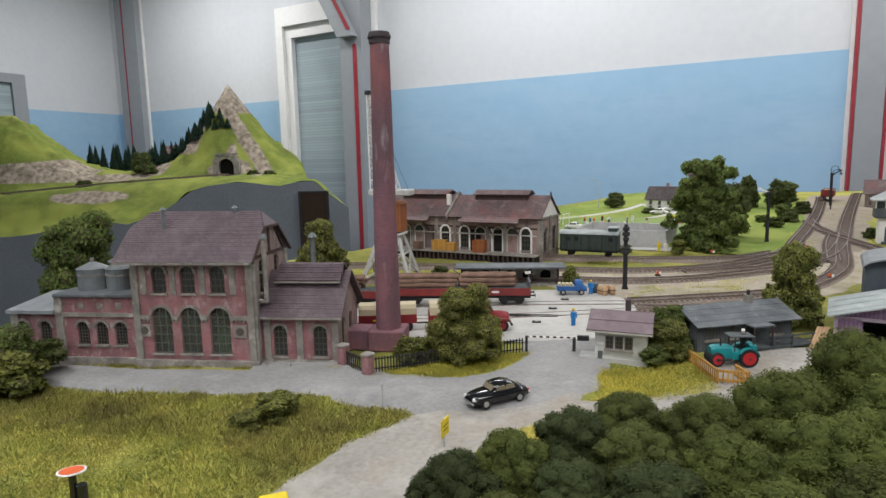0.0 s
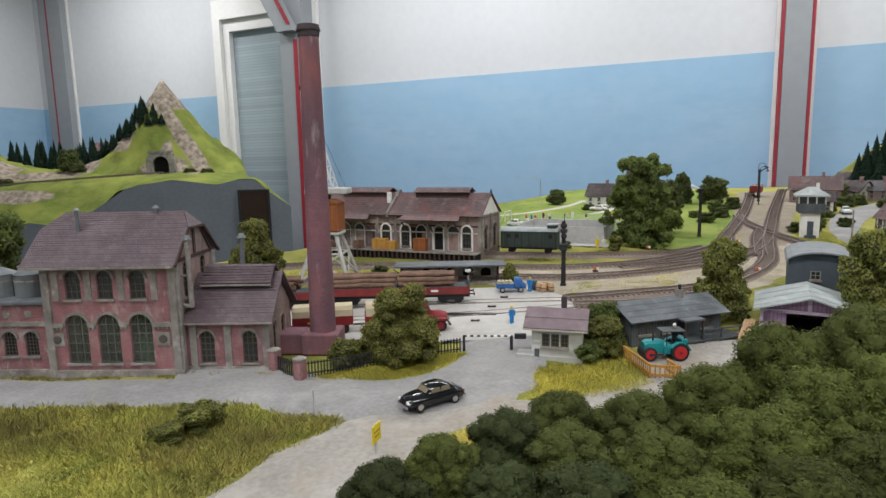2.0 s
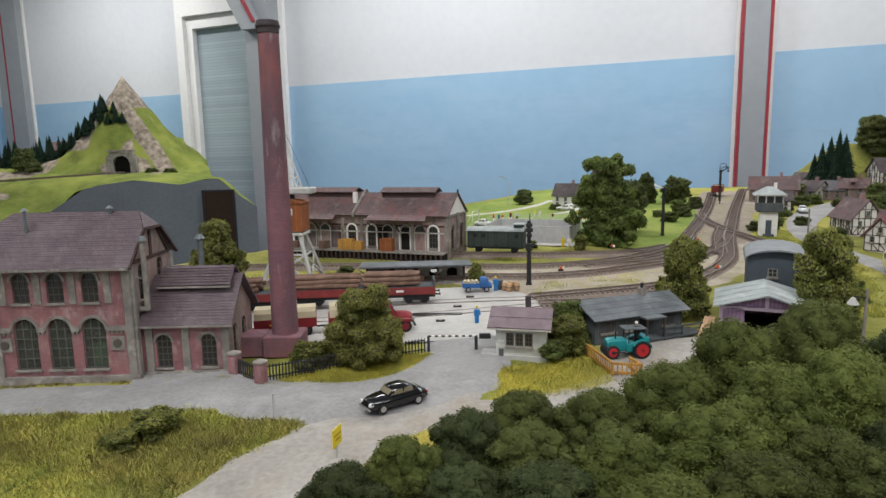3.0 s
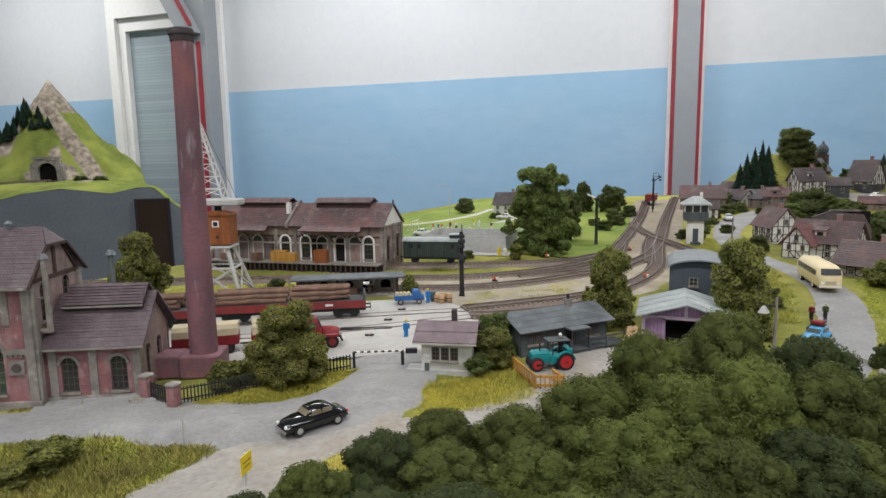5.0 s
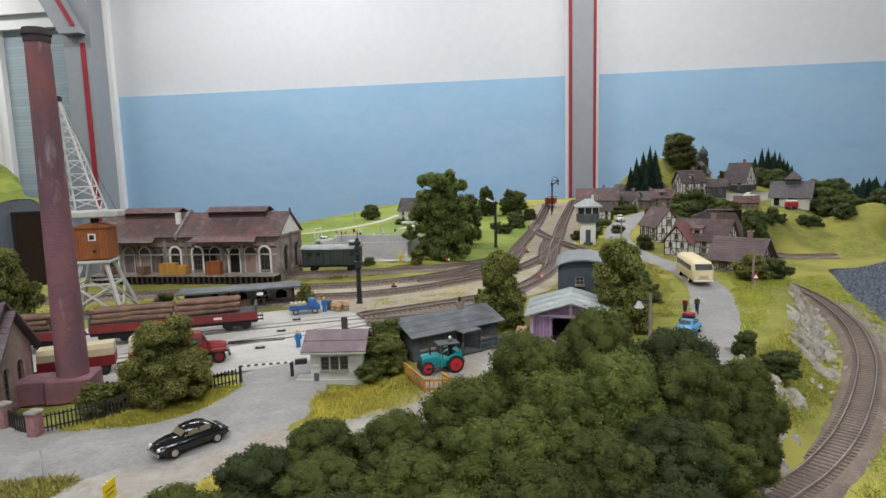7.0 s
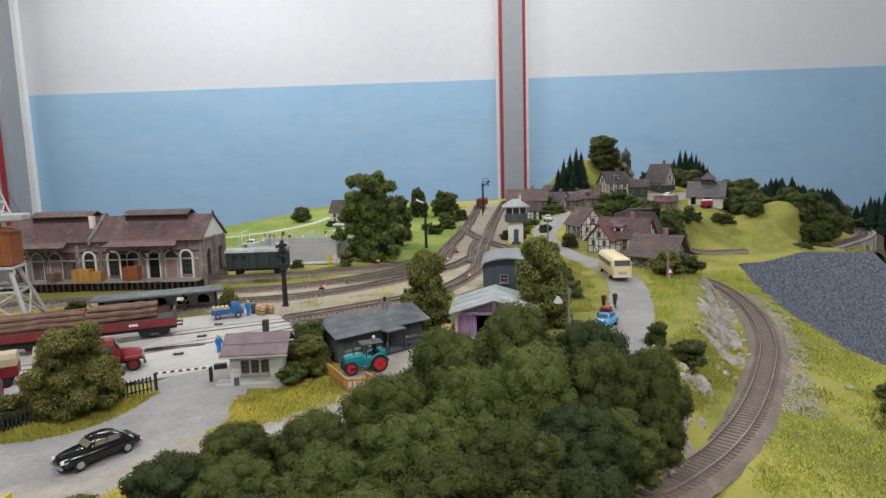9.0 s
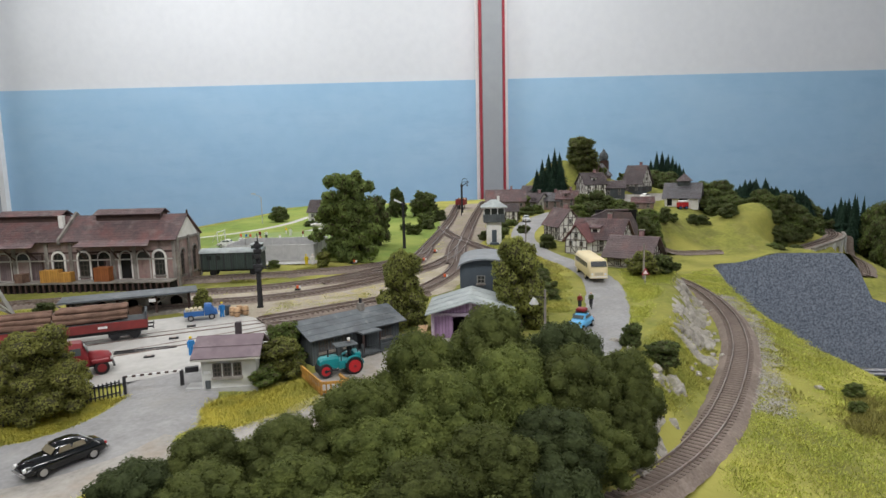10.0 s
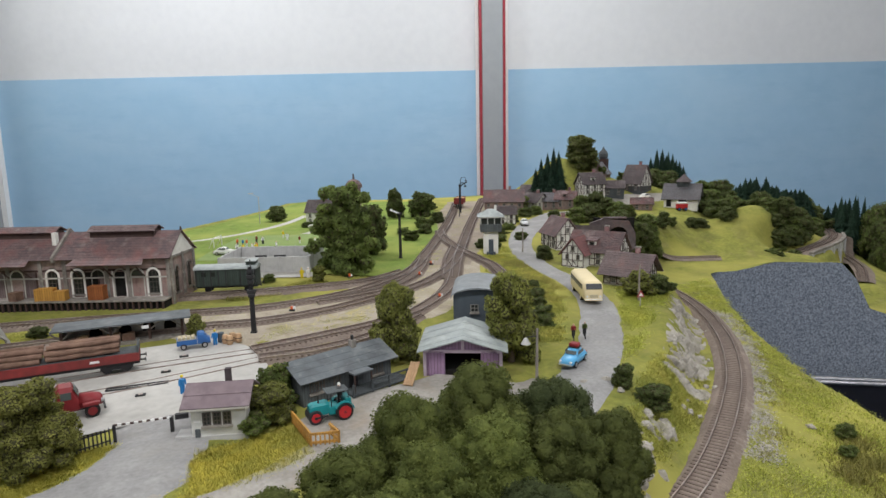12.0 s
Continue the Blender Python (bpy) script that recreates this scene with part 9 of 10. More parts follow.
LOW += [(129, 132, 5.2, 7.0), (127, 113, 3.0, 5.4), (127.5, 109.5, 5.9, 6.2), (119.5, 104.5, 6.6, 6.4), (116, 105.5, 4.2, 5.0), (122.9, 104, 7.0, 5.4), (125, 117, 4.6, 6.4), (136.2, 112.2, 4.6, 4.4), (141, 114, 2.4, 3.6), (149.2, 114.4, 2.6, 4.2), (152.4, 113.6, 2.6, 4.6), (172, 125.9, 8.4, 8.6), (170.5, 119.5, 5.4, 7.6),
        (164, 117, 5.4, 7.0), (162, 112.5, 4.6, 6.4), (159.3, 110.5, 3.6, 5.4), (168, 122.5, 6.4, 7.4), (167.6, 119, 4.4, 6.4), (174, 149.9, 6.4, 12.4), (175.5, 145.2, 6.5, 10.2), (184.5, 137.5, 6.8, 12.4), (183.9, 131.6, 10.6, 11.3)]
LOW += [(180.6, 126, 9.4, 8.6), (178, 119, 7.0, 8.0), (182.6, 112.5, 6.2, 8.8), (174.5, 111, 5.2, 7.4), (172.5, 107.5, 3.6, 6.4), (170.5, 104, 2.6, 5.6), (184.8, 109.1, 6.6, 9.6), (177.5, 108, 3.8, 7.5), (182.7, 105.5, 5.8, 9.4), (190.2, 108, 6.2, 8.4), (176, 104.2, 4.4, 7.4), (172, 102.2, 4.0, 6.4), (195, 113, 6.6, 9.0), (168.5, 101, 2.0, 4.6), (200, 119, 7.0, 10.0),
        (222, 128, 5.0, 13.8), (228, 126, 5.0, 13.0), (226, 118, 4.0, 10.2), (219, 123.6, 6.0, 10.0), (218.3, 102.1, 9.8, 10.8), (212.8, 95, 8.3, 11.0), (224, 100.8, 11.5, 15.3), (205, 90.8, 4.6, 7.0)]
LOW += [(169, 101.6, 4.0, 6.4), (175, 103.0, 4.6, 7.4), (181, 105.0, 5.4, 7.6), (187.5, 107.0, 6.0, 7.6), (178, 106, 7.0, 8.0), (208, 114.5, 5.0, 8.0), (214, 121, 5.6, 9.0), (221, 128.5, 6.4, 9.0)]
LOW += [(113, 102.2, 6.4, 5.4), (112.2, 98.6, 5.4, 4.6), (102.5, 108.5, 4.4, 5.0), (155.9, 94.6, 1.2, 4.2), (155.5, 92, 1.0, 2.9), (162.1, 92.3, 1.2, 4.0), (156.2, 156.6, 3.4, 3.2), (160.7, 152.3, 4.2, 3.6), (157.5, 149.5, 3.0, 3.5), (122.5, 155.8, 5.4, 4.8), (112.9, 148.1, 3.6, 4.4), (117.5, 147.3, 3.2, 5.1), (122.6, 149, 3.0, 4.5), (108, 140, 2.4, 3.6), (122.1, 139.7, 2.7, 4.3), (100, 131, 2.0, 4.0)]
for i, (x, y, h, w) in enumerate(LOW):
    h = h + max(0.0, -3.5 - gz(x, y)) * (x > 200)
    tree(x, y, max(h, 0.85 * w), w, ("bush", "round")[i % 2] if h > 3.5 else "bush", 1 + i % 4, 9000, 0.19, (LEAF_DARK, LEAF_BRIGHT, LEAF_DARK)[i % 3], "rounded dark green bush in the village", name="bush", category="bush", group="village bushes", lift=min(0.0, h - 0.85 * w))
tree(149.5, 159.5, 11.4, 15.0, "tall", 3, 12000, 0.19, HEDGE_MID, "great dark green tree on top of the village hill", lift=-0.5)
for i, (x, y) in enumerate(((74, 140), (79, 138), (82, 146), (86, 150), (72, 131), (90, 152), (97, 172), (102, 178), (66, 190), (60, 176))):
    tree(x, y, 2.0 + (i % 3) * 0.8, 4.0, "bush", 1 + i % 4, 2600, 0.42, (LEAF_BRIGHT, LEAF_DARK)[i % 2], "low green bush on the lawn slope", name="bush", category="bush", group="lawn bushes")
for i, (x, y, h) in enumerate(((132.0, 161.5, 11.0), (133.4, 160.4, 13.4), (135.0, 159.2, 14.0), (136.4, 157.8, 15.6), (137.6, 156.6, 12.0), (134.6, 157.0, 10.4), (132.6, 159.0, 10.0), (136.0, 160.4, 13.4), (138.6, 158.0, 12.6))):
    fir(x, y, gz(x, y) - 0.4, h, 5.8, i)
for i, (x, y, h) in enumerate(((180.3, 157.8, 11.1), (181.7, 156.4, 14.2), (182.9, 155, 14.4), (184.2, 153.5, 13.6), (185.2, 152.4, 13.2), (186, 151.5, 11.4), (186.7, 150.6, 10.8), (187.6, 149.6, 9.4), (184.9, 155, 12.6), (183.2, 158, 12.0))):
    fir(x, y, gz(x, y) - 0.4, h, 5.6, i)
for i in range(54):
    t = i / 53
    x, y = float(np.interp(t, [0, 1], [199.5, 213.5])) + RNG.uniform(-1.5, 2.5), float(np.interp(t, [0, 1], [141.0, 119.5])) + RNG.uniform(-1.0, 2.5)
    tip = float(np.interp(t, [0, 0.1, 0.3, 0.42, 0.55, 1], [8.6, 9.6, 14.2, 14.0, 11.4, 9.6])) + RNG.uniform(-1.8, 0.6)
    fir(x, y, gz(x, y) - 0.4, tip - gz(x, y) + 0.6, RNG.uniform(6.4, 8.4), i)
for i, (x, y, h) in enumerate(((232, 130.4, 9.6), (231, 126.5, 7.5), (228.3, 121.8, 7.5), (229.3, 120, 8.7), (225.7, 116.2, 11), (222.3, 111.9, 11), (219.8, 108.1, 11.6), (218.8, 105.5, 11.8), (215.9, 106.8, 12.6), (218.6, 111.3, 9.6), (224, 114, 10.2), (221, 109.6, 9.4))):
    fir(x, y, gz(x, y) - 0.4, h + max(0.0, -3.0 - gz(x, y)), 5.4, i)
for i in range(10):
    x, y = 222 + RNG.uniform(-3, 14), 97 + RNG.uniform(-9, 9)
    fir(x, y, gz(x, y) - 0.3, RNG.uniform(15, 18), RNG.uniform(4.6, 5.6), i)


def mz(x, y):
    return float(mount_z(np.array([float(x)]), np.array([float(y)]))[0])


for i in range(26):
    t = i / 25
    x, y = -170 + 32 * t + RNG.uniform(-2, 2), 374 + 2 * t + RNG.uniform(-4, 4)
    fir(x, y, mz(x, y) - 0.5, RNG.uniform(7, 11), RNG.uniform(4.6, 6.2), i, "dark fir on the mountain flank")
for i in range(24):
    x, y = -214 + 44 * i / 23 + RNG.uniform(-2, 2), 386 + RNG.uniform(-9, 9)
    fir(x, y, mz(x, y) - 0.5, RNG.uniform(11, 18), RNG.uniform(5, 6.5), i, "dark fir behind the mountain saddle")
for x, y, h in ((-128, 373, 7), (-131, 372, 8), (-135, 371, 7), (-133, 375, 8), (-240, 322, 9), (-236, 318, 8)):
    fir(x, y, mz(x, y) - 0.5, h, 5, 1, "single dark fir on the mountain")
for x, y, h, w in ((-200, 343, 5, 9), (-96, 342, 3.5, 7), (-108, 352, 3.5, 7), (-172, 362, 6, 9), (-178, 366, 14, 12)):
    ob = thing("bush", x, y, mz(x, y) - 0.5, 30, "dark green bush on the mountain slope", "bush", "mountain bushes")
    ob.matrix_basis = ob.matrix_basis @ Matrix.Diagonal((w / 9.6, w / 9.6, h / 10.6, 1))
    for nm, me in zip(("crown", "trunk"), crown_data("bush", 2, 2600, 0.42, LEAF_DARK)):
        new(nm, me).parent = ob
ob = thing("mountain_hut", -168, 392, mz(-168, 392), -20, "small red roofed mountain hut", "hut")
part("wall", PRISM([(-5, 0), (5, 0), (5, 5), (0, 9), (-5, 5)], "x", -7, 7), TIMBER, ob)
gable_roof(ob, -8, 8, -6.5, 6.5, 4.4, 9.6, TILER, 5)

# ---- rocks on the bank ----


def rock(x, y, r, seed, squash=0.7, label="craggy pale grey rock on the bank", z=None):
    bm = bmesh.new()
    bmesh.ops.create_icosphere(bm, subdivisions=4, radius=1)
    off = Vector((seed * 3.1, seed * 1.7, 0))
    for v in bm.verts:
        p = v.co.copy()
        k = 1 + 0.34 * noise.noise(p * 1.6 + off) + 0.22 * abs(noise.noise(p * 4.2 + off)) + 0.12 * noise.noise(p * 9 + off)
        q = p * k * r
        v.co = Vector((q.x, q.y * 0.75, q.z * squash))
    ob = part("rock", bm, ROCK)
    ob.matrix_basis = pose(x * CM, y * CM, (gz(x, y) - 0.15 * r if z is None else z) * CM, 0, 0, 37 * seed)
    return tagged(ob, label, "rock", "bank rocks")


def rock_face(name, bank, lo, hi, seed, thresh, label):
    """Craggy stone laid over the slope beside the bank line, with gaps where grass shows."""
    line = smooth_line([(p[0], p[1], 0) for p in bank], 30)
    n2 = 46
    P, keep = [], []
    for i, p in enumerate(line):
        d = (line[min(i + 1, len(line) - 1)] - line[max(i - 1, 0)]).normalized()
        s = Vector((d.y, -d.x, 0))
        for k in range(n2):
            f = lo + (hi - lo) * k / (n2 - 1)
            q = p + s * f
            P.append((q.x, q.y, f))
    X, Y = np.array([p[0] for p in P]), np.array([p[1] for p in P])
    Z = ground_z(X, Y)
    V = []
    for (x, y, f), z in zip(P, Z):
        v = Vector((x, y, z))
        w = Vector((v.x * 0.62 + v.y * 0.78, (v.y * 0.62 - v.x * 0.78) * 0.42, v.z * 0.6))
        near, seeds = noise.voronoi(w * 0.8 + Vector((seed, 0, 0)))
        tiny, chips = noise.voronoi(w * 1.9 + Vector((0, seed, 0)))
        crag = 0.62 * noise.cell(seeds[0] * 7.3) + min((near[1] - near[0]) * 0.9, 0.3) + 0.14 * abs(noise.noise(v * 3.1)) + 0.24 * noise.cell(chips[0] * 5.1) + min((tiny[1] - tiny[0]) * 0.5, 0.1)
        mask = noise.noise(v * 0.22 + Vector((seed * 2, 5, 0))) + 0.5 * noise.noise(v * 0.8 + Vector((0, seed, 0)))
        run = len(V) // n2
        fall = min(1, (f - lo) / 1.2, (hi - f) / 1.2, run / 8, (len(line) - 1 - run) / 8)
        h = (0.62 * crag + 0.05) * max(min((mask - thresh) * 4, 1), 0) * max(fall, 0) - 0.18
        V.append(((x + 0.45 * h) * CM, (y - 0.5 * h) * CM, (z + h) * CM))
    F = []
    for i in range(len(line) - 1):
        for k in range(n2 - 1):
            a = i * n2 + k
            F.append((a, a + n2, a + n2 + 1, a + 1))
    return tagged(mesh_of(name, V, F, ROCK, smooth=False), label, "rock", kind="structure")


rock_face("rock_face", [(61.5, 47.2), (66.6, 51), (76, 59), (85, 66.5), (88.5, 69.8)], 0.7, 6.2, 3.0, -0.5, "craggy pale grey rock face above the curved track")
rock_face("rock_face", [(45.2, 36.0), (49.5, 38.8), (53.4, 41.5)], 0.9, 4.4, 8.0, -0.3, "craggy pale rock outcrop beside the hedge")
rock_face("rock_face", [(36.8, 31.4), (40, 33), (43.4, 35)], 0.9, 4.4, 5.0, -0.3, "pale rock outcrop at the foot of the hedge")
for i in range(26):
    t = RNG.uniform(0, 1)
    ax = np.interp(t, [0, 0.3, 0.65, 1], [58, 68, 82, 93])
    ay = np.interp(t, [0, 0.3, 0.65, 1], [44, 50.5, 61.5, 70.5])
    s = RNG.uniform(3.0, 6.4)
    rock(ax + 0.66 * s, ay - 0.75 * s, RNG.uniform(0.2, 0.5), i, RNG.uniform(0.5, 0.9))
for i, (x, y, r) in enumerate(((51.4, 38.6, 0.6), (53.5, 40.5, 0.6), (56.0, 41.6, 0.5), (52.6, 45.3, 0.6), (50.2, 46.0, 0.5), (46.6, 41.6, 0.6), (70.8, 34.6, 0.45))):
    rock(x, y, r, 60 + i)

# ---- grass flock: many small flakes in clumps ----


def grass(name, poly, tufts, blades, height, spread, material, label, seed, avoid=(), thresh=-0.1, size=5.0, stones=False):
    rng = np.random.default_rng(seed)
    x0, x1 = min(p[0] for p in poly), max(p[0] for p in poly)
    y0, y1 = min(p[1] for p in poly), max(p[1] for p in poly)
    cx, cy = rng.uniform(x0, x1, tufts * 5), rng.uniform(y0, y1, tufts * 5)
    ok = inside(cx, cy, poly)
    for line, gap in avoid:
        ok &= np.abs(seg_dist(cx, cy, line)) > gap
    cx, cy = cx[ok], cy[ok]
    nz = rough_noise(cx, cy, size, seed * 1.3)
    keep = nz + rng.uniform(-0.25, 0.25, len(cx)) > thresh
    cx, cy = cx[keep][:tufts], cy[keep][:tufts]
    n, blades = len(cx), int(blades * 1.5)
    dx, dy = rng.normal(size=(n, blades)) * spread * 0.8, rng.normal(size=(n, blades)) * spread * 0.8
    bx, by = (cx[:, None] + dx).ravel(), (cy[:, None] + dy).ravel()
    dome = np.exp(-(dx ** 2 + dy ** 2) / (spread * 0.9) ** 2).ravel()
    hh = np.repeat(rng.uniform(0.4, 1.25, n), blades) * (0.15 + 0.85 * dome) * rng.uniform(0.55, 1.1, n * blades) * height
    m = n * blades
    foot = np.stack([bx, by, ground_z(bx, by) - 0.12], 1)
    out = np.stack([dx.ravel(), dy.ravel(), np.zeros(m)], 1) / spread
    if stones:  # small flat chips
        hh, nrm, wide = hh * 0.3 + 0.1, np.array([0, 0, 1.0]) + rng.normal(size=(m, 3)) * 0.35, rng.uniform(0.05, 0.12, m)[:, None]
        nrm /= np.linalg.norm(nrm, axis=1)[:, None]
        t = np.cross(nrm, rng.normal(size=(m, 3)))
        t /= np.linalg.norm(t, axis=1)[:, None] + 1e-9
        b, c = np.cross(nrm, t), foot + np.stack([0 * hh, 0 * hh, hh], 1)
        v = np.stack([c - t * wide, c - b * wide * 0.7, c + t * wide, c + b * wide * 0.7], 1)
        per, ups = 4, nrm
    else:  # leaning blades that share the lie of the turf
        a = rng.uniform(0, math.tau, m)
        side = np.stack([np.cos(a), np.sin(a), 0 * a], 1) * rng.uniform(0.022, 0.06, m)[:, None]
        lean = (rng.normal(size=(m, 3)) * 0.45 + 0.4 * out) * (hh[:, None] + 0.12)
        tip = foot + lean * (1, 1, 0) + np.stack([0 * hh, 0 * hh, hh + 0.1], 1)
        v = np.stack([foot - side, foot + side, tip], 1)
        per, ups = 3, np.array([0, 0, 1.0]) + 0.3 * out + rng.normal(size=(m, 3)) * 0.16
        ups /= np.linalg.norm(ups, axis=1)[:, None]
    v = v.reshape(-1, 3) * CM
    me = bpy.data.meshes.new(name)
    me.from_pydata(v.tolist(), [], np.arange(len(v)).reshape(-1, per).tolist())
    me.materials.append(material)
    me.normals_split_custom_set_from_vertices(np.repeat(ups, per, 0).tolist())
    return tagged(new(name, me), label, "grass", kind="stuff")


VROAD = [(42, 41), (50, 46), (59, 53.1), (64, 58.3), (69.6, 64.8), (74.3, 72.5), (77.3, 80.9), (79.2, 89.2), (83.5, 101)]
ROADS = [([(-40, 57.6), (-36, 56.3), (-31, 54.6), (-25, 53.8), (-18.4, 52.7), (-9.5, 51.8)], 3.2), ([(-7, 50.6), (-5, 49.6), (2, 47.8), (8, 50), (12, 57), (12, 64)], 4.3), ([(-16, 16), (-10, 27), (-4.5, 37), (2, 43.5), (9, 49)], 4.3)]
FIELD = [(-50, 16), (-17, 16), (-4, 40), (0, 46), (-5, 48), (-34, 54), (-50, 60)]
grass("meadow_grass", FIELD, 9000, 14, 0.16, 0.7, GRASS_TUFT, "yellow-green static grass of the front meadow", 1, ROADS, -0.35)
grass("meadow_grass", FIELD, 1500, 14, 0.22, 0.6, GRASS_STRAW, "straw yellow grass tufts in the front meadow", 2, ROADS, 0.15, 4.0)
grass("meadow_grass", FIELD, 900, 14, 0.26, 0.6, LEAF_BRIGHT, "darker green weeds in the front meadow", 3, ROADS, 0.22, 5.0)
grass("meadow_grass", [(-46, 50), (-34, 45), (-20, 42), (-10, 37), (-3.5, 40), (-1, 45), (-6, 48), (-16, 50), (-34, 53)], 2600, 18, 0.55, 0.6, GRASS_BROWN, "brownish taller weeds along the road", 33, ROADS, 0.0, 3.5)
grass("meadow_grass", [(-46, 50), (-34, 44), (-20, 41), (-10, 36), (-3.5, 40), (-1, 45), (-6, 48), (-16, 50), (-34, 53)], 1800, 16, 0.42, 0.5, GRASS_TUFT, "taller yellow-green grass along the road", 34, ROADS, -0.1, 3.0)
grass("meadow_grass", FIELD, 330, 60, 0.62, 1.5, GRASS_TUFT, "low mounds of yellow-green grass in the front meadow", 51, ROADS, 0.0, 5.0)
grass("meadow_grass", FIELD, 150, 60, 0.7, 1.3, GRASS_BROWN, "low mounds of brownish grass in the front meadow", 52, ROADS, 0.1, 5.0)
VERGE = [(8, 45), (20, 46), (22.2, 47), (22, 52.6), (18.6, 51.6), (13.6, 51.6), (8, 47.5)]
grass("verge_grass", [(-38, 59.4), (-30, 57.3), (-18, 55.8), (-9.5, 54.9), (-9.5, 55.6), (-18, 56.6), (-30, 58.1), (-38, 60.2)], 330, 14, 0.35, 0.22, GRASS_BROWN, "sparse weeds along the foot of the factory wall", 71, (), 0.0, 3.0)
grass("verge_grass", VERGE, 3000, 16, 0.2, 0.45, GRASS_GOLD, "yellow-green grass beside the gatehouse", 4, ROADS, -0.6)
grass("verge_grass", VERGE, 170, 60, 0.45, 1.0, GRASS_GOLD, "lumpy yellow-green grass mounds beside the gatehouse", 55, ROADS, -0.2)
grass("verge_grass", VERGE, 900, 16, 0.22, 0.4, GRASS_STRAW, "straw yellow grass beside the gatehouse", 5, ROADS, -0.1)
STRIP = [(-7, 52.6), (-2, 51), (4, 53), (8.6, 57), (4, 57.5), (-3, 55)]
grass("verge_grass", STRIP, 1700, 16, 0.24, 0.4, GRASS_GOLD, "yellow-green grass below the iron fence", 6, (), -0.6)
grass("verge_grass", [(-2, 33), (6, 36), (9, 41), (4, 42.5), (-1, 39.5)], 1000, 16, 0.45, 0.4, GRASS_STRAW, "straw grass at the bend of the sandy road", 7, [ROADS[2]], -0.6)
BANKG = [(48, 44), (62, 50), (80, 62), (93, 72), (80, 72), (74, 64), (66, 60), (55, 52)]
grass("bank_grass", BANKG, 2400, 14, 0.3, 0.5, GRASS_SLOPE, "yellow-green grass above the rock bank", 8, [(VROAD, 3.0)], -0.35)
grass("bank_grass", [(60, 76), (70, 78), (77, 88), (81, 100), (86, 112), (80, 112), (73, 98), (66, 90)], 1800, 14, 0.35, 0.5, GRASS_TUFT, "wild grass between the road and the tracks", 19, [([(74.3, 72.5), (77.3, 80.9), (79.2, 89.2), (83.5, 101), (90, 112)], 2.6)], -0.3)
grass("bank_grass", [(60, 70), (70, 72), (76, 84), (80, 98), (76, 98), (68, 86)], 700, 16, 0.5, 0.6, GRASS_BROWN, "brownish weeds between the road and the tracks", 20, [([(69.6, 64.8), (74.3, 72.5), (77.3, 80.9), (79.2, 89.2), (83.5, 101)], 2.6)], 0.0, 3.0)
grass("bank_grass", [(50, 62), (56, 57), (62, 63), (68, 71), (73, 82), (70, 88), (62, 78)], 1800, 14, 0.4, 0.5, GRASS_TUFT, "wild grass between road and sheds", 9, [(VROAD, 3.0)], -0.4)
TRK = [(37.8, 27.6), (48.6, 31.3), (56.5, 35.0), (66.1, 40.6), (75.3, 46.9), (86, 56.3), (96.3, 68.4), (103.3, 79.8)]
SLOPE = [(50, 12), (76, 12), (79, 31), (86, 44), (95, 58), (106, 70), (120, 86), (108, 84), (97, 66), (80, 49), (60, 34), (44, 26)]
grass("slope_grass", SLOPE, 5200, 12, 0.2, 0.6, GRASS_SLOPE, "yellow-green grass on the outer slope", 10, [(TRK, 2.7)], -0.25, 6.0)
grass("slope_grass", SLOPE, 260, 14, 0.45, 0.6, LEAF_MID, "olive weeds on the outer slope", 11, [(TRK, 3.0)], 0.3, 5.0)
grass("slope_grass", [(38, 33), (46, 37), (60, 46), (68, 50), (72, 47), (60, 40), (50, 35)], 1200, 14, 0.35, 0.5, GRASS_TUFT, "grass between the bank rocks", 12, [(TRK, 2.6)], -0.3)
grass("track_weeds", [(26, 79), (46, 80), (54, 88), (44, 84), (30, 83)], 700, 12, 0.35, 0.6, GRASS_STRAW, "dry weeds between the tracks", 13, (), 0.0, 4.0)
grass("track_weeds", [(24, 76), (40, 77.5), (40, 80), (26, 82)], 600, 12, 0.4, 0.6, GRASS_TUFT, "green weeds beside the yard track", 14, (), 0.0, 3.0)
grass("track_weeds", [(18, 90), (46, 89), (50, 94), (30, 92.5), (18, 94)], 500, 12, 0.35, 0.6, GRASS_TUFT, "green weeds between the main tracks", 15, (), -0.1, 3.0)
grass("track_weeds", [(-38, 92), (10, 92), (12, 97), (-38, 104)], 900, 12, 0.4, 0.6, GRASS_TUFT, "green weeds before the goods shed", 16, (), -0.2, 4.0)
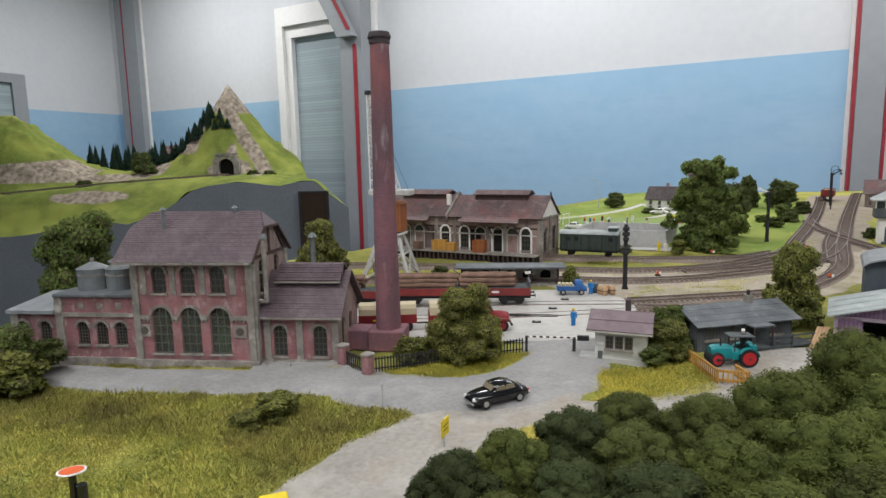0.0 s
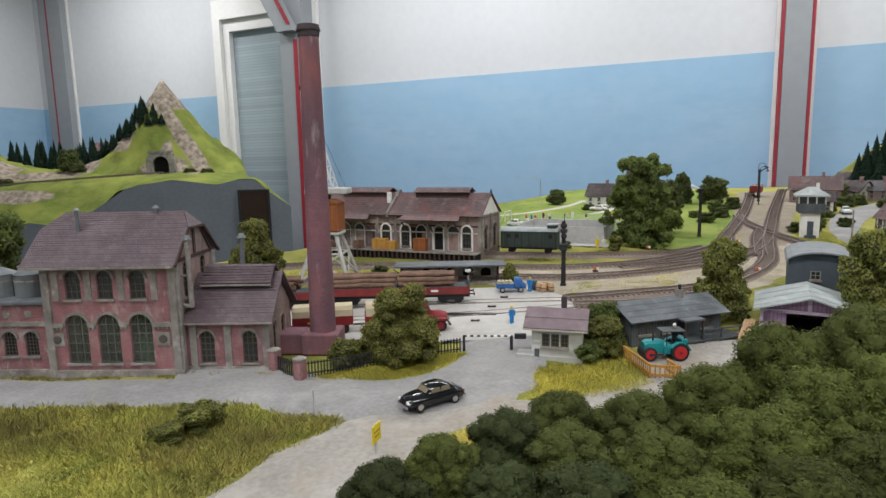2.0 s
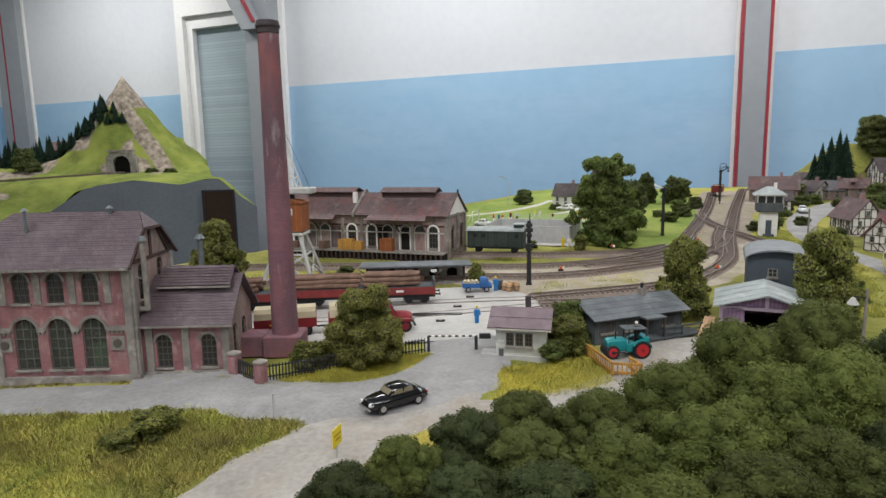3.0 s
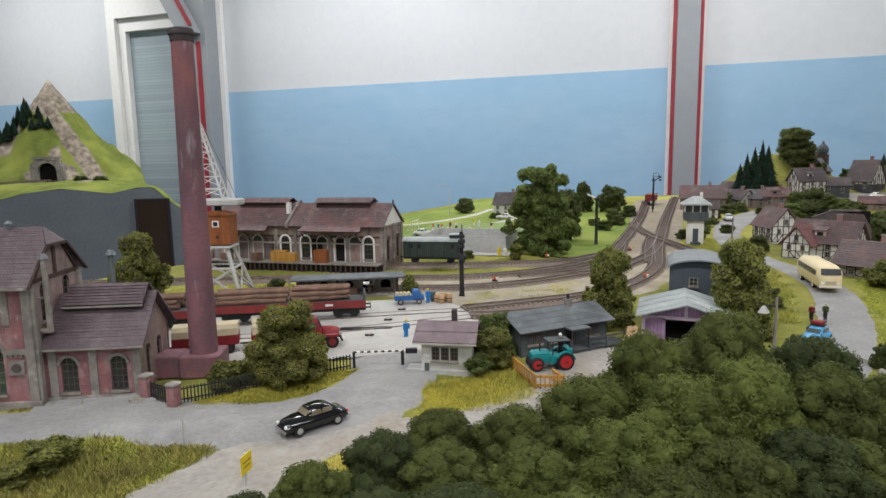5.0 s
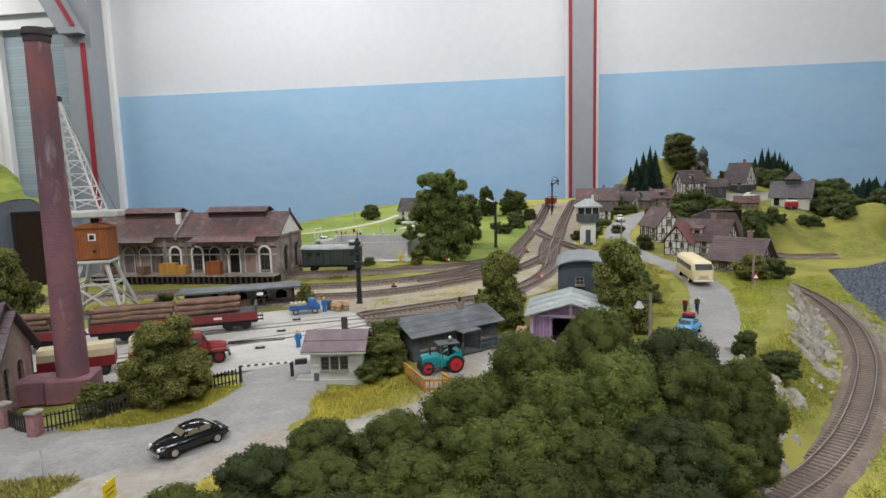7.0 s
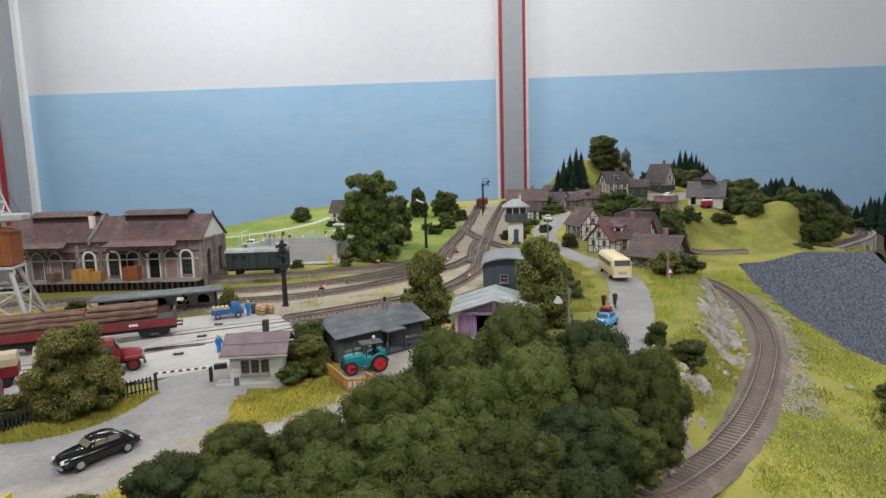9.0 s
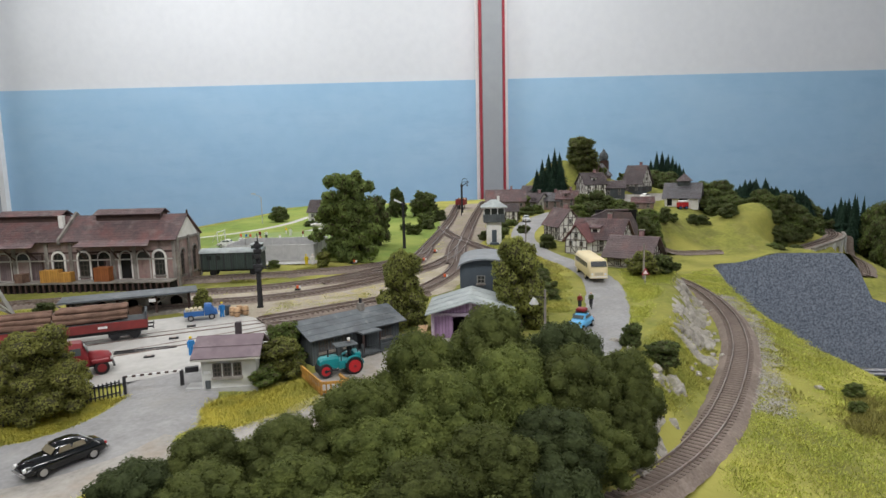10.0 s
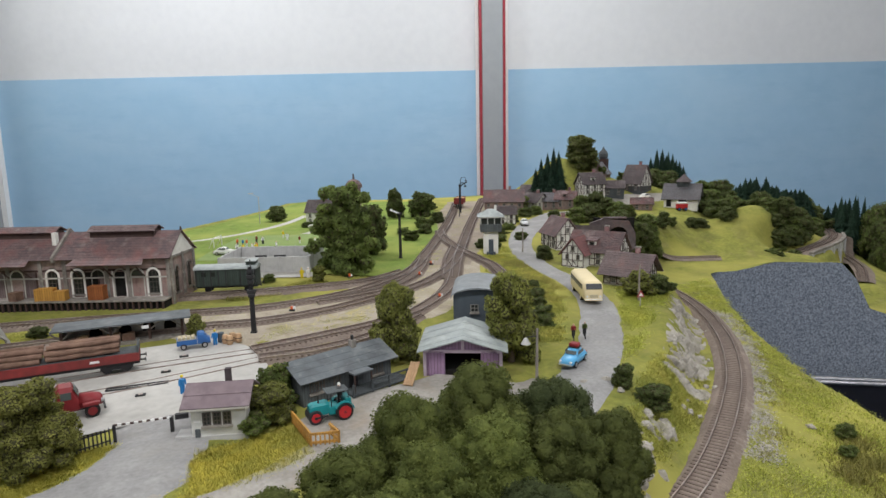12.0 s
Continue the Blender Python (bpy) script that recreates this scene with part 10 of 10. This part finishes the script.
grass("track_weeds", [(26, 98.5), (44, 101), (40, 106), (24, 102)], 500, 12, 0.4, 0.5, GRASS_TUFT, "green weeds beside the siding", 17, (), -0.1, 3.0)
grass("gravel_shoulder", [(60, 31), (68, 37), (78, 44), (90, 54), (100, 66), (98, 68), (86, 58), (74, 48), (64, 41.5), (56, 36.5)], 1500, 14, 0.22, 0.5, mat("pale_gravel", (0.46, 0.43, 0.37), (0.30, 0.28, 0.24), rough=0.95, scale=300, big=40, var=0.3), "pale gravel spilled beside the curved track", 41, [(TRK, 2.0)], -0.3, 4.0, stones=True)
grass("slope_grass", [(62, 18), (74, 16), (77, 26), (72, 33), (64, 28)], 500, 20, 0.9, 0.8, GRASS_BROWN, "brownish tall weeds on the outer slope", 42, (), 0.0, 3.0)
grass("slope_grass", [(60, 30), (78, 42), (96, 60), (93, 61), (76, 46), (58, 34)], 420, 18, 0.5, 0.6, GRASS_BROWN, "brownish weeds beside the curved track", 43, [(TRK, 3.0)], 0.05, 3.0)
for i, (x, y, r) in enumerate(((46.5, 38.6, 0.5), (47.5, 35.2, 0.6), (49.8, 37.4, 0.5), (45.2, 33.0, 0.7), (52.0, 42.6, 0.45))):
    rock(x, y, r, 80 + i)
for x, y, h, w in ((72, 22.5, 1.6, 3.0), (74.5, 27, 1.2, 2.2), (69.5, 19, 1.8, 3.2)):
    tree(x, y, h, w, "bush", 2, 3200, 0.40, LEAF_MID, "low olive weeds on the outer slope", name="bush", category="bush", group="bushes")
grass("track_weeds", [(60, 104), (66, 107), (73, 118), (71, 124), (64, 113)], 420, 14, 0.4, 0.6, GRASS_TUFT, "green weeds between the points", 61, (), -0.1, 3.0)
grass("track_weeds", [(76, 124), (84, 127), (104, 158), (112, 172), (100, 164), (84, 140)], 500, 14, 0.4, 0.7, GRASS_BROWN, "brownish weeds between the far tracks", 62, (), 0.05, 4.0)
grass("track_weeds", [(46, 84), (58, 92), (66, 104), (58, 98), (48, 90)], 500, 14, 0.35, 0.6, GRASS_STRAW, "dry weeds in the track curve", 63, (), 0.0, 3.0)
